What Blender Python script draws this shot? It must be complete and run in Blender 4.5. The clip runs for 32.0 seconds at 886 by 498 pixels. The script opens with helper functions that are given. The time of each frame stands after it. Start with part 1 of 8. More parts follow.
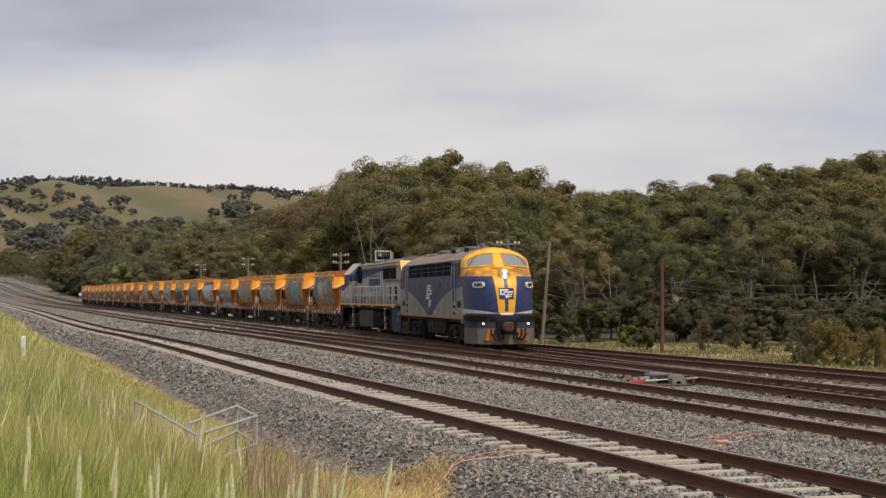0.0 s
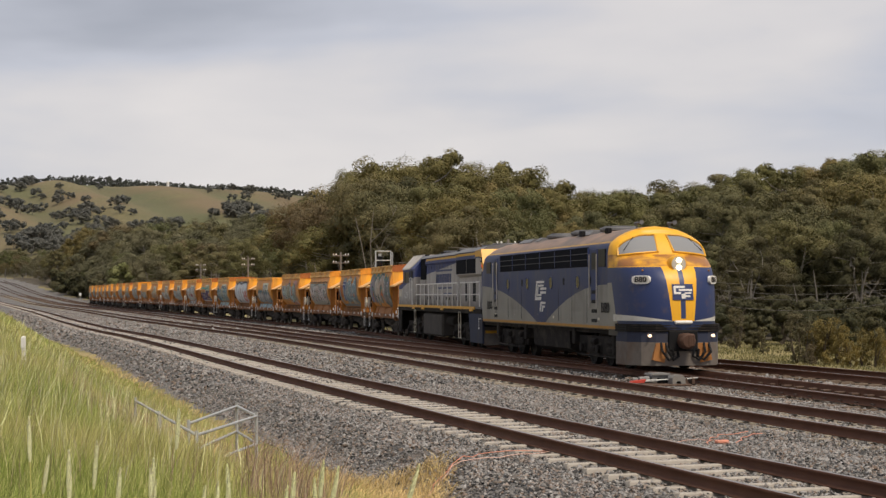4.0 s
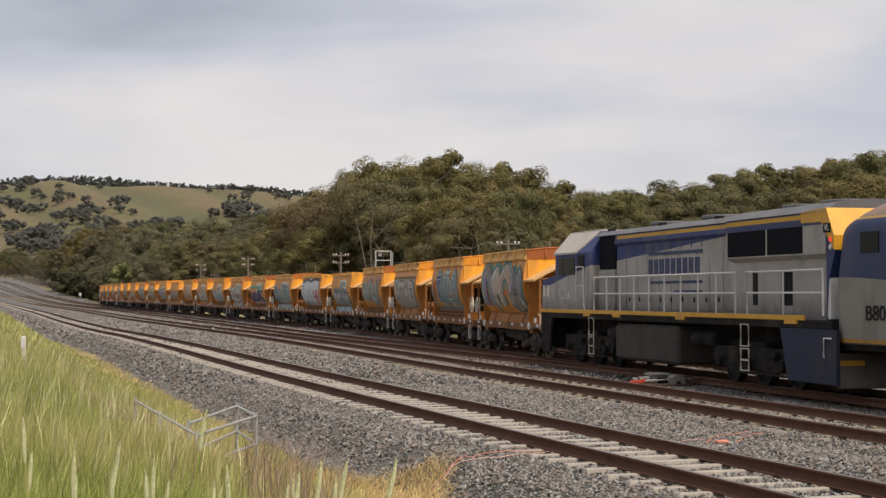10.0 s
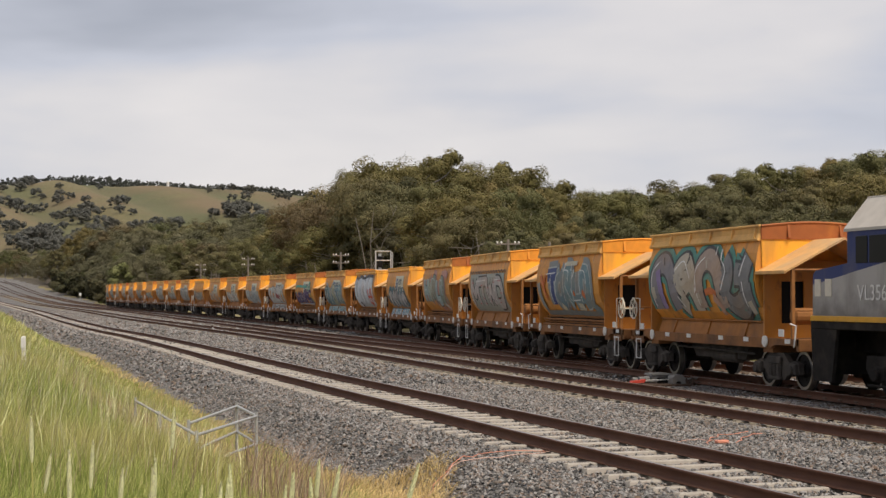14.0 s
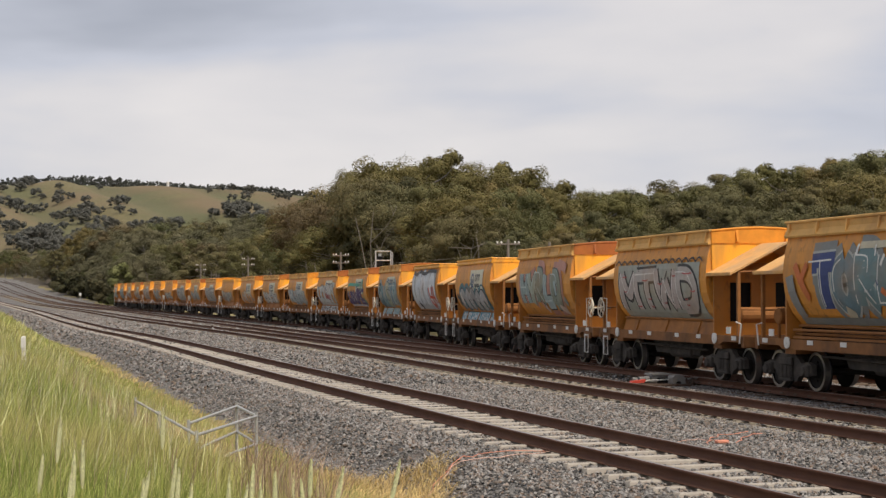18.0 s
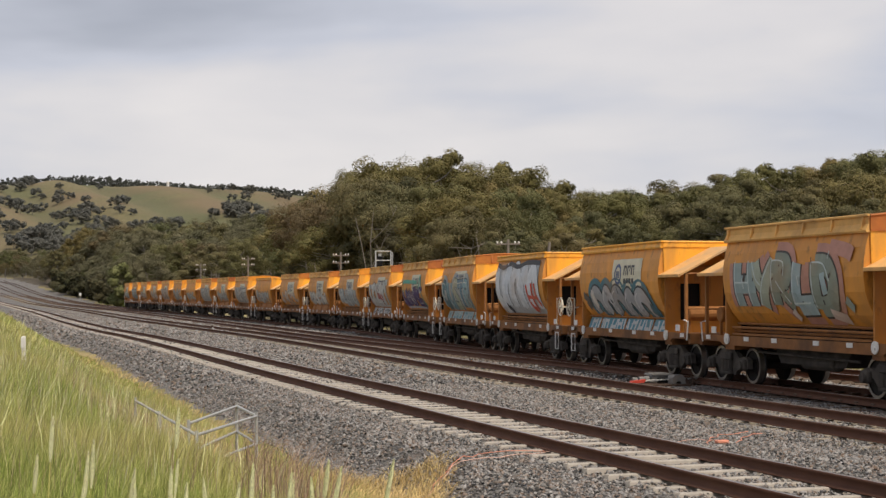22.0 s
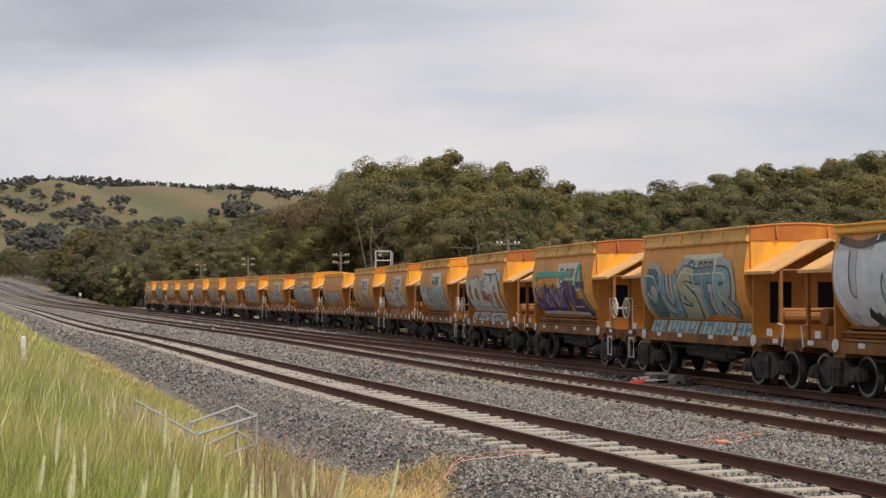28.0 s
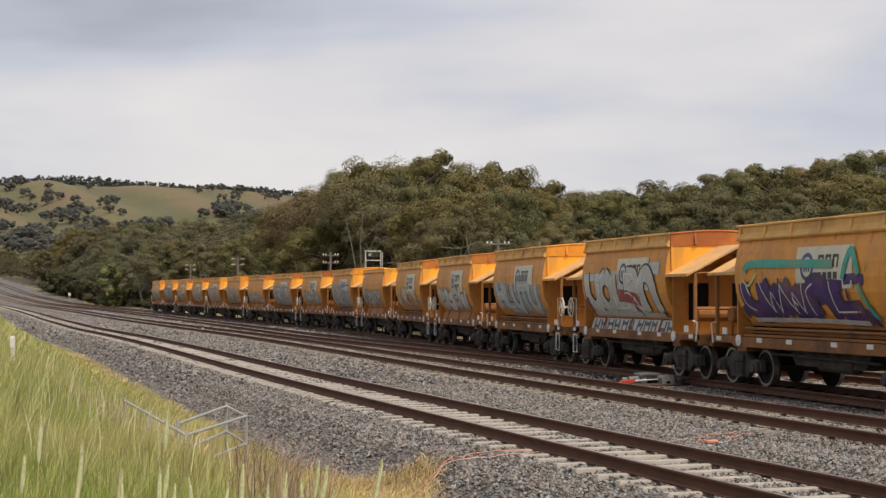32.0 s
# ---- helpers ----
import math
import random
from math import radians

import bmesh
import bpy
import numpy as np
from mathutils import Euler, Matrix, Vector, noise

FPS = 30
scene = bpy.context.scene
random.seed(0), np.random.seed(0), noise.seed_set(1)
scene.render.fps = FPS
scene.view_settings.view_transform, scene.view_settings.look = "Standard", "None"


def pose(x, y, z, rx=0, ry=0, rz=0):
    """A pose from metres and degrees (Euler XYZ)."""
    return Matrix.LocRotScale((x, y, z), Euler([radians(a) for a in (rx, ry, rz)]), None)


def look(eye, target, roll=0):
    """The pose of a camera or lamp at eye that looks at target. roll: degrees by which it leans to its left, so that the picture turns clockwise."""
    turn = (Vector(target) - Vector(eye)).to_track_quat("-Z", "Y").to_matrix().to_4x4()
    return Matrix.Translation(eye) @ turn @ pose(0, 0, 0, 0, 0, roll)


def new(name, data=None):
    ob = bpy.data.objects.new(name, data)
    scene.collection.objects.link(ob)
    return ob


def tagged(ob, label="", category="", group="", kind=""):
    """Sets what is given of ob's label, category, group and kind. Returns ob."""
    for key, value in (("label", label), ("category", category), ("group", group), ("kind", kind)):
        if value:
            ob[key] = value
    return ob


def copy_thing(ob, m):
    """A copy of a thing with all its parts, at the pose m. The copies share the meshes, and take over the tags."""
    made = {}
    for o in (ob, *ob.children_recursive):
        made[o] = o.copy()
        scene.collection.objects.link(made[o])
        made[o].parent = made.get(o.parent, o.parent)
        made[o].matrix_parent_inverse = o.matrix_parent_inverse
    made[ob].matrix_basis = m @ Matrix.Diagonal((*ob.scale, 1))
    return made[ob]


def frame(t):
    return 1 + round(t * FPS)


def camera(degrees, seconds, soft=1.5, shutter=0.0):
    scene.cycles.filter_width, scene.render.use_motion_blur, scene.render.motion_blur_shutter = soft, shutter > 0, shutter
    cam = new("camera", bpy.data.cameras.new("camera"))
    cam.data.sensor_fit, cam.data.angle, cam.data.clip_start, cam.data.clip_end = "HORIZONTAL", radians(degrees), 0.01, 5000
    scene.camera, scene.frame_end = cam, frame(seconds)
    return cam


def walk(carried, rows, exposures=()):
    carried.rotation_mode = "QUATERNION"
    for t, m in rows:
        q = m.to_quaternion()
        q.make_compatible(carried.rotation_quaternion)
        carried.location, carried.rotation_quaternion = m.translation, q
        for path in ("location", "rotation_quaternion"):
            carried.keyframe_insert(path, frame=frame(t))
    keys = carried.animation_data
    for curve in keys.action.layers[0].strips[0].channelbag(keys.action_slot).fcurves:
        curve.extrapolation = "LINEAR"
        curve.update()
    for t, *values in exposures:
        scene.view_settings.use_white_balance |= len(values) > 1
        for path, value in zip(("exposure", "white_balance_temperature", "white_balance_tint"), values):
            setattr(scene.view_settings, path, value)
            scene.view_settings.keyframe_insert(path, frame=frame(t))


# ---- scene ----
# ---------------------------------------------------------------- camera
EYE = (0.0, 0.0, 2.06)
TILT = 1.683
cam = camera(30.68, 32.0, soft=1.4, shutter=0.0)
walk(cam, [(t, pose(*EYE, 90 + TILT, 0, -turn)) for t, turn in
           ((0.0, 0.0), (28.0, 0.0), (29.0, 0.0), (29.5, 0.02), (30.0, 0.03), (30.5, 0.05),
            (31.0, 0.08), (31.5, 0.14), (31.8, 0.24), (32.0, 0.36))],
     exposures=[(0.0, 0.01, 6700, 11), (4.0, 0.03, 6700, 11), (14.0, 0.09, 6650, 11), (32.0, 0.10, 6650, 11)])

# ---------------------------------------------------------------- the line of the train's track
# heading (radians, away from the camera and to its left) over the distance along the track
HEADS = ((-80, 0.235), (0, 0.2591), (30, 0.1775), (55, 0.1921), (85, 0.2909), (120, 0.285), (180, 0.3024),
         (260, 0.2624), (340, 0.3103), (400, 0.355), (520, 0.44), (640, 0.52))
RISE = ((-100, 0.0), (90, 0.0), (190, 0.28), (300, 0.42), (350, 0.75), (430, 2.6), (500, 7.0), (560, 9.0), (760, 9.5))
STEP = 0.5


def ramp(table, s):
    return float(np.interp(s, [a for a, _ in table], [b for _, b in table]))


def soft_ramp(table, s, w=9.0):
    return sum(ramp(table, s + d * w) for d in (-1, -0.5, 0, 0.5, 1)) / 5


def lay_path():
    """Points every STEP metres along the track, from 80 m this side of the reference to 640 m beyond it."""
    x, y, pts, start = 9.20, 34.17, {}, 0
    pts[0] = (x, y)
    for sign, count in ((1, int(640 / STEP)), (-1, int(80 / STEP))):
        x, y = pts[0]
        for i in range(count):
            h = soft_ramp(HEADS, sign * (i + 0.5) * STEP)
            x, y = x - sign * math.sin(h) * STEP, y + sign * math.cos(h) * STEP
            pts[sign * (i + 1)] = (x, y)
    keys = sorted(pts)
    return np.array([k * STEP for k in keys]), np.array([pts[k][0] for k in keys]), np.array([pts[k][1] for k in keys])


PS, PX, PY = lay_path()
PZ = np.array([soft_ramp(RISE, s, 20) for s in PS])


def on_path(s, off=0.0):
    """The place off metres beside the track (to the right, seen from the camera) at the distance s."""
    x, y, z = np.interp(s, PS, PX), np.interp(s, PS, PY), np.interp(s, PS, PZ)
    h = soft_ramp(HEADS, s)
    return Vector((x + off * math.cos(h), y + off * math.sin(h), z))


# side lines: distance to the right of the train's track
OFF_A = ((-80, -6.42), (-60, -7.09), (-40, -7.61), (-20, -8.80), (-14, -9.11), (0, -9.68), (6, -9.94), (12, -10.26), (18, -10.65), (25, -11.18), (26, -11.27), (32, -11.84), (40, -12.63), (50, -13.64), (60, -14.62), (70, -15.47), (77, -15.94), (85, -15.99), (100, -15.96), (120, -16.05), (150, -15.86), (180, -15.46), (220, -15.22), (260, -15.87), (300, -16.68), (340, -16.95), (400, -16.94), (500, -16.93), (640, -16.90))
OFF_B = ((-80, -2.82), (-60, -3.33), (-40, -3.69), (-20, -3.89), (-14, -3.91), (0, -4.16), (6, -4.29), (12, -4.48), (18, -4.73), (25, -5.11), (26, -5.17), (32, -5.62), (40, -6.25), (50, -7.07), (60, -7.85), (70, -8.51), (77, -8.84), (85, -8.98), (100, -9.11), (120, -9.42), (130, -9.59), (150, -9.46), (180, -9.06), (220, -8.82), (260, -9.47), (300, -10.28), (340, -10.55), (400, -10.54), (500, -10.53), (640, -10.50))
OFF_L = ((6, 0.08), (12, -0.14), (16, -0.33), (18, -0.52), (25, -1.27), (30, -1.86), (32, -2.07), (40, -2.96), (50, -4.10), (60, -4.75), (65, -5.02), (70, -5.08), (85, -5.00), (100, -4.79), (120, -4.65), (150, -4.46), (180, -4.06), (220, -3.82), (260, -4.47), (300, -5.28), (340, -5.55), (400, -5.54), (500, -5.53), (640, -5.50))
OFF_D = ((-80, 7.28), (-60, 6.28), (-40, 5.43), (-30, 5.08), (-20, 4.87), (0, 4.57), (6, 4.45), (9, 4.37), (12, 4.14), (18, 3.60), (20, 3.40), (25, 2.89), (32, 2.09), (33, 1.97), (40, 1.21), (50, 0.10), (58, -0.65))


def run_length(t):
    """How far the train has come at t seconds."""
    return 5.133 * t - 0.012 * t * t


NOSE = 30.6          # distance of the first nose along the track at 0 s

# ---------------------------------------------------------------- light: a bright overcast sky
scene.view_settings.exposure = 0.0
world = bpy.data.worlds.new("overcast_sky")
scene.world = world
world.use_nodes = True
wn, wl = world.node_tree.nodes, world.node_tree.links
wn.clear()


def wnode(kind, **values):
    n = wn.new(kind)
    for k, v in values.items():
        n.inputs[k].default_value = v
    return n


w_out, w_bg = wn.new("ShaderNodeOutputWorld"), wn.new("ShaderNodeBackground")
w_sky = wn.new("ShaderNodeTexSky")
w_sky.sky_type, w_sky.sun_disc = "NISHITA", False
w_sky.sun_elevation, w_sky.sun_rotation = radians(57), radians(150)
w_dim = wn.new("ShaderNodeVectorMath")
w_dim.operation = "SCALE"
w_dim.inputs["Scale"].default_value = 0.11
wl.new(w_sky.outputs[0], w_dim.inputs[0])
w_co, w_map = wn.new("ShaderNodeTexCoord"), wn.new("ShaderNodeMapping")
w_map.inputs["Scale"].default_value = (1.0, 1.0, 3.4)
w_map.inputs["Location"].default_value = (1.216, 1.148, 3.526)
wl.new(w_co.outputs["Generated"], w_map.inputs[0])
w_n1 = wnode("ShaderNodeTexNoise", Scale=2.2, Detail=4.0, Roughness=0.45, Distortion=0.25)
w_n2 = wnode("ShaderNodeTexNoise", Scale=6.0, Detail=4.0, Roughness=0.5, Distortion=0.2)
for n in (w_n1, w_n2):
    wl.new(w_map.outputs[0], n.inputs["Vector"])
w_mix = wn.new("ShaderNodeMath")
w_mix.operation = "MULTIPLY_ADD"
w_mix.inputs[1].default_value = 0.28
wl.new(w_n2.outputs[0], w_mix.inputs[0])
wl.new(w_n1.outputs[0], w_mix.inputs[2])
w_ramp = wn.new("ShaderNodeValToRGB")
w_ramp.color_ramp.elements[0].position, w_ramp.color_ramp.elements[0].color = 0.57, (0.38, 0.405, 0.47, 1)
w_ramp.color_ramp.elements[1].position, w_ramp.color_ramp.elements[1].color = 0.88, (0.735, 0.715, 0.72, 1)
for at, c in ((0.70, (0.535, 0.56, 0.635, 1)), (0.80, (0.67, 0.66, 0.68, 1))):
    w_ramp.color_ramp.elements.new(at).color = c
wl.new(w_mix.outputs[0], w_ramp.inputs[0])
w_all = wn.new("ShaderNodeMix")
w_all.data_type = "RGBA"
w_all.inputs["Factor"].default_value = 0.93
wl.new(w_dim.outputs[0], w_all.inputs[6])
wl.new(w_ramp.outputs[0], w_all.inputs[7])
wl.new(w_all.outputs[2], w_bg.inputs[0])
w_bg.inputs[1].default_value = 1.0
wl.new(w_bg.outputs[0], w_out.inputs[0])
sun = new("sun", bpy.data.lights.new("sun", "SUN"))
sun.data.energy, sun.data.angle, sun.data.color = 3.3, radians(18), (1.0, 0.90, 0.76)
sun.matrix_world = look((30, -50, 92), (0, 0, 0))

# ---------------------------------------------------------------- materials
class Expr:
    """A number or socket in a node tree, with arithmetic."""

    def __init__(self, tree, value):
        self.tree, self.value = tree, value

    def op(self, kind, *others):
        n = self.tree.nodes.new("ShaderNodeMath")
        n.operation = kind
        for i, v in enumerate((self, *others)):
            v = v.value if isinstance(v, Expr) else v
            if isinstance(v, (int, float)):
                n.inputs[i].default_value = v
            else:
                self.tree.links.new(v, n.inputs[i])
        return Expr(self.tree, n.outputs[0])

    def __add__(self, o): return self.op("ADD", o)
    def __sub__(self, o): return self.op("SUBTRACT", o)
    def __mul__(self, o): return self.op("MULTIPLY", o)
    def __gt__(self, o): return self.op("GREATER_THAN", o)
    def __lt__(self, o): return self.op("LESS_THAN", o)
    def absolute(self): return self.op("ABSOLUTE")
    def clamp(self):
        e = self.op("ADD", 0.0)
        e.value.node.use_clamp = True
        return e
    def between(self, a, b): return (self > a) * (self < b)


class Paint:
    """A principled material put together step by step."""

    def __init__(self, name, rough=0.6, metal=0.0, coords="Object"):
        self.mat = bpy.data.materials.new(name)
        self.mat.use_nodes = True
        self.tree = self.mat.node_tree
        self.bsdf = self.tree.nodes["Principled BSDF"]
        self.bsdf.inputs["Roughness"].default_value = rough
        self.bsdf.inputs["Metallic"].default_value = metal
        if coords == "World":
            self.vec = self.tree.nodes.new("ShaderNodeNewGeometry").outputs["Position"]
        else:
            self.vec = self.tree.nodes.new("ShaderNodeTexCoord").outputs[coords]
        sep = self.tree.nodes.new("ShaderNodeSeparateXYZ")
        self.tree.links.new(self.vec, sep.inputs[0])
        self.x, self.y, self.z = (Expr(self.tree, o) for o in sep.outputs)
        self.color = None

    def noise(self, scale, detail=4.0, stretch=None, rough=0.55):
        n = self.tree.nodes.new("ShaderNodeTexNoise")
        n.inputs["Scale"].default_value, n.inputs["Detail"].default_value = scale, detail
        n.inputs["Roughness"].default_value = rough
        src = self.vec
        if stretch:
            m = self.tree.nodes.new("ShaderNodeMapping")
            m.inputs["Scale"].default_value = stretch
            self.tree.links.new(src, m.inputs[0])
            src = m.outputs[0]
        self.tree.links.new(src, n.inputs["Vector"])
        return Expr(self.tree, n.outputs[0])

    def voronoi(self, scale, out="Distance"):
        n = self.tree.nodes.new("ShaderNodeTexVoronoi")
        n.inputs["Scale"].default_value = scale
        self.tree.links.new(self.vec, n.inputs["Vector"])
        return n.outputs[out]

    def random(self):
        return Expr(self.tree, self.tree.nodes.new("ShaderNodeObjectInfo").outputs["Random"])

    def island(self):
        return Expr(self.tree, self.tree.nodes.new("ShaderNodeNewGeometry").outputs["Random Per Island"])

    def level(self, e, a, b):
        """0 below a, 1 above b."""
        n = self.tree.nodes.new("ShaderNodeMapRange")
        n.inputs["From Min"].default_value, n.inputs["From Max"].default_value = a, b
        self.tree.links.new(e.value, n.inputs[0])
        return Expr(self.tree, n.outputs[0])

    def base(self, c):
        n = self.tree.nodes.new("ShaderNodeRGB")
        n.outputs[0].default_value = (*c, 1)
        self.color = n.outputs[0]
        return self

    def over(self, c, mask):
        """Lays a colour over what is there, by the mask."""
        n = self.tree.nodes.new("ShaderNodeMix")
        n.data_type = "RGBA"
        self.tree.links.new(self.color, n.inputs[6])
        if isinstance(c, tuple):
            n.inputs[7].default_value = (*c, 1)
        else:
            self.tree.links.new(c, n.inputs[7])
        if isinstance(mask, Expr):
            self.tree.links.new(mask.value, n.inputs["Factor"])
        else:
            n.inputs["Factor"].default_value = mask
        self.color = n.outputs[2]
        return self

    def shade(self, e):
        """Multiplies the colour by a number."""
        n = self.tree.nodes.new("ShaderNodeVectorMath")
        n.operation = "SCALE"
        self.tree.links.new(self.color, n.inputs[0])
        self.tree.links.new(e.value, n.inputs["Scale"])
        self.color = n.outputs[0]
        return self

    def bump(self, e, strength=0.3, dist=0.02):
        n = self.tree.nodes.new("ShaderNodeBump")
        n.inputs["Strength"].default_value, n.inputs["Distance"].default_value = strength, dist
        self.tree.links.new(e.value if isinstance(e, Expr) else e, n.inputs["Height"])
        self.tree.links.new(n.outputs[0], self.bsdf.inputs["Normal"])
        return self

    def roughness(self, e):
        self.tree.links.new(e.value, self.bsdf.inputs["Roughness"])
        return self

    def done(self):
        if self.color is not None:
            self.tree.links.new(self.color, self.bsdf.inputs["Base Color"])
        return self.mat


def surface(name, c, rough=0.6, metal=0.0, grain=6.0, amount=0.25, dirt=(0.1, 0.08, 0.06), dirty=0.25, relief=0.1, coords="Object"):
    """A plain surface with two scales of variation."""
    p = Paint(name, rough, metal, coords).base(c)
    p.shade((p.noise(grain) - 0.5) * (2 * amount) + 1.0)
    p.over(dirt, p.level(p.noise(grain * 0.23, 5.0), 0.5, 0.75) * dirty)
    p.bump(p.noise(grain * 6), relief, 0.01)
    return p.done()


def glow(name, c, strength):
    p = Paint(name).base(c)
    p.bsdf.inputs["Emission Color"].default_value = (*c, 1)
    p.bsdf.inputs["Emission Strength"].default_value = strength
    return p.done()


# ---------------------------------------------------------------- mesh helpers
def raw_mesh(name, verts, faces, material):
    """One mesh from arrays of points and of faces with equally many corners."""
    verts, faces = np.asarray(verts, dtype=np.float32), np.asarray(faces, dtype=np.int32)
    me = bpy.data.meshes.new(name)
    n, k = faces.shape
    me.vertices.add(len(verts)), me.loops.add(n * k), me.polygons.add(n)
    me.vertices.foreach_set("co", verts.ravel())
    me.loops.foreach_set("vertex_index", faces.ravel())
    me.polygons.foreach_set("loop_start", np.arange(0, n * k, k, dtype=np.int32))
    me.update(calc_edges=True)
    me.materials.append(material)
    return me


def smooth(me, angle=None):
    me.polygons.foreach_set("use_smooth", np.ones(len(me.polygons), dtype=bool))
    if angle:
        me.set_sharp_from_angle(angle=radians(angle))
    return me


def part(name, bm, material, parent=None, label=""):
    """Links a bmesh as one mesh object, under its thing or part."""
    me = bpy.data.meshes.new(name)
    bm.to_mesh(me)
    bm.free()
    for m in (material if isinstance(material, (list, tuple)) else [material]):
        me.materials.append(m)
    return piece(name, me, parent, label)


def piece(name, me, parent=None, label="", m=None):
    ob = new(name, me)
    ob.parent = parent
    if m is not None:
        ob.matrix_local = m
    return tagged(ob, label)


def thing(name, label, category, group="", kind=""):
    return tagged(new(name), label, category, group, kind)


def box(bm, x0, x1, y0, y1, z0, z1, bevel=0.0, m=None):
    """A box between two corners, with rounded edges."""
    made = bmesh.ops.create_cube(bm, size=1.0)["verts"]
    for v in made:
        v.co = Vector(((x0 + x1) / 2 + v.co.x * (x1 - x0), (y0 + y1) / 2 + v.co.y * (y1 - y0), (z0 + z1) / 2 + v.co.z * (z1 - z0)))
        if m is not None:
            v.co = m @ v.co
    if bevel:
        edges = list({e for v in made for e in v.link_edges})
        bmesh.ops.bevel(bm, geom=edges, offset=bevel, segments=1, affect="EDGES")
    return bm


def tube(bm, points, r, sides=8, close=False):
    """A round bar along points."""
    pts = [Vector(p) for p in points]
    rings = []
    for i, p in enumerate(pts):
        a = pts[i - 1] if i else (pts[-1] if close else p)
        b = pts[(i + 1) % len(pts)] if (close or i + 1 < len(pts)) else p
        d = (b - a).normalized()
        side = d.cross(Vector((0, 0, 1)) if abs(d.z) < 0.9 else Vector((1, 0, 0))).normalized()
        up = side.cross(d)
        rr = r[i] if isinstance(r, (list, tuple)) else r
        rings.append([bm.verts.new(p + (side * math.cos(k * math.tau / sides) + up * math.sin(k * math.tau / sides)) * rr) for k in range(sides)])
    n = len(rings)
    for i in range(n if close else n - 1):
        a, b = rings[i], rings[(i + 1) % n]
        for k in range(sides):
            bm.faces.new((a[k], a[(k + 1) % sides], b[(k + 1) % sides], b[k]))
    if not close:
        bm.faces.new(rings[0][::-1]), bm.faces.new(rings[-1])
    return bm


def drum(bm, x, y, z, r, length, axis="Y", sides=20, bevel=0.0):
    """A cylinder with its middle at x, y, z."""
    half = {"X": (length / 2, 0, 0), "Y": (0, length / 2, 0), "Z": (0, 0, length / 2)}[axis]
    c, h = Vector((x, y, z)), Vector(half)
    if bevel:
        e = h.normalized() * bevel
        return tube(bm, [c - h, c - h + e, c + h - e, c + h], [r - bevel, r, r, r - bevel], sides)
    return tube(bm, [c - h, c + h], r, sides)


def prism(bm, outline, axis, a, b):
    """A flat outline pushed from a to b along an axis; the outline gives the other two coordinates in order."""
    def at(p, d):
        return {"X": (d, p[0], p[1]), "Y": (p[0], d, p[1]), "Z": (p[0], p[1], d)}[axis]
    lo = [bm.verts.new(at(p, a)) for p in outline]
    hi = [bm.verts.new(at(p, b)) for p in outline]
    n = len(outline)
    bm.faces.new(lo[::-1]), bm.faces.new(hi)
    for i in range(n):
        bm.faces.new((lo[i], lo[(i + 1) % n], hi[(i + 1) % n], hi[i]))
    return bm


def tidy(bm):
    bmesh.ops.recalc_face_normals(bm, faces=bm.faces)
    return bm


def writing(name, words, size, material, parent, m, label="", bold=0.0):
    """Raised letters in the built-in font, turned into a mesh."""
    cu = bpy.data.curves.new(name, "FONT")
    cu.body, cu.size, cu.extrude, cu.align_x, cu.align_y, cu.offset = words, size, 0.003, "CENTER", "CENTER", bold
    ob = bpy.data.objects.new(name, cu)
    scene.collection.objects.link(ob)
    me = bpy.data.meshes.new_from_object(ob.evaluated_get(bpy.context.evaluated_depsgraph_get()))
    bpy.data.objects.remove(ob)
    me.materials.clear()
    me.materials.append(material)
    return piece(name, me, parent, label, m)

# ---------------------------------------------------------------- lie of the land
def side_of(x, y):
    """Distance along the train's track and to the right of it, for arrays of places."""
    s = np.interp(y, PY, PS)
    for _ in range(2):
        px, py = np.interp(s, PS, PX), np.interp(s, PS, PY)
        h = np.interp(s, [a for a, _ in HEADS], [b for _, b in HEADS])
        s = s + ((y - py) * np.cos(h) - (x - px) * np.sin(h)) * 0.8
    px, py = np.interp(s, PS, PX), np.interp(s, PS, PY)
    return s, (x - px) * np.cos(h) + (y - py) * np.sin(h)


def table(t, s):
    return np.interp(s, [a for a, _ in t], [b for _, b in t])


def hump(v, a, b):
    k = np.clip((v - a) / (b - a), 0, 1)
    return k * k * (3 - 2 * k)


def waves(x, y, scale, seed):
    """Smooth unevenness from a few crossing waves."""
    r = np.random.RandomState(seed)
    out = np.zeros_like(x)
    for k in range(7):
        a, f, p = r.uniform(0, math.tau), r.uniform(0.6, 2.2) / scale, r.uniform(0, math.tau)
        out += np.sin((x * math.cos(a) + y * math.sin(a)) * f * math.tau + p) / (1 + k * 0.3)
    return out / 3


def spurs(x, y):
    """Rounded spurs that run down the far hill towards the right, fading out along it."""
    return 0.075 * np.sin((x + 0.35 * y) / 11.5 + 1.1 * np.sin(x / 70.0) + 0.6) * (1 - 0.8 * hump(x / (y + 1.0), -0.21, -0.13))


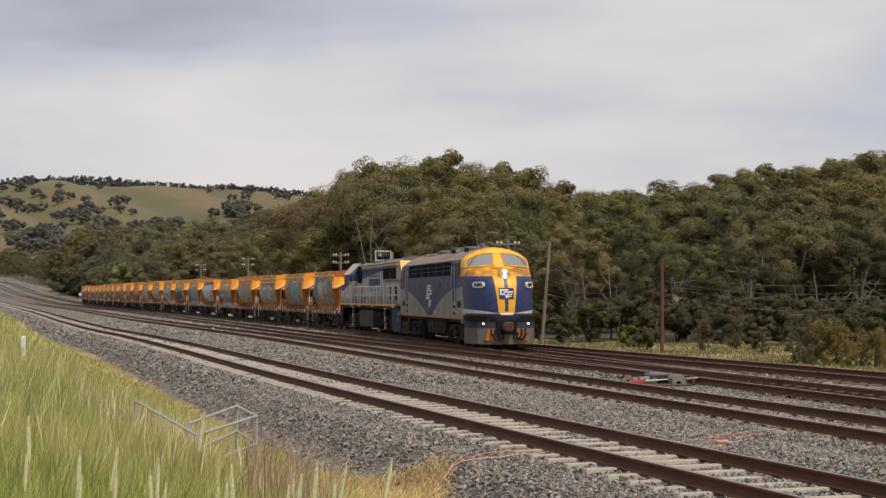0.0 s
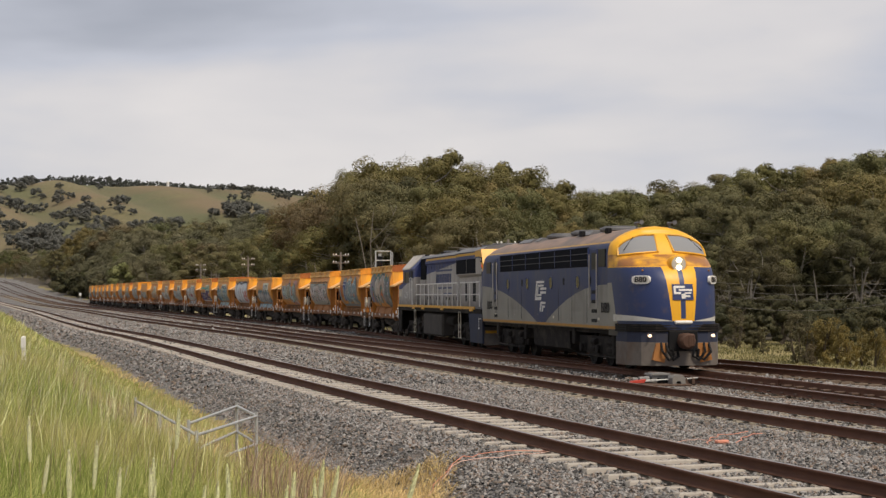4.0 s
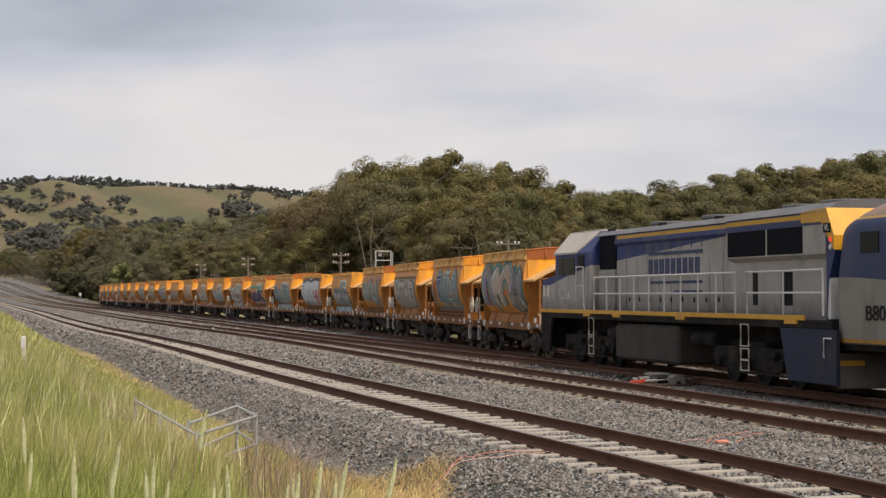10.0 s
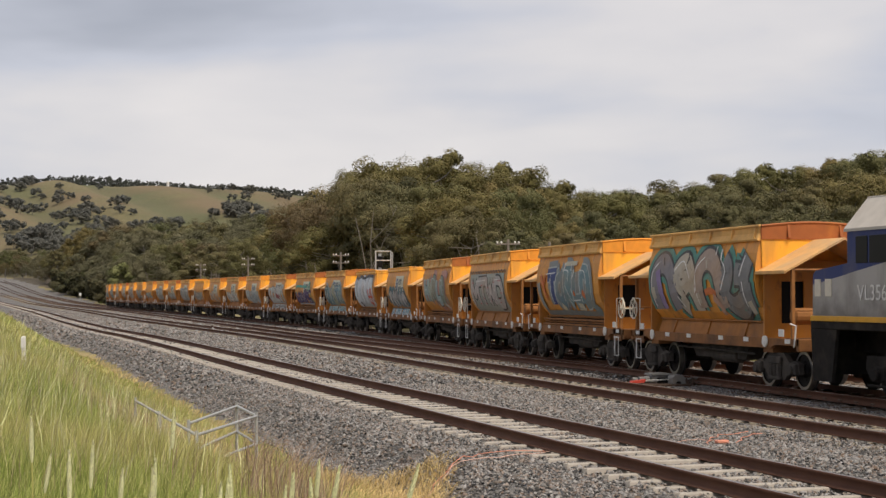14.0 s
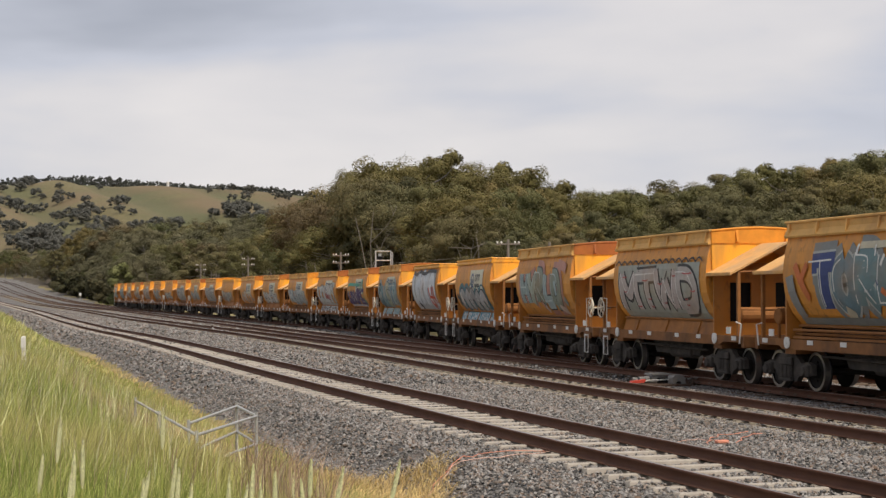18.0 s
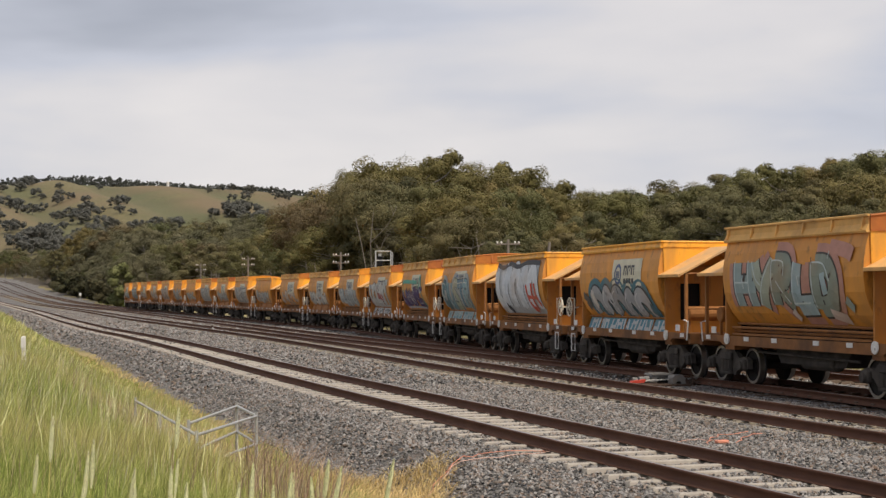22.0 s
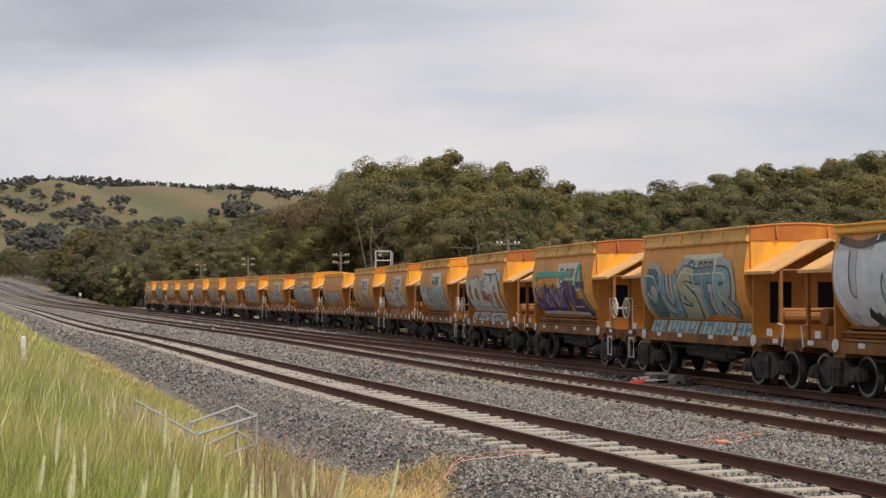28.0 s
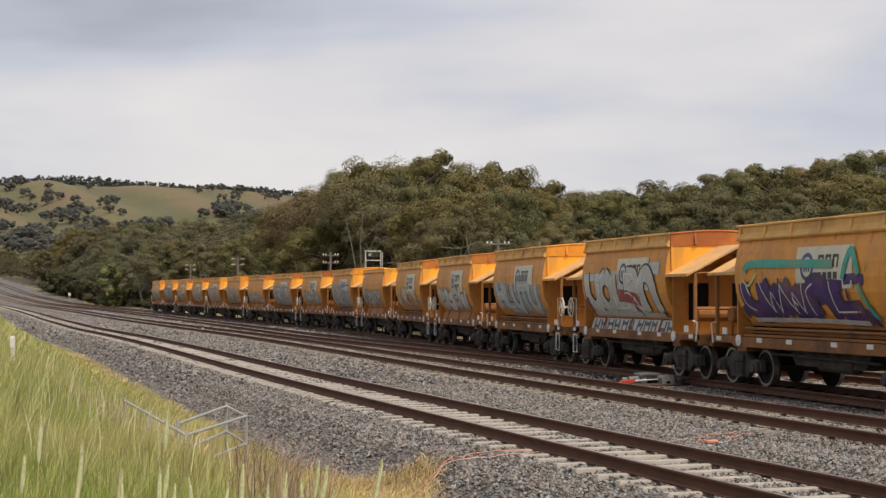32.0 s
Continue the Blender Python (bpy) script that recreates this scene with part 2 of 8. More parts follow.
def land(x, y):
    """Height of the ground: ballast bed, the grassed bank beside it, the verge, the wooded rise and the far hill."""
    x, y = np.asarray(x, dtype=float), np.asarray(y, dtype=float)
    s, off = side_of(x, y)
    rail = np.interp(s, PS, PZ)
    u = table(OFF_A, s) - off                       # to the left of the nearest line
    bed = rail - 0.25
    # ballast between the lines sags a little
    z = bed + 0.03 * waves(x, y, 3.0, 3)
    toe = rail - 0.62
    bank = 0.42 + 0.75 * hump(y, 14, 75) + 0.010 * np.clip(u - 8, 0, 60) + np.clip(rail, 0, 4)
    left = np.where(u < 3.6, bed + (toe - bed) * hump(u, 2.3, 3.4), toe + (bank - toe) * hump(u, 3.7, 7.4 + 0.02 * np.clip(y, 0, 80)))
    z = np.where(u > 2.3, left + 0.05 * waves(x, y, 4.0, 5), z)
    v = off - np.maximum(table(OFF_D, s), 0.0)
    right = bed + (rail - 0.55 - bed) * hump(v, 2.4, 4.0) + 1.6 * hump(v, 30, 70) + 3.0 * hump(v, 60, 140)
    z = np.where(v > 2.4, right + 0.10 * waves(x, y, 9.0, 6) * hump(v, 3.5, 9), z)
    far = hump(y, 560, 1480)
    fold = 1.0 + 0.05 * waves(x, y, 420, 8) + (0.05 * waves(x, y, 150, 9) + spurs(x, y) * hump(y, 640, 900)) * (1 - hump(y, 1180, 1420))
    ridge = 92 + 3 * np.sin(x / 200.0 + 2.6) - 26 * hump(x, -200, 60)
    return z * (1 - hump(y, 520, 700)) + far * ridge * fold + 4 * hump(y, 500, 640)


def ground_paint():
    p = Paint("meadow_and_hill_grass", 0.95, 0, "World").base((0.162, 0.143, 0.055))
    p.over((0.30, 0.24, 0.105), p.level(p.noise(0.30, 6.0), 0.42, 0.62))
    p.over((0.085, 0.115, 0.035), p.level(p.noise(0.011, 5.0), 0.52, 0.66) * 0.75)
    p.over((0.108, 0.094, 0.047), p.level(p.y, 480.0, 700.0) * 0.7)
    p.over((0.160, 0.114, 0.061), p.level(p.noise(0.011, 5.0), 0.44, 0.56) * p.level(p.y, 500.0, 800.0) * 0.85)
    p.over((0.068, 0.086, 0.034), p.level(p.noise(0.007, 3.0), 0.50, 0.62) * p.level(p.y, 500.0, 800.0) * 0.35)
    # greener growth along the gullies between the spurs
    wave = ((p.x + p.y * 0.35) * (1 / 11.5) + (p.x * (1 / 70.0)).op("SINE") * 1.1 + 0.6).op("SINE")
    p.over((0.060, 0.082, 0.030), p.level(wave * -1.0 + p.noise(0.03, 3.0), 0.2, 1.3) * p.level(p.y, 600.0, 760.0) * 0.45)
    p.shade((p.noise(2.5, 5.0) - 0.5) * 0.5 + 1.0)
    p.bump(p.noise(8.0, 4.0), 0.6, 0.1)
    return p.done()


def ballast_paint():
    p = Paint("grey_brown_ballast", 0.92, 0, "World")
    p.base((0.166, 0.160, 0.154))
    n = p.tree.nodes.new("ShaderNodeSeparateColor")
    p.tree.links.new(p.voronoi(22.0, "Color"), n.inputs[0])
    p.shade((Expr(p.tree, n.outputs[0]) - 0.5) * 1.1 + 0.85)
    p.over((0.16, 0.10, 0.065), p.level(p.noise(0.9, 5.0), 0.52, 0.72) * 0.5)
    p.over((0.30, 0.27, 0.23), p.level(p.noise(0.5, 5.0), 0.56, 0.7) * 0.4)
    p.bump(p.voronoi(22.0), 1.0, 0.04)
    return p.done()


# floor under the trees: their shade is put into the litter colour
def shaded_litter_paint():
    p = Paint("shade_darkened_leaf_litter", 0.95, 0, "World").base((0.055, 0.045, 0.030))
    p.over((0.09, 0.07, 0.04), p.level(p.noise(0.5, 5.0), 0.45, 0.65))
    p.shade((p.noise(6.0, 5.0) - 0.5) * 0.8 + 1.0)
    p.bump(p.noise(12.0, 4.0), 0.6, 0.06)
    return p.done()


GROUND = ground_paint()
SHADED_LITTER = shaded_litter_paint()
BALLAST = ballast_paint()


def stone_paint():
    p = Paint("loose_ballast_stone", 0.9).base((0.204, 0.197, 0.189))
    r = p.island()
    p.shade((r * 1.55) + 0.14)
    p.over((0.22, 0.14, 0.09), p.level(r * 7.0 - (r * 7.0).op("FLOOR"), 0.62, 0.9) * 0.55)
    p.bump(p.noise(40.0, 3.0), 0.3, 0.01)
    return p.done()


def make_land():
    ys = np.concatenate([np.linspace(-260, -20, 13), np.arange(-15, 5, 2.5), np.arange(5, 80, 0.6), 80 * 1.018 ** np.arange(0, 215)])
    ks = np.concatenate([np.linspace(-3.2, -0.62, 16), np.arange(-0.60, -0.32, 0.0085), np.arange(-0.32, -0.06, 0.004), np.arange(-0.06, 0.62, 0.0085), np.linspace(0.66, 3.2, 16)])
    gy, gk = np.meshgrid(ys, ks, indexing="ij")
    gx = gk * (np.abs(gy) + 30) * np.where(gy < 0, 1.4, 1.0)
    gz = land(gx, gy)
    n, m = gx.shape
    idx = np.arange(n * m).reshape(n, m)
    faces = np.stack([idx[:-1, :-1], idx[:-1, 1:], idx[1:, 1:], idx[1:, :-1]], axis=-1).reshape(-1, 4)
    me = raw_mesh("ground", np.stack([gx, gy, gz], -1).reshape(-1, 3), faces, GROUND)
    me.materials.append(BALLAST)
    me.materials.append(SHADED_LITTER)
    cx, cy = gx.reshape(-1)[faces].mean(1), gy.reshape(-1)[faces].mean(1)
    s, off = side_of(cx, cy)
    u = table(OFF_A, s) - off
    v = off - np.maximum(table(OFF_D, s), 0.0)
    bed = (u < 3.5 + 0.4 * (1 - hump(cy, 22, 36))) & (v < 3.0 + 1.2 * hump(s, 230, 290) + 3.0 * hump(s, 340, 390)) & (cy < 600) & (cy > -60)
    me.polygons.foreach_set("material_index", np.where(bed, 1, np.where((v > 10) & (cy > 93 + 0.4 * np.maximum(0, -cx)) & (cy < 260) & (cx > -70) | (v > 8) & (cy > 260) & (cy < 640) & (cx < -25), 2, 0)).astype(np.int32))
    smooth(me)
    tagged(new("ground", me), "grassy valley floor and hills with a broad ballast bed", "ground", kind="structure")


make_land()


# ---------------------------------------------------------------- tracks
def rail_paint():
    p = Paint("rusty_rail_steel", 0.75, 0.0).base((0.118, 0.056, 0.036))
    p.shade((p.noise(3.0) - 0.5) * 0.6 + 1.0)
    p.over((0.16, 0.08, 0.05), p.level(p.noise(0.8, 5.0), 0.5, 0.7) * 0.6)
    p.bump(p.noise(30.0), 0.15, 0.005)
    p.bsdf.inputs["Specular IOR Level"].default_value = 0.15
    return p.done()


RAIL = rail_paint()
SHINE = surface("polished_rail_head", (0.36, 0.33, 0.31), 0.32, 0.85, 8.0, 0.2, (0.14, 0.08, 0.05), 0.5, 0.03)
CONCRETE = surface("weathered_concrete_sleeper", (0.37, 0.335, 0.29), 0.85, 0, 5.0, 0.3, (0.17, 0.13, 0.095), 0.75, 0.3)
DUSTYSLEEPER = surface("dusty_buff_sleeper", (0.25, 0.215, 0.165), 0.9, 0, 5.0, 0.3, (0.13, 0.10, 0.07), 0.6, 0.25)
CLIP = surface("rusty_rail_clip", (0.10, 0.06, 0.04), 0.7, 0.2, 9.0, 0.3, (0.05, 0.03, 0.02), 0.4, 0.2)

# foot, web and head of a rail, across and up from its top
RAILFORM = ((-0.070, -0.165), (-0.070, -0.150), (-0.012, -0.135), (-0.012, -0.045), (-0.036, -0.034), (-0.036, -0.004), (-0.030, 0.0),
            (0.030, 0.0), (0.036, -0.004), (0.036, -0.034), (0.012, -0.045), (0.012, -0.135), (0.070, -0.150), (0.070, -0.165))


def rail_strip(parent, offs, a, b, shift, name="rail", form=RAILFORM, lift=0.0, worn=True):
    verts, n, k = [], int((b - a) / 1.5), len(form)
    for i in range(n + 1):
        s = a + (b - a) * i / n
        p = on_path(s, offs(s) + shift)
        h = soft_ramp(HEADS, s)
        for e, z in form:
            verts.append((p.x + e * math.cos(h), p.y + e * math.sin(h), p.z + z + lift))
    idx = np.arange((n + 1) * k).reshape(n + 1, k)
    faces = np.stack([idx[:-1], np.roll(idx, -1, 1)[:-1], np.roll(idx, -1, 1)[1:], idx[1:]], -1).reshape(-1, 4)
    me = raw_mesh(name, verts, faces, RAIL)
    me.materials.append(SHINE)
    if worn and k == len(RAILFORM):
        mi = np.zeros((n, k), dtype=np.int32)
        mi[:, 6] = 1
        me.polygons.foreach_set("material_index", mi.ravel())
    return piece(name, me, parent)


def sleeper_mesh(name, material, length=2.5):
    bm = bmesh.new()
    prism(bm, [(-0.115, -0.16), (-0.07, -0.012), (-0.05, 0.0), (0.05, 0.0), (0.07, -0.012), (0.115, -0.16)], "X", -length / 2, length / 2)
    for v in bm.verts:
        if abs(v.co.x) > length / 2 - 0.01 and v.co.z > -0.01:
            v.co.x *= 0.975
        if abs(v.co.x) < 0.01:
            v.co.z -= 0.02
    me = bpy.data.meshes.new(name)
    tidy(bm).to_mesh(me)
    bm.free()
    me.materials.append(material)
    return me


def lay_sleepers(parent, offs, a, b, me, step, near_a, near_b, gauge, drop=-0.165):
    """Sleepers one by one along the stretch nearest to the camera, joined further off."""
    rnd = random.Random(int(near_b * 7 + gauge * 100))
    far_v, far_f, base = [], [], [tuple(v.co) for v in me.vertices]
    polys = [list(p.vertices) for p in me.polygons]
    s, count = a, 0
    while s < b:
        p = on_path(s, offs(s))
        q = on_path(s + 1.0, offs(s + 1.0))
        ang = math.atan2(q.y - p.y, q.x - p.x) - math.pi / 2 + rnd.uniform(-0.02, 0.02)
        m = Matrix.Translation((p.x, p.y, p.z + drop + rnd.uniform(-0.012, 0.006))) @ Matrix.Rotation(ang, 4, "Z")
        if near_a < s < near_b:
            piece("sleeper", me, parent, "", m)
        else:
            o = len(far_v)
            far_v += [tuple(m @ Vector(c)) for c in base]
            far_f += [[i + o for i in f] for f in polys if len(f) == 4]
        s += step
    if far_v:
        far = raw_mesh("far_sleepers", far_v, far_f, me.materials[0])
        tagged(piece("far_sleepers", far, parent), kind="stuff")


def track(name, label, offs, a, b, half, sleeper, step, near, worn=True, drop=-0.165):
    t = thing(name, label, "railway track", "railway tracks", "structure")
    for d in (-half, half):
        rail_strip(t, offs, a, b, d, worn=worn)
    lay_sleepers(t, offs, a, min(b, 420), sleeper, step, near[0], near[1], half, drop)
    return t


CONCRETE_SLEEPER = sleeper_mesh("sleeper", CONCRETE)
BUFF_SLEEPER = sleeper_mesh("sleeper", DUSTYSLEEPER, 2.6)
OLD_SLEEPER = sleeper_mesh("sleeper", surface("old_brown_sleeper", (0.12, 0.085, 0.06), 0.9, 0, 5.0, 0.3, (0.05, 0.04, 0.03), 0.5, 0.3), 2.6)


def off_a(s): return soft_ramp(OFF_A, s)
def off_b(s): return soft_ramp(OFF_B, s)
def off_l(s): return soft_ramp(OFF_L, s, 5)
def off_d(s): return soft_ramp(OFF_D, s, 5)
def off_c(s): return 0.0


track("railway_track", "rusty rails on pale concrete sleepers in grey ballast", off_a, -34, 600, 0.7525, CONCRETE_SLEEPER, 0.68, (-26, 60))
track("railway_track", "rusty broad-gauge rails on dusty sleepers half buried in ballast", off_b, -40, 600, 0.835, BUFF_SLEEPER, 0.68, (-20, 45), drop=-0.192)
track("railway_track", "rusty broad-gauge rails that carry the train", off_c, -60, 620, 0.835, OLD_SLEEPER, 0.68, (-20, 40), drop=-0.19)
track("railway_track", "rusty loop track joining at a turnout", off_l, 8, 600, 0.835, OLD_SLEEPER, 0.68, (16, 50))
track("railway_track", "rusty track along the grass verge", off_d, -40, 56, 0.835, OLD_SLEEPER, 0.68, (-15, 45))


def make_turnout():
    """Switch blades, stock-rail chairs, the point machine with its rods and the bright marks round it."""
    bl = thing("turnout", "rusty turnout blades and slide chairs between the running rails", "turnout", kind="structure")
    slim = ((-0.03, -0.165), (-0.012, -0.13), (-0.012, -0.03), (-0.02, -0.004), (0.012, -0.004), (0.012, -0.165))
    rail_strip(bl, lambda s: ramp(((-4, -0.74), (8, -0.62), (22, -0.28), (40, 0.05)), s), -4, 24, 0.0, "switch_blade", slim)
    rail_strip(bl, lambda s: ramp(((-4, 0.66), (8, 0.74), (22, 0.80)), s), -4, 14, 0.0, "switch_blade", slim)
    rail_strip(bl, lambda s: ramp(((2, 0.70), (12, 0.45), (24, -0.05), (36, -0.7)), s), 6, 30, 0.0, "closure_rail", slim)
    chair = bmesh.new()
    box(chair, -0.20, 0.20, -0.08, 0.08, 0.0, 0.05, 0.012)
    cm = bpy.data.meshes.new("slide_chair")
    chair.to_mesh(cm)
    chair.free()
    cm.materials.append(CLIP)
    for k in range(26):
        s = -4 + k * 0.68
        for d in (-0.68, 0.68):
            p = on_path(s, d)
            piece("slide_chair", cm, bl, "", Matrix.Translation((p.x, p.y, p.z - 0.155)) @ Matrix.Rotation(soft_ramp(HEADS, s), 4, "Z"))


make_turnout()


# ---------------------------------------------------------------- loose ballast
def scatter_stones(name, count, a, b, seed, size):
    """Angular stones on the ballast bed between two distances from the camera."""
    r = np.random.RandomState(seed)
    y = a + (b - a) * r.rand(count * 6) ** 0.85
    k = r.uniform(-0.30, 0.30, len(y))
    x = k * (y + 4)
    s, off = side_of(x, y)
    u = table(OFF_A, s) - off
    v = off - np.maximum(table(OFF_D, s), 0.0)
    free = np.ones(len(y), dtype=bool)
    for tab, half in ((OFF_A, 0.7525), (OFF_B, 0.835), (((0, 0.0),), 0.835)):
        e = np.abs(np.abs(off - table(tab, s)) - half)
        free &= e > 0.085
    beat = np.mod((s + 34.0) / 0.68, 1.0)
    free &= ~((np.abs(off - table(OFF_A, s)) < 1.26) & (np.abs(beat - 0.5) > 0.40))
    keep = np.nonzero(free & (u < 3.4 + 0.4 * (1 - hump(y, 22, 36))) & (v < 3.0))[0][:count]
    x, y, u = x[keep], y[keep], u[keep]
    off, s = off[keep], s[keep]
    z = land(x, y)
    n = len(x)
    # inside the nearest track the ballast lies lower, so that the sleepers show
    inside = np.abs(off - table(OFF_A, s)) < 1.15
    z = z + np.where(inside, 0.045, 0.035)
    base = np.array([(1, 0, 0), (-1, 0, 0), (0, 1, 0), (0, -1, 0), (0, 0, 1), (0, 0, -1)], dtype=float)
    tri = np.array([(0, 2, 4), (2, 1, 4), (1, 3, 4), (3, 0, 4), (2, 0, 5), (3, 1, 5)])
    rad = r.uniform(size[0], size[1], n) * (1 + 0.5 * (r.rand(n) > 0.9))
    pts = base[None] * r.uniform(0.6, 1.3, (n, 6, 1)) + r.uniform(-0.3, 0.3, (n, 6, 3))
    ang = r.uniform(0, math.tau, n)
    tip = r.uniform(-0.9, 0.9, n)
    ca, sa, ct, st = np.cos(ang), np.sin(ang), np.cos(tip), np.sin(tip)
    px = pts[..., 0] * ct[:, None] - pts[..., 2] * st[:, None]
    pz = pts[..., 0] * st[:, None] + pts[..., 2] * ct[:, None]
    qx = px * ca[:, None] - pts[..., 1] * sa[:, None]
    qy = px * sa[:, None] + pts[..., 1] * ca[:, None]
    verts = np.stack([x[:, None] + qx * rad[:, None], y[:, None] + qy * rad[:, None], z[:, None] + pz * rad[:, None] * 0.8], -1).reshape(-1, 3)
    faces = (tri[None] + (np.arange(n) * 6)[:, None, None]).reshape(-1, 3)
    tagged(new(name, raw_mesh(name, verts, faces, STONE)), "loose grey and brown crushed-stone ballast", "ballast", kind="stuff")


STONE = stone_paint()
scatter_stones("ballast_stones", 90000, 16.0, 42.0, 1, (0.014, 0.034))
scatter_stones("ballast_stones", 36000, 42.0, 95.0, 2, (0.03, 0.06))
scatter_stones("ballast_stones", 26000, 95.0, 230.0, 3, (0.05, 0.11))

# ---------------------------------------------------------------- plants: materials
def leaf_paint(name, c, c2, rough=0.6):
    p = Paint(name, rough).base(c)
    r, o = p.island(), p.random()
    p.over(c2, p.level(o * 0.6 + r * 0.4 + p.noise(0.42, 2.0) * 0.5, 0.45, 1.15))
    p.shade(r * 0.16 + 0.92)
    p.bsdf.inputs["Specular IOR Level"].default_value = 0.08
    return p.done()


GUM = leaf_paint("olive_gum_leaf", (0.126, 0.121, 0.046), (0.200, 0.153, 0.063))
GUM_DULL = leaf_paint("dull_green_gum_leaf", (0.106, 0.106, 0.052), (0.178, 0.143, 0.068))
GUM_GREEN = leaf_paint("grey_green_gum_leaf", (0.104, 0.112, 0.049), (0.165, 0.143, 0.062))
GUM_BROWN = leaf_paint("red_brown_gum_leaf", (0.110, 0.094, 0.052), (0.165, 0.122, 0.066))
# for the trees beyond the bend: distance haze put into the leaf colour
GUM_HAZED = leaf_paint("olive_gum_leaf_with_haze", (0.125, 0.122, 0.072), (0.165, 0.148, 0.086))
# for the low rows and scrub: the wood's deep shade put into it
GUM_DARK = leaf_paint("dark_gum_leaf_with_shade", (0.056, 0.058, 0.031), (0.090, 0.077, 0.040))
SHRUB = leaf_paint("bright_shrub_leaf", (0.085, 0.115, 0.025), (0.15, 0.15, 0.04))
CREAMY = leaf_paint("cream_blossom_and_leaf", (0.15, 0.16, 0.065), (0.29, 0.275, 0.13))
GOLD = leaf_paint("golden_shrub_leaf", (0.27, 0.19, 0.05), (0.17, 0.15, 0.07))
TWIGGY = leaf_paint("brown_grey_sapling_leaf", (0.17, 0.135, 0.085), (0.12, 0.12, 0.06))
BARK = surface("pale_grey_gum_bark", (0.255, 0.23, 0.195), 0.85, 0, 2.0, 0.35, (0.13, 0.10, 0.075), 0.6, 0.3)
DEADWOOD = surface("bleached_dead_wood", (0.17, 0.15, 0.125), 0.85, 0, 3.0, 0.3, (0.18, 0.15, 0.12), 0.5, 0.3)
# distance haze mixed into both leaf colours: greyer and bluer than the near gums
FARLEAF = leaf_paint("far_gum_leaf_with_haze", (0.112, 0.116, 0.108), (0.136, 0.133, 0.114))
CRESTLEAF = leaf_paint("far_dark_gum_leaf_with_haze", (0.075, 0.082, 0.072), (0.095, 0.098, 0.080))


def leaf_cloud(centres, radii, per, size, seed, flat=0.85):
    """Leaf sprays on the bumpy skins of many rounded clumps, with a darker loose filling inside each."""
    r = np.random.RandomState(seed)
    centres, radii = np.array(centres, dtype=float), np.array(radii, dtype=float)
    m, subs = len(centres), 11
    # each clump carries smaller tufts over its upper side
    s = r.normal(size=(m, subs, 3))
    s /= np.linalg.norm(s, axis=2)[..., None]
    s[..., 2] = np.where(s[..., 2] < -0.35, -s[..., 2], s[..., 2])
    s[:, 0] = (0, 0, 1)
    share = r.uniform(0.32, 0.58, (m, subs))
    reach = r.uniform(0.42, 0.78, (m, subs))
    n = m * per
    i = np.repeat(np.arange(m), per)
    j = r.randint(0, subs, n)
    out, sub = s[i, j], share[i, j] * radii[i]
    d = r.normal(size=(n, 3)) + out * 0.75 + np.array((0, 0, 0.25))
    d /= np.linalg.norm(d, axis=1)[:, None]
    p = centres[i] + (out * (radii[i] * reach[i, j])[:, None] + d * (sub * r.uniform(0.72, 1.06, n) * np.where(r.rand(n) < 0.04, 1.25, 1.0))[:, None]) * np.array((1, 1, flat))
    inner = r.rand(n) < 0.07
    p = np.where(inner[:, None], centres[i] + r.normal(size=(n, 3)) * (radii[i] * 0.22)[:, None], p)
    way = d + out * 0.4 + r.normal(scale=0.27, size=(n, 3))
    way /= np.linalg.norm(way, axis=1)[:, None]
    a = r.normal(size=(n, 3))
    a[:, 2] -= 0.3
    a -= (a * way).sum(1)[:, None] * way
    a /= np.linalg.norm(a, axis=1)[:, None] + 1e-9
    b = np.cross(a, way)
    L = (size * r.uniform(0.6, 1.4, n) * np.where(inner, 2.6, 1.0))[:, None]
    W = L * r.uniform(0.40, 0.75, n)[:, None]
    verts = np.stack([p - a * L - b * W, p - a * L * 0.6 + b * W, p + a * L], 1).reshape(-1, 3)
    return verts, np.arange(n * 3).reshape(n, 3)


def loose_leaves(centres, radii, per, size, seed):
    """Thin see-through sprays for saplings: leaves all through each small clump."""
    r = np.random.RandomState(seed)
    n = len(centres) * per
    c, rad = np.repeat(np.array(centres), per, 0), np.repeat(np.array(radii), per)
    d = r.normal(size=(n, 3))
    d /= np.linalg.norm(d, axis=1)[:, None]
    p = c + d * (rad * r.rand(n) ** 0.5 * r.uniform(0.6, 1.5, n))[:, None]
    a, b = r.normal(size=(n, 3)), r.normal(size=(n, 3))
    a /= np.linalg.norm(a, axis=1)[:, None]
    b = np.cross(a, b)
    b /= np.linalg.norm(b, axis=1)[:, None] + 1e-9
    L = (size * r.uniform(0.6, 1.4, n))[:, None]
    verts = np.stack([p - a * L - b * L * 0.4, p - a * L * 0.6 + b * L * 0.4, p + a * L], 1).reshape(-1, 3)
    return verts, np.arange(n * 3).reshape(n, 3)


def limb(bm, a, b, r0, r1, rnd, bend=0.12, sides=6):
    a, b = Vector(a), Vector(b)
    n = 5
    pts, rs = [], []
    off = Vector((rnd.uniform(-1, 1), rnd.uniform(-1, 1), 0)) * (b - a).length * bend
    for i in range(n):
        t = i / (n - 1)
        pts.append(a.lerp(b, t) + off * math.sin(t * math.pi))
        rs.append(r0 + (r1 - r0) * t)
    tube(bm, pts, rs, sides)
    return pts


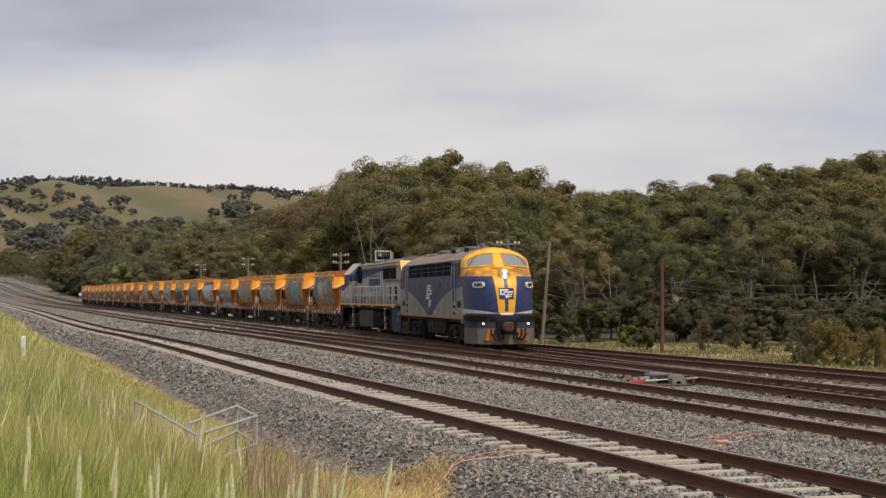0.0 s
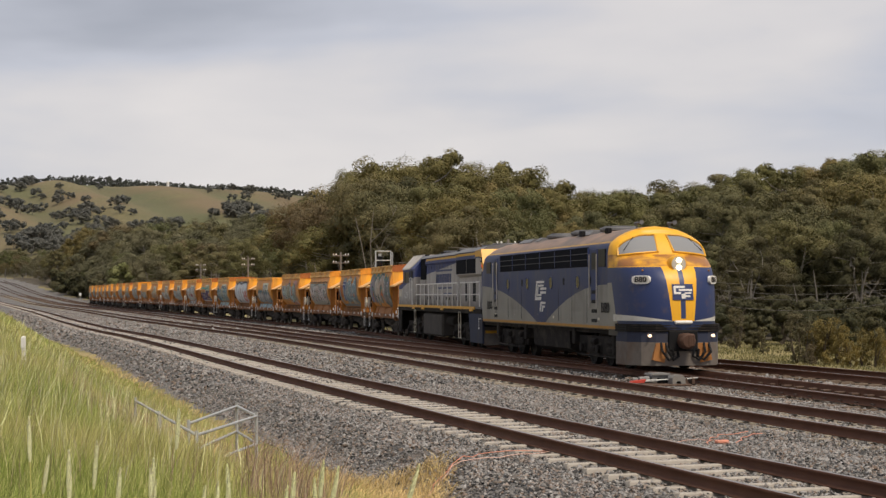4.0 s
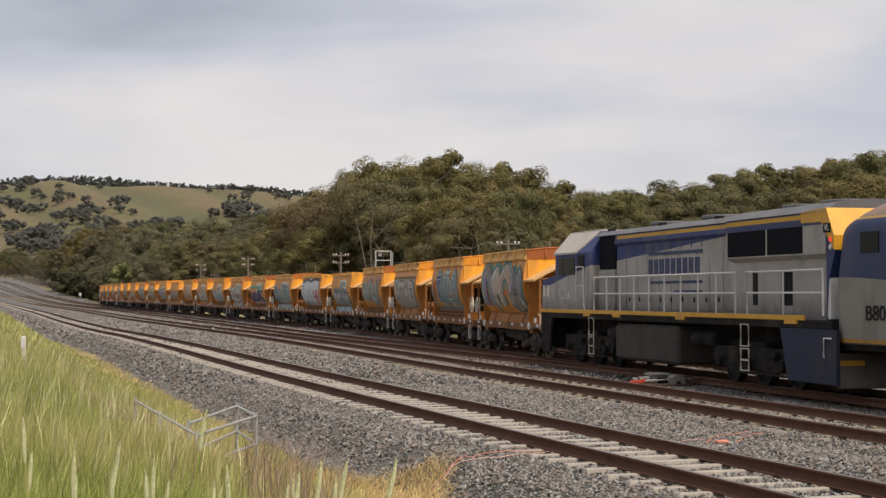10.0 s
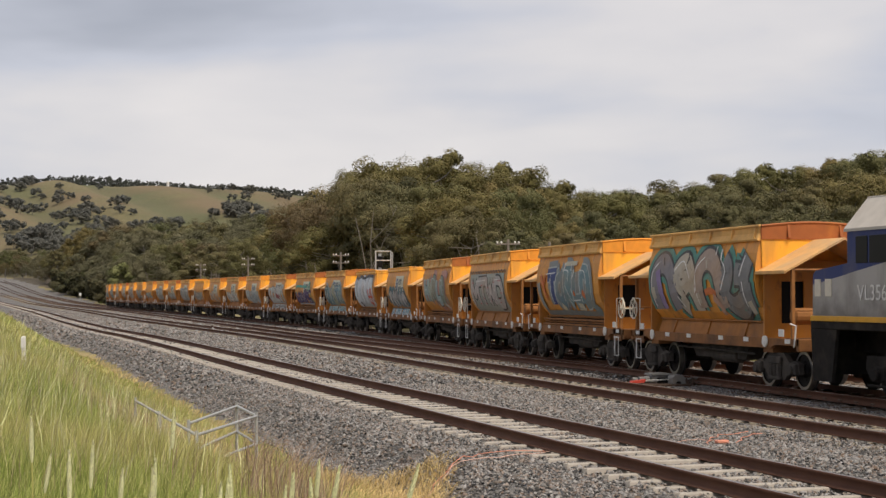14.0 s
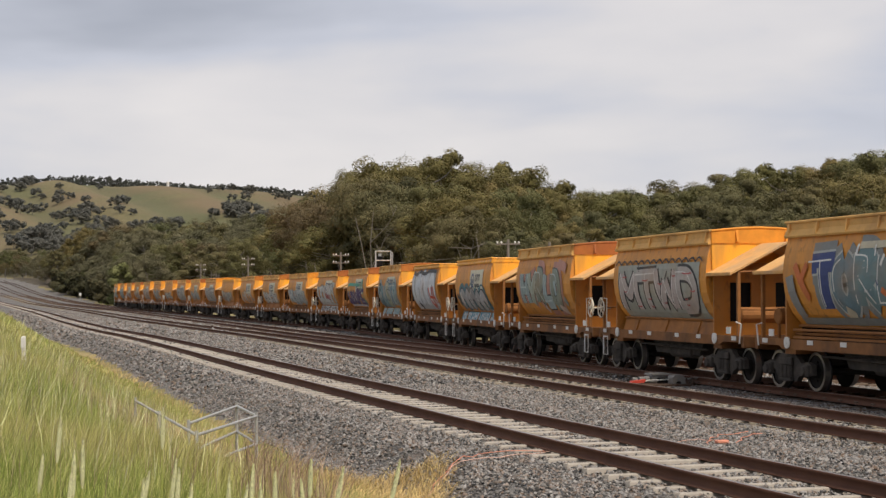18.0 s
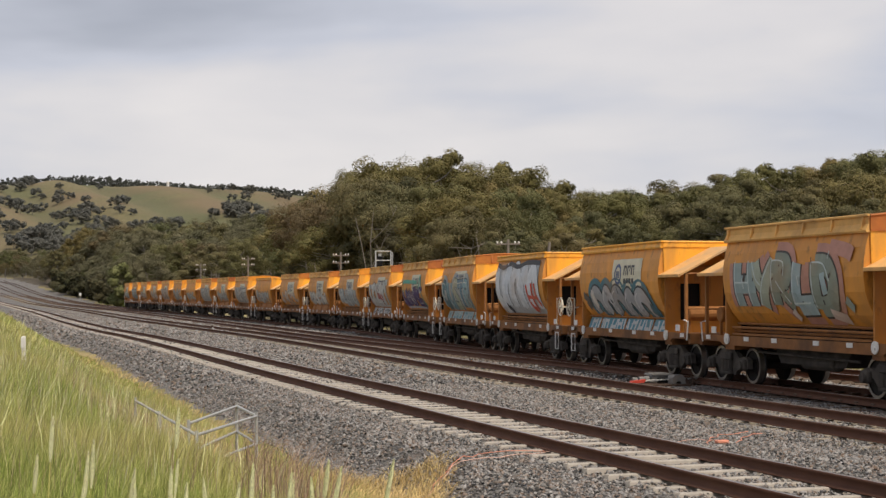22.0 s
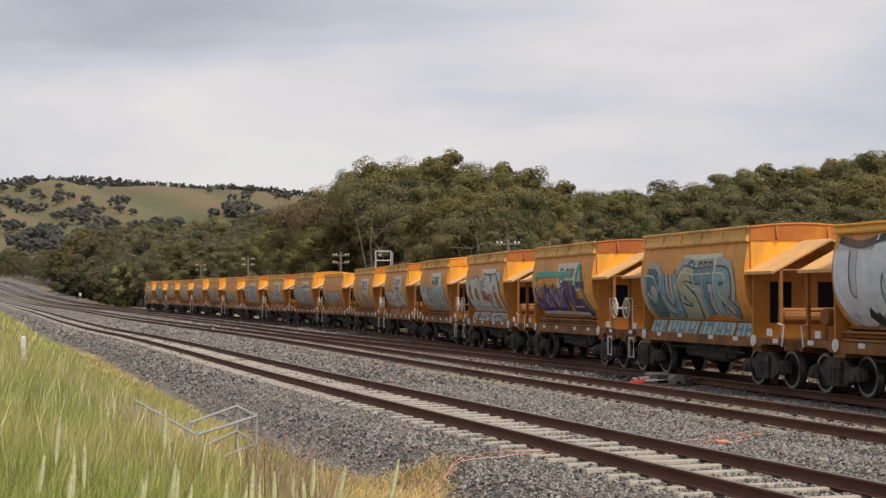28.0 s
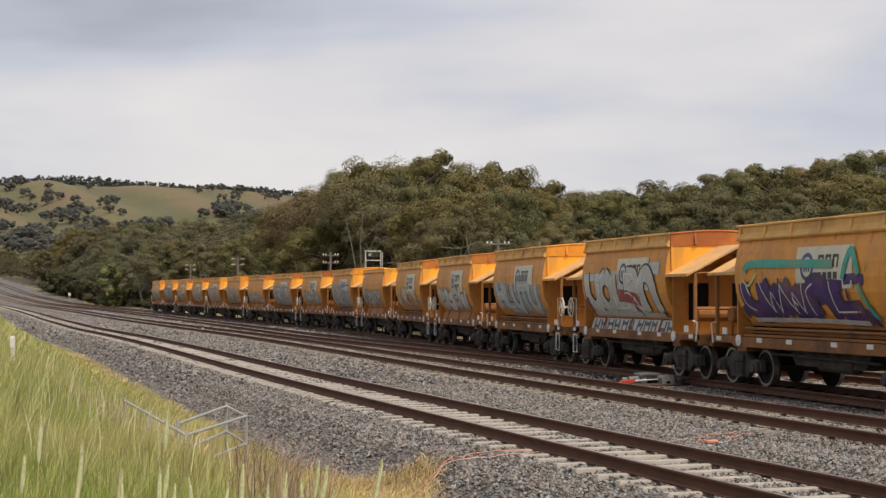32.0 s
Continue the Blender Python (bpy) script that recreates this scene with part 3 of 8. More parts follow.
def gum_tree(seed, height, spread, leaves, clumps=20, per=2000, bare=0.35, size=0.055, lump=0.125, name="gum_tree", label="olive-green gum tree with a pale forked trunk"):
    """A gum tree: a forked pale trunk, limbs that reach each clump, and a broken crown of rounded leaf clumps."""
    rnd = random.Random(seed)
    t = thing(name, label, "tree", "gum trees beside the line")
    bm = bmesh.new()
    fork = height * rnd.uniform(0.22, 0.36)
    lean = Vector((rnd.uniform(-0.5, 0.5), rnd.uniform(-0.5, 0.5), 0))
    limb(bm, (0, 0, -0.5), (lean.x, lean.y, fork), height * 0.018, height * 0.013, rnd, 0.05, 8)
    limbs = []
    for k in range(rnd.randint(3, 5)):
        a = k * 2.1 + rnd.uniform(-0.5, 0.5)
        reach = spread * rnd.uniform(0.2, 0.5)
        top = Vector((math.cos(a) * reach, math.sin(a) * reach, height * rnd.uniform(0.62, 0.82)))
        limbs += limb(bm, (lean.x, lean.y, fork - 0.1), top, height * 0.010, height * 0.004, rnd, 0.13)[1:]
    centres, radii = [], []
    low = max(bare, 0.02) * height
    for k in range(clumps):
        # clumps wind down a rounded dome, most of them near its skin
        a, up = k * 2.4 + rnd.uniform(-0.5, 0.5), 1.0 - 1.62 * (k + rnd.uniform(0.1, 0.9)) / clumps
        flat = math.sqrt(max(0.0, 1 - up * up))
        q = rnd.uniform(0.35, 0.6) if k % 5 == 4 else rnd.uniform(0.72, 1.05)
        rr = height * rnd.uniform(0.55, 1.35) * lump
        mid = low + (height - low) * 0.42
        high = (height - mid - rr * 0.8) if up > 0 else (mid - low) / 0.62
        c = Vector((math.cos(a) * flat * q * spread, math.sin(a) * flat * q * spread, mid + up * q * high))
        centres.append(tuple(c))
        radii.append(rr)
        j = min(limbs, key=lambda p: (p - c).length + (4.0 if p.z > c.z else 0.0))
        limb(bm, j, c - Vector((0, 0, rr * 0.2)), height * 0.0048, height * 0.0018, rnd, 0.24, 5)
    part("trunk", tidy(bm), BARK, t)
    v, f = leaf_cloud(centres, radii, per, size, seed)
    piece("crown", raw_mesh("crown", v, f, leaves), t)
    return t


STEM = surface("dark_twig_bark", (0.09, 0.07, 0.05), 0.9, 0, 6.0, 0.3, (0.04, 0.03, 0.02), 0.5, 0.2)


def bush(seed, w, h, leaves, label, size=0.085, per=420, clumps=12, fine=1.0):
    rnd = random.Random(seed)
    t = thing("bush", label, "bush", "bushes on the verge")
    bm = bmesh.new()
    for k in range(4):
        limb(bm, (0, 0, -0.1), (rnd.uniform(-w, w) * 0.6, rnd.uniform(-w, w) * 0.6, h * 0.8), 0.04, 0.012, rnd, 0.1, 5)
    part("stem", bm, STEM, t)
    c, rr = [], []
    for k in range(clumps):
        a, q = rnd.uniform(0, math.tau), math.sqrt(rnd.random())
        c.append((math.cos(a) * q * w * 0.7, math.sin(a) * q * w * 0.7, h * rnd.uniform(0.06, 0.84)))
        rr.append(min(w, h) * rnd.uniform(0.20, 0.36) * fine)
    v, f = loose_leaves(c, rr, per, size, seed) if fine < 1 else leaf_cloud(c, rr, per, size, seed, 0.9)
    piece("foliage", raw_mesh("foliage", v, f, leaves), t)
    return t


# ---------------------------------------------------------------- the wood behind the line
# crown line: bearing (metres to the right for each metre ahead) and the rise of the tree tops for each metre ahead
CROWNS = ((-0.31, 0.036), (-0.272, 0.036), (-0.259, 0.028), (-0.25, 0.029), (-0.235, 0.034), (-0.22, 0.042), (-0.187, 0.048), (-0.16, 0.047), (-0.135, 0.050), (-0.12, 0.0525), (-0.105, 0.048), (-0.09, 0.055),
          (-0.082, 0.066), (-0.066, 0.061), (-0.057, 0.070), (-0.045, 0.077), (-0.03, 0.083), (-0.014, 0.0875), (0.008, 0.083), (0.03, 0.082), (0.058, 0.077), (0.075, 0.069),
          (0.10, 0.070), (0.115, 0.066), (0.135, 0.071), (0.152, 0.068), (0.17, 0.073), (0.185, 0.077), (0.20, 0.0755), (0.215, 0.074), (0.23, 0.080),
          (0.25, 0.0865), (0.265, 0.087), (0.30, 0.084), (0.4, 0.08))
DENSE = "dense dark gum tree with leaves almost to the ground"
KINDS = [gum_tree(3, 10.0, 3.3, GUM, 23, 2000, 0.36), gum_tree(5, 10.0, 2.7, GUM_DULL, 20, 2000, 0.36, lump=0.112), gum_tree(8, 10.0, 3.8, GUM, 28, 2000, 0.32),
         gum_tree(11, 10.0, 2.5, GUM_DULL, 19, 2000, 0.30, lump=0.115), gum_tree(14, 10.0, 3.1, GUM_GREEN, 23, 2000, 0.28), gum_tree(17, 10.0, 3.6, GUM_GREEN, 26, 2000, 0.25),
         gum_tree(19, 10.0, 3.8, GUM_DARK, 28, 1600, 0.08, 0.062, 0.13, label=DENSE), gum_tree(29, 10.0, 3.4, GUM_DARK, 26, 1600, 0.08, 0.062, 0.13, label=DENSE), gum_tree(31, 10.0, 4.2, GUM_DULL, 30, 1600, 0.10, 0.062, 0.13, label="dull olive gum tree with a low spreading crown"),
         gum_tree(37, 10.0, 3.2, GUM_GREEN, 22, 2000, 0.40, label="grey-green gum tree on tall pale bare stems"), gum_tree(41, 10.0, 3.6, GUM_DULL, 24, 2000, 0.42, label="grey-green gum tree on tall pale bare stems"),
         gum_tree(43, 10.0, 2.6, GUM_DULL, 15, 2000, 0.60, label="open-crowned gum tree on long bare pale stems"), gum_tree(47, 10.0, 2.8, GUM_BROWN, 13, 1800, 0.55, label="thin brown-leaved gum tree on leaning pale stems"),
         gum_tree(53, 10.0, 3.8, GUM_BROWN, 26, 1800, 0.22, label="red-brown leaved gum tree among green ones"), gum_tree(59, 10.0, 3.8, GUM_HAZED, 26, 1800, 0.18, label="haze-pale olive gum tree with a low rounded crown")]
FIRST_USED = set()


def plant(kind, x, y, scale, turn, wide=1.0):
    """Sets a tree of one of the kinds on the ground."""
    z = float(land(np.array([x]), np.array([y]))[0])
    m = pose(x, y, z - 0.1, 0, 0, turn)
    if kind in FIRST_USED:
        t = copy_thing(KINDS[kind], m)
    else:
        t = KINDS[kind]
        FIRST_USED.add(kind)
        t.matrix_basis = m
    t.scale = (scale * wide, scale * wide, scale)
    return t


def make_wood():
    rnd = random.Random(77)
    # rows from the verge up the slope; each with its distance, spacing, share of the crown line and kinds
    tall, low = (0, 1, 2, 3, 4, 5), (6, 7, 8)
    for dist, gap, share, wide, lo, hi, kinds in ((101, 3.8, 0.52, 0.9, -0.02, 0.33, (9, 10, 1, 6)), (107, 4.2, 0.62, 1.0, -0.06, 0.33, (0, 1, 3, 4, 9, 10)), (114, 4.4, 0.40, 1.2, -0.09, 0.33, low), (122, 5.0, 0.77, 1.0, -0.11, 0.33, (0, 2, 3, 5)),
                                                  (131, 4.8, 0.58, 1.2, -0.11, 0.33, low), (141, 4.6, 0.92, 1.05, -0.10, 0.33, tall), (150, 5.5, 0.75, 1.2, -0.10, 0.33, (5, 6, 8)), (160, 4.0, 1.02, 1.1, -0.095, 0.33, tall), (172, 3.6, 0.99, 1.2, -0.09, 0.33, (2, 4, 5, 8))):
        x = lo * dist
        while x < hi * dist:
            y = dist + rnd.uniform(-7, 7) + max(0.0, -x) * 0.4
            k = x / y
            top = 2.06 + ramp(CROWNS, k) * y * share * (rnd.uniform(0.95, 1.025) if share > 0.9 else rnd.uniform(0.74, 1.18))
            ground = float(land(np.array([x]), np.array([y]))[0])
            h = max(top - ground, 3.6) * (0.90 if k < -0.055 else 0.98 if k < -0.05 else 1.0 if 0.0 < k < 0.12 else 1.05)
            # low rows to the right take the shade-dark leaves
            if side_of(np.array([x]), np.array([y]))[1][0] > 8:
                plant(rnd.choice(kinds if k < 0.07 or rnd.random() < 0.5 else ((9, 10) if 0.55 < share < 0.85 else (*kinds, 9, 10, 9, 10) if share > 0.85 else (6, 7))), x, y, h / 10.0, rnd.uniform(0, 360), wide * rnd.uniform(0.85, 1.15))
            x += gap * rnd.uniform(0.75, 1.25)
    # open-crowned trees whose pale stems stand before the dark of the wood
    for kind, k, rise in ((12, -0.083, 0.062), (12, -0.071, 0.062), (11, -0.0515, 0.076), (11, -0.044, 0.072), (11, -0.028, 0.060), (11, 0.012, 0.052)):
        y = 99.0
        while side_of(np.array([k * y]), np.array([y]))[1][0] < 9.5:
            y += 1.0
        plant(kind, k * y, y, (2.06 + rise * y - float(land(np.array([k * y]), np.array([float(y)]))[0])) / 10.0, rnd.uniform(0, 360))
    # the lower trees beyond the bend
    for dist, gap, share, right in ((300, 8.0, 0.70, -0.075), (345, 9.0, 0.86, -0.075), (400, 10.0, 1.0, -0.075), (450, 11.0, 1.0, -0.075), (560, 8.0, 0.66, -0.16), (610, 8.0, 0.8, -0.16), (660, 8.5, 0.92, -0.075), (720, 9.0, 1.0, -0.075)):
        x = -0.31 * dist
        while x < right * dist:
            y = dist + rnd.uniform(-14, 14) + (60 if -0.2 * dist > x and dist < 500 else 0)
            s, off = side_of(np.array([x]), np.array([y]))
            if off[0] > 12 or y > 540:
                top = 2.06 + ramp(CROWNS, x / y) * y * share * rnd.uniform(0.86, 1.03)
                ground = float(land(np.array([x]), np.array([y]))[0])
                h = max(top - ground, 5.0)
                plant(rnd.choice((0, 3, 4, 14, 13, 14, 8)), x, y, h / 10.0, rnd.uniform(0, 360), rnd.uniform(0.9, 1.2))
            x += gap * rnd.uniform(0.7, 1.2)


def make_bend_wood():
    """Low dark trees that stand close along the outside of the far bend."""
    rnd = random.Random(303)
    for s in range(300, 600, 9):
        for off in (rnd.uniform(11, 14), rnd.uniform(19, 25)):
            p = on_path(s + rnd.uniform(-3, 3), off)
            rise = ramp(CROWNS, p.x / p.y) * (0.55 if off < 15 else 0.85)
            h = max(2.06 + rise * p.y * rnd.uniform(0.8, 1.1) - float(land(np.array([p.x]), np.array([p.y]))[0]), 4.0)
            plant(rnd.choice((4, 14, 14, 13)), p.x, p.y, h / 10.0, rnd.uniform(0, 360), 1.15)


def dead_tree(seed, height):
    rnd = random.Random(seed)
    t = thing("dead_tree", "bleached leafless gum with a forked trunk at the wood's edge", "tree", "dead trees")
    bm = bmesh.new()
    lean = Vector((rnd.uniform(-0.16, 0.16), rnd.uniform(-0.05, 0.05), 1.0)) * height
    pts = limb(bm, (0, 0, -0.4), lean, 0.070, 0.022, rnd, 0.08, 7)
    for k in range(rnd.randint(1, 2)):
        j = pts[rnd.randint(2, 3)]
        side = rnd.choice((-1, 1))
        tip = j + Vector((side * rnd.uniform(0.25, 0.6), rnd.uniform(-0.3, 0.1), rnd.uniform(0.4, 0.8))) * height * rnd.uniform(0.3, 0.55)
        q = limb(bm, j, tip, 0.04, 0.014, rnd, 0.1, 6)
        limb(bm, q[3], q[3] + Vector((rnd.uniform(-0.5, 0.5), 0, 0.7)) * height * 0.16, 0.025, 0.01, rnd, 0.1, 5)
    part("trunk", tidy(bm), DEADWOOD, t)
    return t


def make_dead_trees():
    rnd = random.Random(61)
    for i, (k, d, h) in enumerate(((-0.044, 124, 8.6), (-0.033, 126, 9.2), (-0.012, 122, 7.6), (0.091, 96, 4.0), (0.104, 96, 4.4), (0.108, 97, 3.2), (0.152, 97, 3.2), (0.166, 98, 4.4), (0.176, 97, 4.6), (0.216, 97, 3.4), (0.231, 96, 4.2), (0.263, 97, 4.4), (-0.078, 130, 5.0))):
        t = dead_tree(200 + i, h)
        t.matrix_basis = pose(k * d, d, float(land(np.array([k * d]), np.array([float(d)]))[0]), 0, 0, rnd.uniform(-20, 20))


make_dead_trees()
make_wood()
make_bend_wood()


def make_verge():
    """Bushes, saplings and the flowering shrub along the far side of the tracks."""
    rnd = random.Random(12)
    green = bush(1, 1.2, 1.5, SHRUB, "low bright green bush in the verge grass", 0.05, 900, 12)
    gold = bush(2, 0.9, 2.4, GOLD, "golden-brown young wattle bush in the grass", 0.045, 150, 44, 0.62)
    dull = bush(3, 1.3, 2.0, GUM_DARK, "dark green scrub bush at the wood's edge", 0.05, 1000, 14)
    twig = bush(4, 0.7, 2.3, TWIGGY, "brown-grey upright sapling bush in the verge grass", 0.04, 140, 40, 0.6)
    first = {id(green): True, id(gold): True, id(dull): True, id(twig): True}
    showing = ((0.045, 86, green, 0.8), (0.075, 88, dull, 0.8), (0.118, 82, green, 0.75), (0.126, 80, dull, 0.6), (0.160, 78, twig, 0.75), (0.181, 80, twig, 1.0), (0.192, 78, dull, 0.5), (0.198, 74, twig, 0.6),
                           (0.219, 63, twig, 0.95), (0.224, 62, twig, 0.7), (0.231, 63, gold, 0.65), (0.237, 62, gold, 0.85), (0.244, 62, gold, 0.75), (0.252, 60, gold, 0.5), (0.259, 61, gold, 0.6), (0.267, 60, gold, 0.7), (0.272, 61, gold, 0.5), (0.228, 61, twig, 0.4))
    scrub = ((0.229, 76, dull, 0.9), (0.247, 75, dull, 1.0), (0.266, 74, dull, 0.9), (0.172, 88, dull, 0.9), (0.188, 88, dull, 0.9), (0.235, 86, dull, 1.2), (0.258, 84, dull, 1.2), (0.275, 84, dull, 1.2), (0.21, 88, dull, 1.1),
                           (0.13, 92, dull, 1.2), (0.09, 92, dull, 1.3), (0.03, 92, dull, 1.1), (0.0, 95, dull, 1.2), (0.21, 92, dull, 1.4), (0.16, 92, dull, 1.2), (0.185, 94, dull, 1.3), (0.24, 92, dull, 1.4), (0.27, 93, dull, 1.4), (0.06, 94, dull, 1.3), (0.11, 95, dull, 1.4), (0.145, 95, dull, 1.3))
    for k, d, kind, sc in showing + scrub:
        x, y = k * d, d
        z = float(land(np.array([x]), np.array([y]))[0])
        m = pose(x, y, z, 0, 0, rnd.uniform(0, 360))
        if first.pop(id(kind), False):
            kind.matrix_basis = m
            t = kind
        else:
            t = copy_thing(kind, m)
        t.scale = (sc, sc, sc)
    # dark bushes close along the ballast of the far bend
    for i in range(26):
        along = 300 + i * 6.5 + rnd.uniform(-2, 2)
        x, y = on_path(along, rnd.uniform(5.6, 7.4) + 2.6 * min(max((along - 330) / 60, 0), 1)).xy
        t = copy_thing(dull if i % 3 else green, pose(x, y, float(land(np.array([float(x)]), np.array([float(y)]))[0]), 0, 0, rnd.uniform(0, 360)))
        sc = rnd.uniform(0.6, 1.25)
        t.scale = (sc * 1.3, sc * 1.3, sc)
    shrub = bush(7, 3.0, 6.5, CREAMY, "tall pale cream-flowered shrub beside the track", 0.16, 900, 18)
    shrub.matrix_basis = pose(-65.0, 331, float(land(np.array([-65.0]), np.array([331.0]))[0]), 0, 0, 0)
    shrub.scale = (1.5, 1.5, 1.5)
    low = bush(9, 3.4, 4.0, GUM_DARK, "dark green thicket beside the track", 0.2, 600, 14)
    for i, (along, beside, sc) in enumerate(((318, 9, 1.2), (335, 8, 1.1), (350, 8.5, 1.3), (300, 11, 0.9), (368, 9, 1.5), (388, 9, 1.5), (280, 10, 0.5), (265, 9, 0.45), (410, 10, 1.6), (430, 10, 1.6), (452, 10, 1.6), (290, 16, 1.0), (326, 16, 1.6), (345, 18, 1.7))):
        x, y = on_path(along, beside).xy
        m = pose(x, y, float(land(np.array([float(x)]), np.array([float(y)]))[0]), 0, 0, i * 50)
        t = low if i == 0 else copy_thing(low, m)
        t.matrix_basis = m
        t.scale = (sc, sc, sc)


make_verge()


def make_hill_trees():
    """Single dark gums and clumps on the far hill and along its crest."""
    rnd = random.Random(5)
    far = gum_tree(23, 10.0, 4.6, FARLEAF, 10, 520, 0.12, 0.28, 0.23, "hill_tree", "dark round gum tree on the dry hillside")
    first = True
    spots = []
    for k, rise, n in ((-0.262, 0.067, 3), (-0.258, 0.040, 5), (-0.24, 0.052, 4), (-0.232, 0.05, 6), (-0.222, 0.046, 6), (-0.213, 0.043, 6), (-0.20, 0.058, 1), (-0.213, 0.066, 1), (-0.25, 0.06, 2),
                       (-0.196, 0.055, 2), (-0.192, 0.050, 1), (-0.145, 0.064, 1), (-0.13, 0.063, 5), (-0.122, 0.058, 2), (-0.138, 0.050, 7), (-0.128, 0.047, 9), (-0.118, 0.046, 7), (-0.11, 0.053, 3), (-0.246, 0.035, 6), (-0.23, 0.034, 6), (-0.26, 0.03, 6),
                       (-0.215, 0.036, 5), (-0.18, 0.040, 5), (-0.165, 0.042, 4), (-0.105, 0.063, 1), (-0.10, 0.058, 2), (-0.26, 0.050, 2)):
        # walk out along the bearing until the hill reaches that rise
        d = np.linspace(650, 1500, 400)
        z = land(k * d, d)
        hit = np.nonzero((z - 2.06) / d >= rise)[0]
        dd = d[hit[0]] if len(hit) else 1400.0
        for j in range(n):
            q, e = dd + rnd.uniform(-30, 40) * (n > 1), rnd.uniform(-9, 9) * (n > 1)
            spots.append((k * q + e * 1.6, q, rnd.uniform(0.5, 0.95)))
    rows = [(-0.246, 0.033), (-0.228, 0.041), (-0.212, 0.050), (-0.196, 0.044), (-0.238, 0.045), (-0.224, 0.055), (-0.218, 0.052), (-0.232, 0.060)]
    for j in range(26):
        d = rnd.uniform(800, 1300)
        spots.append((rnd.uniform(-0.282, -0.245) * d, d, rnd.uniform(0.5, 0.95)))
    for k, rise in rows:
        for j in range(5):
            d = rnd.uniform(760, 900)
            spots.append(((k + rnd.uniform(-0.006, 0.006)) * d, d * rnd.uniform(0.97, 1.03), rnd.uniform(0.6, 1.0)))
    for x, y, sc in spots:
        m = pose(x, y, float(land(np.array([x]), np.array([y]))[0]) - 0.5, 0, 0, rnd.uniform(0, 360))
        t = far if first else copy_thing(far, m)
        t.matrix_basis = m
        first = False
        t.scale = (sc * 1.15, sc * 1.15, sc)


make_hill_trees()


def make_crest_wood():
    """The unbroken belt of far trees along the hill's crest."""
    rnd = random.Random(91)
    c, rr = [], []
    for j in range(330):
        k = -0.31 + 0.27 * j / 330 + rnd.uniform(-0.001, 0.001)
        d = rnd.uniform(1420, 1500)
        h = rnd.uniform(4.0, 7.5) * (1.3 if k < -0.2 else 1.0)
        z = float(land(np.array([k * d]), np.array([d]))[0])
        for q in range(9):
            c.append((k * d + rnd.uniform(-2.2, 2.2), d + rnd.uniform(-2, 2), z + h * rnd.uniform(-0.1, 0.85)))
            rr.append(rnd.uniform(0.9, 1.7))
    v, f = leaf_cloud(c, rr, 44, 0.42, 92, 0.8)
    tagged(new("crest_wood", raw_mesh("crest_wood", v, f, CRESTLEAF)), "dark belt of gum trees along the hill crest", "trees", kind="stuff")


make_crest_wood()


# ---------------------------------------------------------------- grass
def blades(name, x, y, height, width, lean, material, seed, label, kind="stuff", category="grass"):
    """Curved blades, each of two quads and a tip."""
    r = np.random.RandomState(seed)
    n = len(x)
    z = land(x, y)
    a = r.uniform(0, math.tau, n)
    dx, dy = np.cos(a), np.sin(a)
    fx, fy = r.normal(0, 1, n) * lean + lean * 0.5, r.normal(0, 1, n) * lean
    rows = []
    for t, w in ((0.0, 1.0), (0.6, 0.75), (1.0, 0.06)):
        cx, cy, cz = x + fx * height * t * t, y + fy * height * t * t, z - 0.03 + height * t * (1 - 0.25 * lean * t)
        hw = width * w / 2
        rows.append(np.stack([cx - dx * hw, cy - dy * hw, cz], -1))
        rows.append(np.stack([cx + dx * hw, cy + dy * hw, cz], -1))
    verts = np.stack(rows, 1).reshape(-1, 3)
    o = (np.arange(n) * 6)[:, None, None]
    faces = (np.array([(0, 1, 3, 2), (2, 3, 5, 4)])[None] + o).reshape(-1, 4)
    return tagged(new(name, raw_mesh(name, verts, faces, material)), label, category, kind=kind)


def grass_paint(name, c, c2, c3):
    p = Paint(name, 0.7, 0, "World").base(c)
    p.over(c2, p.level(p.noise(0.42, 4.0), 0.42, 0.60))
    p.over(tuple(0.55 * a + 0.45 * b for a, b in zip(c2, (0.34, 0.22, 0.11))), p.level(p.noise(0.75, 3.0), 0.56, 0.70) * 0.65)
    p.over(c3, p.level(p.island(), 0.55, 1.0) * 0.8)
    p.shade(p.level(p.island(), 0.0, 1.0) * 1.0 + 0.42)
    return p.done()


MEADOW = grass_paint("fresh_meadow_grass", (0.265, 0.345, 0.055), (0.46, 0.435, 0.135), (0.56, 0.52, 0.23))
STRAW = grass_paint("dry_straw_grass", (0.80, 0.58, 0.27), (0.66, 0.47, 0.20), (0.46, 0.38, 0.15))
DEADSTALK = grass_paint("brown_dead_stalk", (0.24, 0.15, 0.10), (0.34, 0.22, 0.15), (0.48, 0.36, 0.25))
MAUVE = grass_paint("brown_mauve_flower_stalk", (0.36, 0.25, 0.17), (0.46, 0.36, 0.22), (0.52, 0.46, 0.26))
VERGE = grass_paint("rank_verge_grass", (0.125, 0.12, 0.036), (0.19, 0.165, 0.058), (0.17, 0.15, 0.05))
SEED = grass_paint("pale_seed_head", (0.74, 0.74, 0.44), (0.80, 0.76, 0.50), (0.66, 0.70, 0.36))


def left_places(count, d0, d1, u0, u1, seed, power=1.0):
    """Places on the bank, between two distances ahead and two distances from the nearest track."""
    r = np.random.RandomState(seed)
    y = d0 + (d1 - d0) * r.rand(count * 4) ** power
    x = r.uniform(-0.31, 0.1, count * 4) * (y + 3)
    s, off = side_of(x, y)
    u = table(OFF_A, s) - off + 0.35 * waves(x, y, 2.5, 4)
    keep = np.nonzero((u > u0) & (u < u1))[0][:count]
    return x[keep], y[keep], r


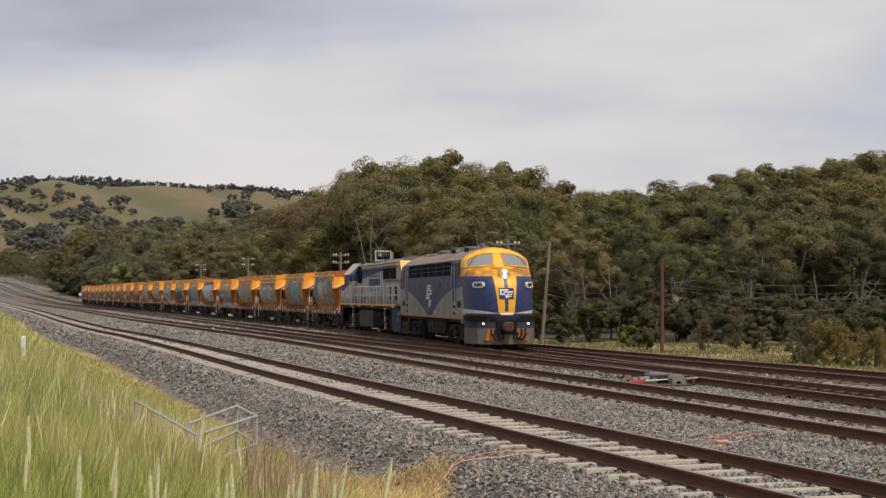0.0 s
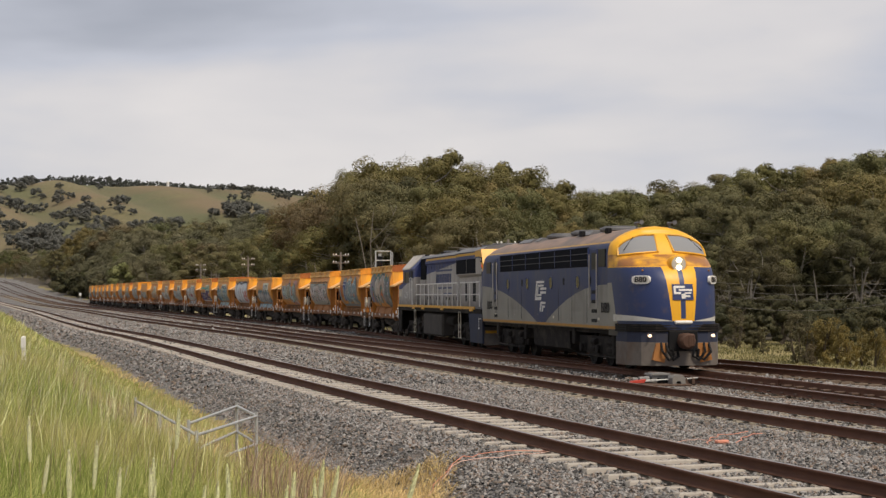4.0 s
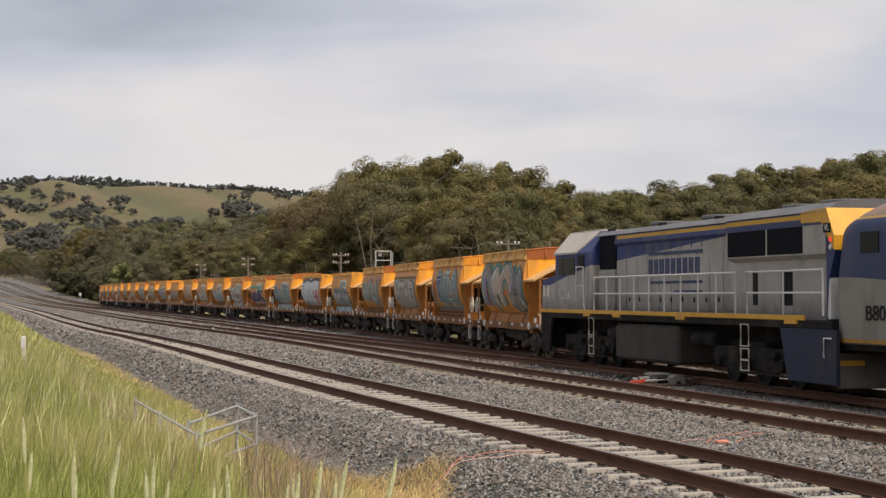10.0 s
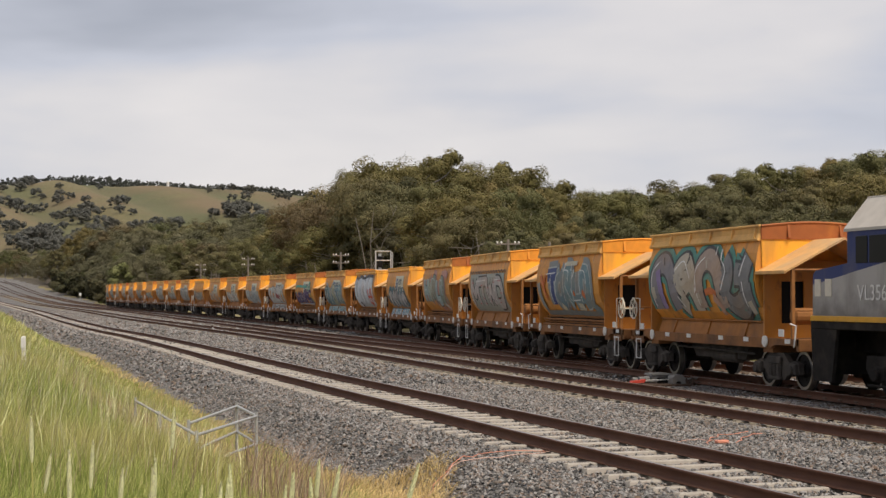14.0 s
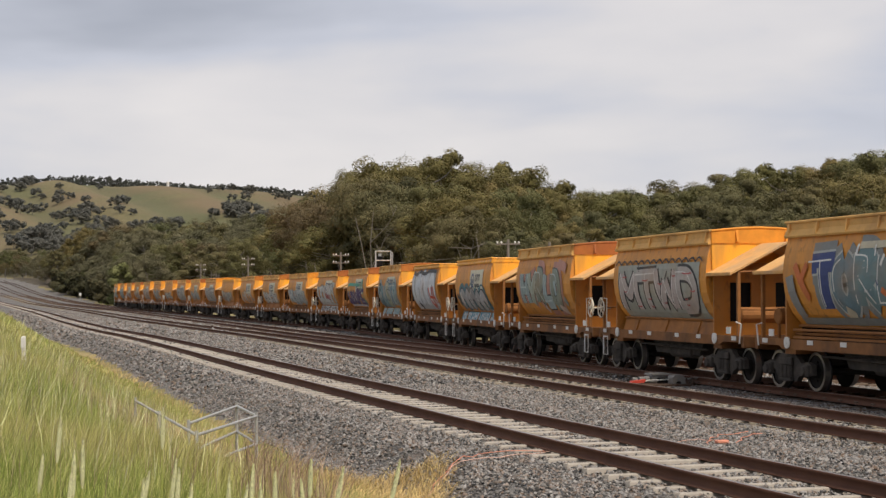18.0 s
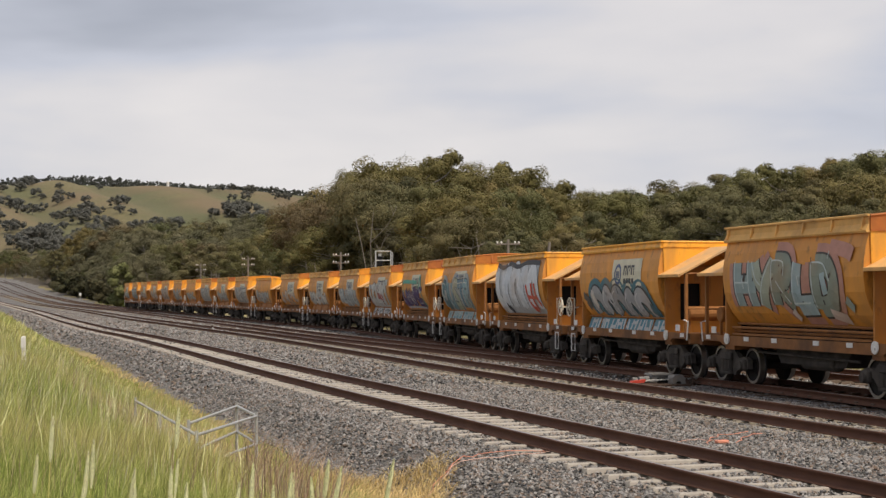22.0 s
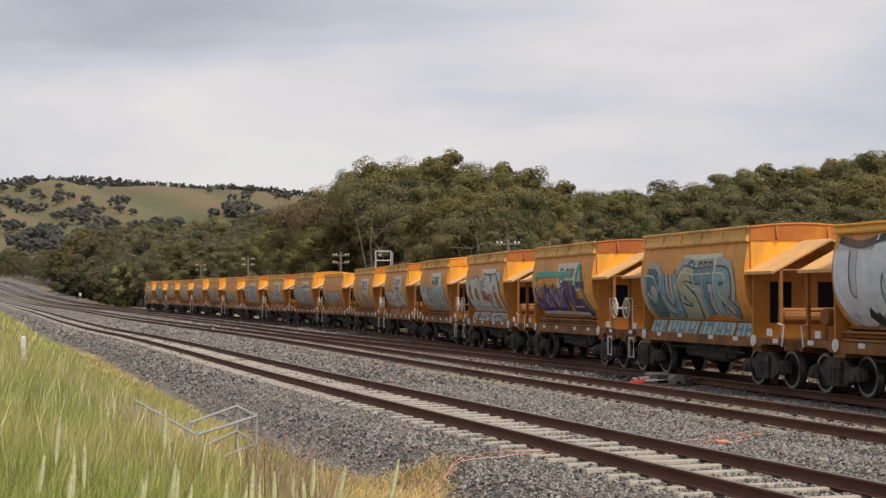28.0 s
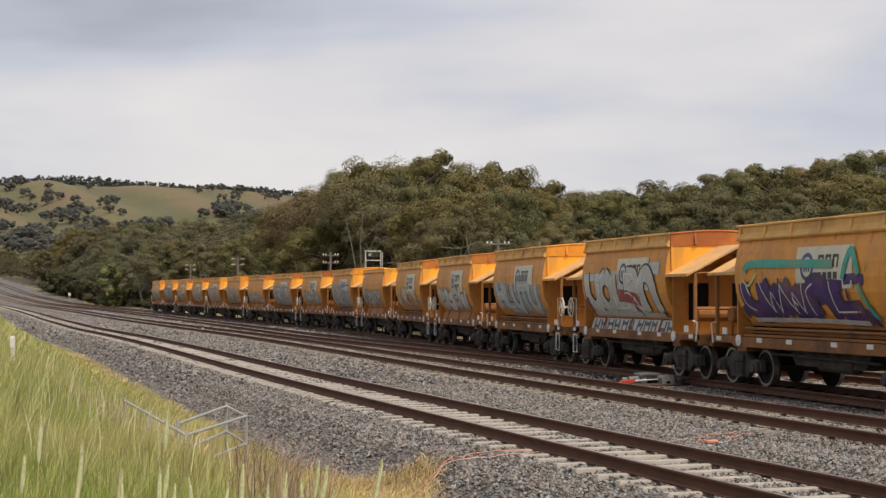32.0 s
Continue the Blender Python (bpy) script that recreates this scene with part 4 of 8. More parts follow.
def how_far_left(x, y):
    s, off = side_of(x, y)
    return table(OFF_A, s) - off


def trodden(x, y):
    """How far the grass stands up again away from the trodden ground round the culvert pit."""
    ax, ay, bx, by = -4.75, 25.0, -2.86, 18.8
    t = np.clip(((x - ax) * (bx - ax) + (y - ay) * (by - ay)) / ((bx - ax) ** 2 + (by - ay) ** 2), 0, 1)
    d = np.hypot(x - ax - t * (bx - ax), (y - ay - t * (by - ay)) * 0.6)
    return 0.42 + 0.58 * hump(d, 0.4, 1.7)


def make_grass():
    for count, d0, d1, u0, w0, w1, seed, power in ((64000, 7.0, 16, 6.6, 0.003, 0.007, 31, 0.85), (95000, 15, 40, 5.3, 0.005, 0.012, 33, 1.0), (40000, 40, 125, 4.3, 0.03, 0.06, 35, 1.1)):
        x, y, r = left_places(count, d0, d1, u0, 80, seed, power)
        u = how_far_left(x, y)
        tall = (0.30 + 0.70 * hump(u, 5.0, 9.5)) * (0.85 + 0.25 * waves(x, y, 3.5, 2)) * (0.72 + 0.28 * hump(y, 8, 16)) * trodden(x, y)
        blades("meadow_grass", x, y, r.uniform(0.35, 0.85, len(x)) * tall, r.uniform(w0, w1, len(x)), 0.20, MEADOW, seed + 1, "tall fresh green meadow grass on the bank")
    for count, d0, d1, u0, u1, h, seed in ((9000, 17, 70, 3.7, 6.0, 0.30, 37), (3200, 14, 25, 3.7, 6.5, 0.22, 39), (2200, 17, 34, 3.2, 4.2, 0.12, 43)):
        x, y, r = left_places(count, d0, d1, u0, u1, seed, 1.0)
        blades("dry_grass", x, y, r.uniform(0.3, 1.0, len(x)) * h, r.uniform(0.008, 0.018, len(x)), 0.5, STRAW, seed + 1, "dry straw-coloured grass at the ballast edge")
    x, y, r = left_places(15000, 15, 45, 4.1, 6.4, 81, 1.0)
    blades("meadow_grass", x, y, r.uniform(0.12, 0.42, len(x)) * trodden(x, y), r.uniform(0.005, 0.011, len(x)), 0.3, MEADOW, 82, "short fresh green grass towards the ballast")
    x, y, r = left_places(1700, 12, 60, 5.6, 60, 41, 0.9)
    blades("grass_stalks", x, y, r.uniform(0.65, 1.05, len(x)) * (0.45 + 0.55 * hump(how_far_left(x, y), 5.0, 9.5)), r.uniform(0.004, 0.009, len(x)), 0.16, SEED, 42, "pale seeding grass stalks above the meadow")
    r = np.random.RandomState(61)
    k = r.uniform(-0.080, 0.001, 13000) + r.normal(0, 0.005, 13000)
    y = r.uniform(17.0, 23.2, 13000) - np.maximum(k + 0.072, 0) * 14 * r.rand(13000) ** 0.5
    x = k * y
    blades("dry_grass", x, y, r.uniform(0.12, 0.36, len(x)) * (0.75 + 0.5 * waves(x, y, 1.1, 7) ** 2), r.uniform(0.006, 0.012, len(x)), 0.5, STRAW, 62, "tuft of dry tan grass at the ballast edge")
    y = np.concatenate([r.uniform(11.5, 15.0, 300), r.uniform(15.0, 22.0, 380)])
    x = np.concatenate([r.uniform(-0.125, -0.065, 300), r.normal(-0.10, 0.022, 380)]) * y
    blades("dead_stalks", x, y, r.uniform(0.25, 0.85, len(x)), r.uniform(0.004, 0.009, len(x)), 0.22, DEADSTALK, 63, "brown dead weed stalks among the grass", category="weeds")
    # loose brown-mauve flower stalks over the meadow, thickest near the ballast
    x, y, r = left_places(4200, 11, 42, 5.2, 14, 71, 0.9)
    blades("grass_stalks", x, y, r.uniform(0.45, 0.95, len(x)) * (0.5 + 0.5 * hump(how_far_left(x, y), 5.0, 9.5)), r.uniform(0.003, 0.007, len(x)), 0.14, MAUVE, 72, "brown-mauve flowering grass stalks in the meadow")
    # verge on the far side
    r = np.random.RandomState(51)
    y = r.uniform(48, 93, 50000)
    x = r.uniform(0.0, 0.31, 50000) * y
    s, off = side_of(x, y)
    v = off - np.maximum(table(OFF_D, s), 0.0)
    k = (v > 3.2) & (v < 34)
    x, y = x[k], y[k]
    blades("verge_grass", x, y, r.uniform(0.04, 0.17, len(x)), r.uniform(0.02, 0.05, len(x)), 0.4, VERGE, 52, "rank yellow-green grass on the far verge")


make_grass()


SPIKE = surface("pale_furry_spike", (0.70, 0.71, 0.42), 0.9, 0, 90.0, 0.35, (0.48, 0.52, 0.26), 0.5, 0.6)
STALKS = []          # (stalk, foot, phase): they sway in the wind


def seed_heads():
    """Tall grass heads close to the camera, each a stalk with a furry spike."""
    rnd = random.Random(8)
    for k, d, drop, lean in ((-0.173, 6.3, 0.0703, 0.02), (-0.223, 6.6, 0.0899, 0.02), (-0.194, 6.0, 0.1137, 0.03), (-0.1735, 6.1, 0.1077, -0.03), (-0.167, 5.9, 0.1172, 0.05), (-0.148, 5.9, 0.1161, 0.05), (-0.1245, 6.1, 0.1056, -0.03),
                             (-0.114, 5.9, 0.1182, 0.03), (-0.094, 6.0, 0.1046, 0.09), (-0.086, 6.2, 0.1025, 0.04), (-0.1035, 6.0, 0.1109, 0.02), (-0.0584, 6.2, 0.1014, 0.12), (-0.231, 6.4, 0.0972, 0.0), (-0.251, 6.6, 0.0763, -0.02),
                             (-0.208, 6.2, 0.108, 0.04), (-0.136, 6.0, 0.1137, -0.04), (-0.075, 6.1, 0.1137, -0.05), (-0.182, 6.5, 0.102, 0.03), (-0.262, 6.9, 0.098, 0.03), (-0.241, 6.2, 0.112, 0.05)):
        px, top = k, EYE[2] - drop * d
        x, y = px * d, d
        g = float(land(np.array([x]), np.array([y]))[0])
        t = tagged(new("grass_stalk"), "tall green grass stalk with a pale furry seed head", "grass stalk", "seeding grass stalks")
        h = top - g
        L = rnd.uniform(0.13, 0.21)
        bm = bmesh.new()
        tube(bm, [(0, 0, -0.05), (lean * 0.4, 0, h * 0.5), (lean, 0, h - L)], [0.004, 0.0035, 0.003], 5)
        part("stalk", bm, MEADOW, t)
        r = np.random.RandomState(rnd.randrange(9999))
        n = 260
        tt = r.rand(n)
        a = r.uniform(0, math.tau, n)
        w = 0.0066 * np.sin(np.clip(tt * 0.9 + 0.1, 0, 1) * math.pi) ** 0.6 + 0.002
        base = np.stack([lean + lean * tt * 0.25 + np.cos(a) * w * 0.4, np.sin(a) * w * 0.4, h - L + tt * L], -1)
        core = bmesh.new()
        up = [(lean + lean * q * 0.25, 0, h - L + q * L) for q in (0, 0.08, 0.25, 0.5, 0.75, 0.92, 1.0)]
        tube(core, up, [0.003, 0.0062, 0.0085, 0.009, 0.0078, 0.005, 0.0015], 9)
        part("spike", tidy(core), SPIKE, t)
        tip = base + np.stack([np.cos(a) * w, np.sin(a) * w, np.full(n, 0.02)], -1)
        sd = np.stack([-np.sin(a), np.cos(a), np.zeros(n)], -1) * 0.0026
        verts = np.stack([base - sd, base + sd, tip], 1).reshape(-1, 3)
        piece("bristles", raw_mesh("bristles", verts, np.arange(n * 3).reshape(n, 3), SEED), t)
        t.matrix_basis = pose(x, y, g)
        STALKS.append((t, (x, y, g), rnd.uniform(0, 6.28)))


seed_heads()

# ---------------------------------------------------------------- the train: shared materials
def orange_paint(name, c):
    p = Paint(name, 0.55).base(c)
    p.shade((p.noise(1.3, 5.0) - 0.5) * 0.5 + 1.0)
    p.over((0.33, 0.17, 0.075), p.level(p.noise(2.2, 6.0, (1.0, 1.0, 0.25)), 0.46, 0.75) * 0.55)
    p.over((0.10, 0.045, 0.02), p.level(p.noise(5.0, 6.0, (1.0, 1.0, 0.5)), 0.60, 0.74) * 0.6)
    p.shade((p.random() - 0.5) * 0.12 + 1.0)
    p.bump(p.noise(18.0, 3.0), 0.12, 0.02)
    return p.done()


def end_board_paint():
    """From bright orange to rust red, wagon by wagon."""
    p = Paint("rusting_end_board", 0.7).base((0.72, 0.28, 0.024))
    p.over((0.34, 0.10, 0.022), p.level(p.random() * 0.8 + p.noise(1.5, 4.0) * 0.5, 0.45, 0.95))
    p.shade((p.noise(4.0) - 0.5) * 0.6 + 1.0)
    p.bump(p.noise(20.0), 0.15, 0.01)
    return p.done()


def loco_blue_body():
    """Blue sides over two grey sweeps, a yellow sill line and a dull brown roof."""
    p = Paint("blue_grey_yellow_livery", 0.55).base((0.015, 0.029, 0.098))
    aft = (p.x + 9.5) * (1 / 8.2)
    fore = (p.x * -1.0 + 6.4) * (1 / 6.4)
    line_a = (aft * aft) * -1.2 + 2.45
    line_f = (fore * fore) * -1.15 + 2.40
    grey = ((p.z < line_a) * (p.x < -0.8)) + ((p.z < line_f) * (p.x > -0.4))
    p.over((0.26, 0.248, 0.212), grey.clamp())
    p.over((0.062, 0.060, 0.066), p.level(p.noise(0.8, 5.0, (0.6, 1, 1)), 0.47, 0.66) * (p.z > 1.6) * 0.3)
    p.over((0.55, 0.53, 0.48), p.level(p.noise(9.0, 2.0), 0.70, 0.74) * p.z.between(1.2, 1.55) * 0.7)
    p.over((0.46, 0.225, 0.03), p.z < 1.21)
    p.over((0.03, 0.026, 0.022), p.z < 1.13)
    p.over((0.44, 0.26, 0.06), p.z.between(3.60, 3.655))
    roof = p.z > 3.66
    p.over((0.27, 0.175, 0.12), roof)
    p.over((0.15, 0.11, 0.09), roof * p.level(p.noise(1.4, 5.0, (0.4, 1, 1)), 0.42, 0.62))
    p.over((0.09, 0.075, 0.06), p.level(p.noise(2.5, 6.0, (1, 1, 0.3)), 0.5, 0.78) * 0.55)
    p.shade((p.noise(0.9, 4.0) - 0.5) * 0.3 + 1.0)
    p.bump(p.noise(7.0, 2.0), 0.06, 0.02)
    return p.done()


def loco_nose_paint():
    """A yellow nose with blue side panels, a blue centre stripe and a pale line along the bottom."""
    p = Paint("yellow_nose_livery", 0.45).base((0.80, 0.40, 0.015))
    wide = p.y.absolute()
    panel = p.z.between(1.38, 2.88) * (wide > ((p.z - 1.5) * 0.11 + 0.33))
    p.over((0.016, 0.030, 0.105), panel)
    flank = (p.x < (p.z * -0.33 + 7.80)) * (p.z < 2.45)
    p.over((0.26, 0.248, 0.212), flank)
    p.over((0.38, 0.185, 0.03), flank * (p.z < 1.21))
    p.over((0.02, 0.02, 0.02), flank * (p.z < 1.13))
    p.over((0.022, 0.040, 0.125), (wide < 0.07) * p.z.between(1.45, 2.95))
    p.over((0.56, 0.54, 0.48), (p.z > 1.36) * (p.z < (wide * 0.15 + 1.34)) * (wide > 0.2) * (p.x > 7.1))
    p.over((0.02, 0.035, 0.09), (p.z < 1.38) * (p.x > 7.38))
    brow = p.z.between(2.9, 3.25) * p.level(p.noise(1.6, 5.0), 0.34, 0.54)
    p.over((0.27, 0.10, 0.03), brow * 0.9)
    p.over((0.2, 0.12, 0.05), p.level(p.noise(3.0, 5.0), 0.55, 0.8) * 0.35)
    p.bump(p.noise(9.0, 2.0), 0.05, 0.02)
    return p.done()


def hood_paint():
    """Silver hood with a blue sweep along the top and a yellow line under the roof."""
    p = Paint("silver_hood_livery", 0.6).base((0.42, 0.395, 0.365))
    p.over((0.26, 0.235, 0.20), p.level(p.noise(0.5, 4.0), 0.4, 0.65) * 0.6)
    sweep = (p.x + 5.0) * 0.055 + 3.02
    p.over((0.018, 0.034, 0.145), (p.z > sweep) * (p.x > -5.0) * (p.x < 4.8))
    p.over((0.024, 0.04, 0.125), (p.z > 3.56) * (p.x > 4.7))
    p.over((0.018, 0.034, 0.145), (p.z > ((p.x + 10.2) * 0.138 + 2.3)) * (p.x < -4.99))
    p.over((0.66, 0.36, 0.03), p.z.between(3.70, 3.80) * (p.x > -3.6))
    p.over((0.15, 0.13, 0.105), p.level(p.noise(1.6, 6.0, (1, 1, 0.3)), 0.50, 0.75) * 0.5)
    p.over((0.06, 0.05, 0.045), p.level(p.z * -1.0 + p.noise(3.0) * 0.8, -1.75, -1.25) * 0.6)
    p.bump(p.noise(9.0, 2.0), 0.06, 0.02)
    return p.done()


ORANGE = orange_paint("bright_weathered_orange_paint", (0.90, 0.420, 0.034))
# duller copy for the hopper sides: the shade on them put into the orange
BARRELPAINT = orange_paint("side_shade_weathered_orange_paint", (0.74, 0.310, 0.042))
BOARDTAN = surface("dusty_tan_orange_board", (0.74, 0.42, 0.13), 0.75, 0, 4.0, 0.22, (0.30, 0.16, 0.07), 0.7, 0.12)
ENDBOARD = end_board_paint()
# darker copy for the bulkheads: the shade under the hoods put into it
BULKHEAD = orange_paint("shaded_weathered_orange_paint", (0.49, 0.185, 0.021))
DUSTY = surface("dusty_orange_sheet", (0.72, 0.40, 0.14), 0.75, 0, 5.0, 0.22, (0.42, 0.30, 0.20), 0.7, 0.12)
RUST = surface("rusty_brown_steel", (0.29, 0.118, 0.030), 0.8, 0, 5.0, 0.35, (0.09, 0.04, 0.02), 0.6, 0.25)
SILL = surface("rust_orange_underframe", (0.26, 0.108, 0.032), 0.8, 0, 4.0, 0.45, (0.08, 0.042, 0.024), 0.95, 0.2)
GRIME = surface("grimy_black_running_gear", (0.066, 0.058, 0.051), 0.85, 0, 7.0, 0.4, (0.13, 0.11, 0.092), 0.75, 0.3)
LOCOGRIME = surface("oily_black_loco_gear", (0.024, 0.021, 0.019), 0.85, 0, 7.0, 0.4, (0.085, 0.069, 0.055), 0.65, 0.3)
WHEEL = surface("dark_wheel_steel", (0.032, 0.029, 0.027), 0.7, 0.2, 8.0, 0.3, (0.06, 0.05, 0.04), 0.5, 0.15)
TREAD = surface("bright_wheel_tread", (0.30, 0.28, 0.26), 0.35, 0.8, 9.0, 0.2, (0.2, 0.17, 0.15), 0.3, 0.05)
CREAM = surface("chalky_cream_paint", (0.68, 0.62, 0.50), 0.6, 0, 9.0, 0.2, (0.35, 0.25, 0.15), 0.35, 0.1)
WHITE = surface("white_paint", (0.72, 0.70, 0.66), 0.55, 0, 9.0, 0.15, (0.35, 0.28, 0.2), 0.3, 0.08)
BLACK = surface("flat_black", (0.012, 0.012, 0.013), 0.6, 0, 6.0, 0.3, (0.05, 0.045, 0.04), 0.3, 0.1)
DARKBLUE = surface("dark_blue_paint", (0.018, 0.034, 0.120), 0.55, 0, 3.0, 0.2, (0.06, 0.055, 0.05), 0.4, 0.06)
YELLOW = surface("warm_yellow_paint", (0.72, 0.36, 0.02), 0.45, 0, 4.0, 0.2, (0.22, 0.12, 0.05), 0.4, 0.06)
ROOFGREY = surface("sooty_grey_roof", (0.14, 0.14, 0.145), 0.6, 0, 2.0, 0.3, (0.05, 0.045, 0.042), 0.6, 0.1)
PALEGREY = surface("pale_grey_cab_roof", (0.49, 0.45, 0.395), 0.6, 0, 3.0, 0.2, (0.28, 0.23, 0.18), 0.5, 0.06)
SLATE = surface("worn_grey_pilot", (0.135, 0.115, 0.098), 0.75, 0, 5.0, 0.4, (0.11, 0.055, 0.025), 0.7, 0.15)
# grey base stands for the reflected sky and lit cab in the windscreen
GLASS = Paint("window_glass_grey_reflection", 0.08).base((0.24, 0.245, 0.25)).done()
DARKGLASS = Paint("dark_window_glass", 0.3).base((0.010, 0.011, 0.012)).done()
SKIRT = surface("rusty_stained_orange_skirt", (0.36, 0.140, 0.028), 0.75, 0, 3.0, 0.45, (0.12, 0.065, 0.035), 1.0, 0.2)
LAMP = glow("lit_headlamp", (1.0, 0.88, 0.58), 4.0)
DIMLAMP = glow("lit_marker_lamp", (1.0, 0.72, 0.48), 1.8)
REDLAMP = glow("red_marker_lens", (0.75, 0.05, 0.02), 0.8)
BUFF = surface("faded_buff_plate", (0.68, 0.63, 0.46), 0.6, 0, 4.0, 0.15, (0.30, 0.24, 0.15), 0.35, 0.04)
SIGNBLUE = surface("sign_slate_blue", (0.06, 0.10, 0.22), 0.55, 0, 6.0, 0.15, (0.1, 0.1, 0.1), 0.2, 0.03)
SIGNDARK = surface("sign_charcoal", (0.05, 0.05, 0.055), 0.55, 0, 6.0, 0.15, (0.15, 0.12, 0.1), 0.2, 0.03)

for m in (BLACK, GRIME, LOCOGRIME, WHEEL, DARKGLASS):
    m.node_tree.nodes["Principled BSDF"].inputs["Specular IOR Level"].default_value = 0.12
SPRAY = {}


def spray(c):
    """Faded spray paint of a colour."""
    if c not in SPRAY:
        SPRAY[c] = surface("faded_spray_paint", tuple(min(v * 1.18 + 0.008, 0.8) for v in c), 0.6, 0, 3.5, 0.3, (0.46, 0.25, 0.09), 0.42, 0.05)
    return SPRAY[c]


# ---------------------------------------------------------------- wheels and bogies
def wheelset_mesh(gauge, r, tread):
    """An axle with two flanged wheels, the disc and the bright tread apart by material."""
    bm = bmesh.new()
    drum(bm, 0, 0, 0, 0.075, gauge + 0.5, "Y", 10)
    for side in (-1, 1):
        y = side * (gauge / 2 + 0.035)
        prof = [(y - side * 0.10, r + 0.028), (y - side * 0.075, r + 0.028), (y - side * 0.065, r), (y + side * 0.065, r - 0.006),
                (y + side * 0.065, r - 0.07), (y + side * 0.03, r - 0.08), (y + side * 0.02, 0.16), (y + side * 0.09, 0.14),
                (y + side * 0.09, 0.0)]
        n = 26
        rings = [[bm.verts.new((rr * math.cos(k * math.tau / n), yy, rr * math.sin(k * math.tau / n))) for k in range(n)] for yy, rr in prof[:-1]]
        for i, (a, b) in enumerate(zip(rings, rings[1:])):
            for k in range(n):
                f = bm.faces.new((a[k], a[(k + 1) % n], b[(k + 1) % n], b[k]))
                f.material_index = 1 if i in (2, 3) else 0
        bm.faces.new(rings[-1])
        bm.faces.new(rings[0])
        # balance marks and hub bolts, by which the turning shows
        for k in range(4):
            a = k * math.tau / 4
            drum(bm, 0.2 * math.cos(a), y + side * 0.03, 0.2 * math.sin(a), 0.03, 0.03, "Y", 6)
    tidy(bm)
    me = bpy.data.meshes.new("wheelset")
    bm.to_mesh(me)
    bm.free()
    me.materials.append(WHEEL), me.materials.append(tread)
    return me


WAGON_WHEEL = wheelset_mesh(1.6, 0.43, TREAD)
LOCO_WHEEL = wheelset_mesh(1.6, 0.51, WHEEL)
SPINS = []           # (wheelset, radius) pairs that turn as the train rolls


def wagon_bogie(parent, x):
    """A three-piece freight bogie: cast side frames, bolster, springs, and two wheelsets."""
    bm = bmesh.new()
    for side in (-1, 1):
        a, b = (side * 1.0, side * 1.12)
        outline = [(-1.12, 0.36), (-1.10, 0.58), (-0.86, 0.64), (-0.62, 0.60), (-0.34, 0.80), (0.34, 0.80), (0.62, 0.60), (0.86, 0.64),
                   (1.10, 0.58), (1.12, 0.36), (0.80, 0.36), (0.66, 0.44), (0.40, 0.20), (-0.40, 0.20), (-0.66, 0.44), (-0.80, 0.36)]
        prism(bm, [(x + u, z) for u, z in outline], "Y", min(a, b), max(a, b))
        for u in (-0.18, 0.0, 0.18):
            drum(bm, x + u, side * 1.15, 0.42, 0.075, 0.26, "Z", 8)
        box(bm, x - 0.30, x + 0.30, side * 1.17 - 0.03, side * 1.17 + 0.03, 0.56, 0.72, 0.015)
        box(bm, x - 0.30, x + 0.30, side * 1.17 - 0.05, side * 1.17 + 0.05, 0.20, 0.28, 0.015)
        for u in (-0.88, 0.88):
            box(bm, x + u - 0.16, x + u + 0.16, side * 1.14 - 0.07, side * 1.14 + 0.07, 0.32, 0.58, 0.03)
            drum(bm, x + u, side * 1.23, 0.43, 0.11, 0.07, "Y", 10, 0.015)
            box(bm, x + u * 0.48 - 0.05, x + u * 0.48 + 0.05, side * 0.78 - 0.06, side * 0.78 + 0.06, 0.30, 0.62, 0.015)
    box(bm, x - 0.22, x + 0.22, -1.08, 1.08, 0.52, 0.78, 0.03)
    bogie = part("bogie", tidy(bm), GRIME, parent, "grimy black cast steel bogie")
    for u in (-0.88, 0.88):
        w = piece("wheelset", WAGON_WHEEL, bogie, "", pose(x + u, 0, 0.43))
    return bogie


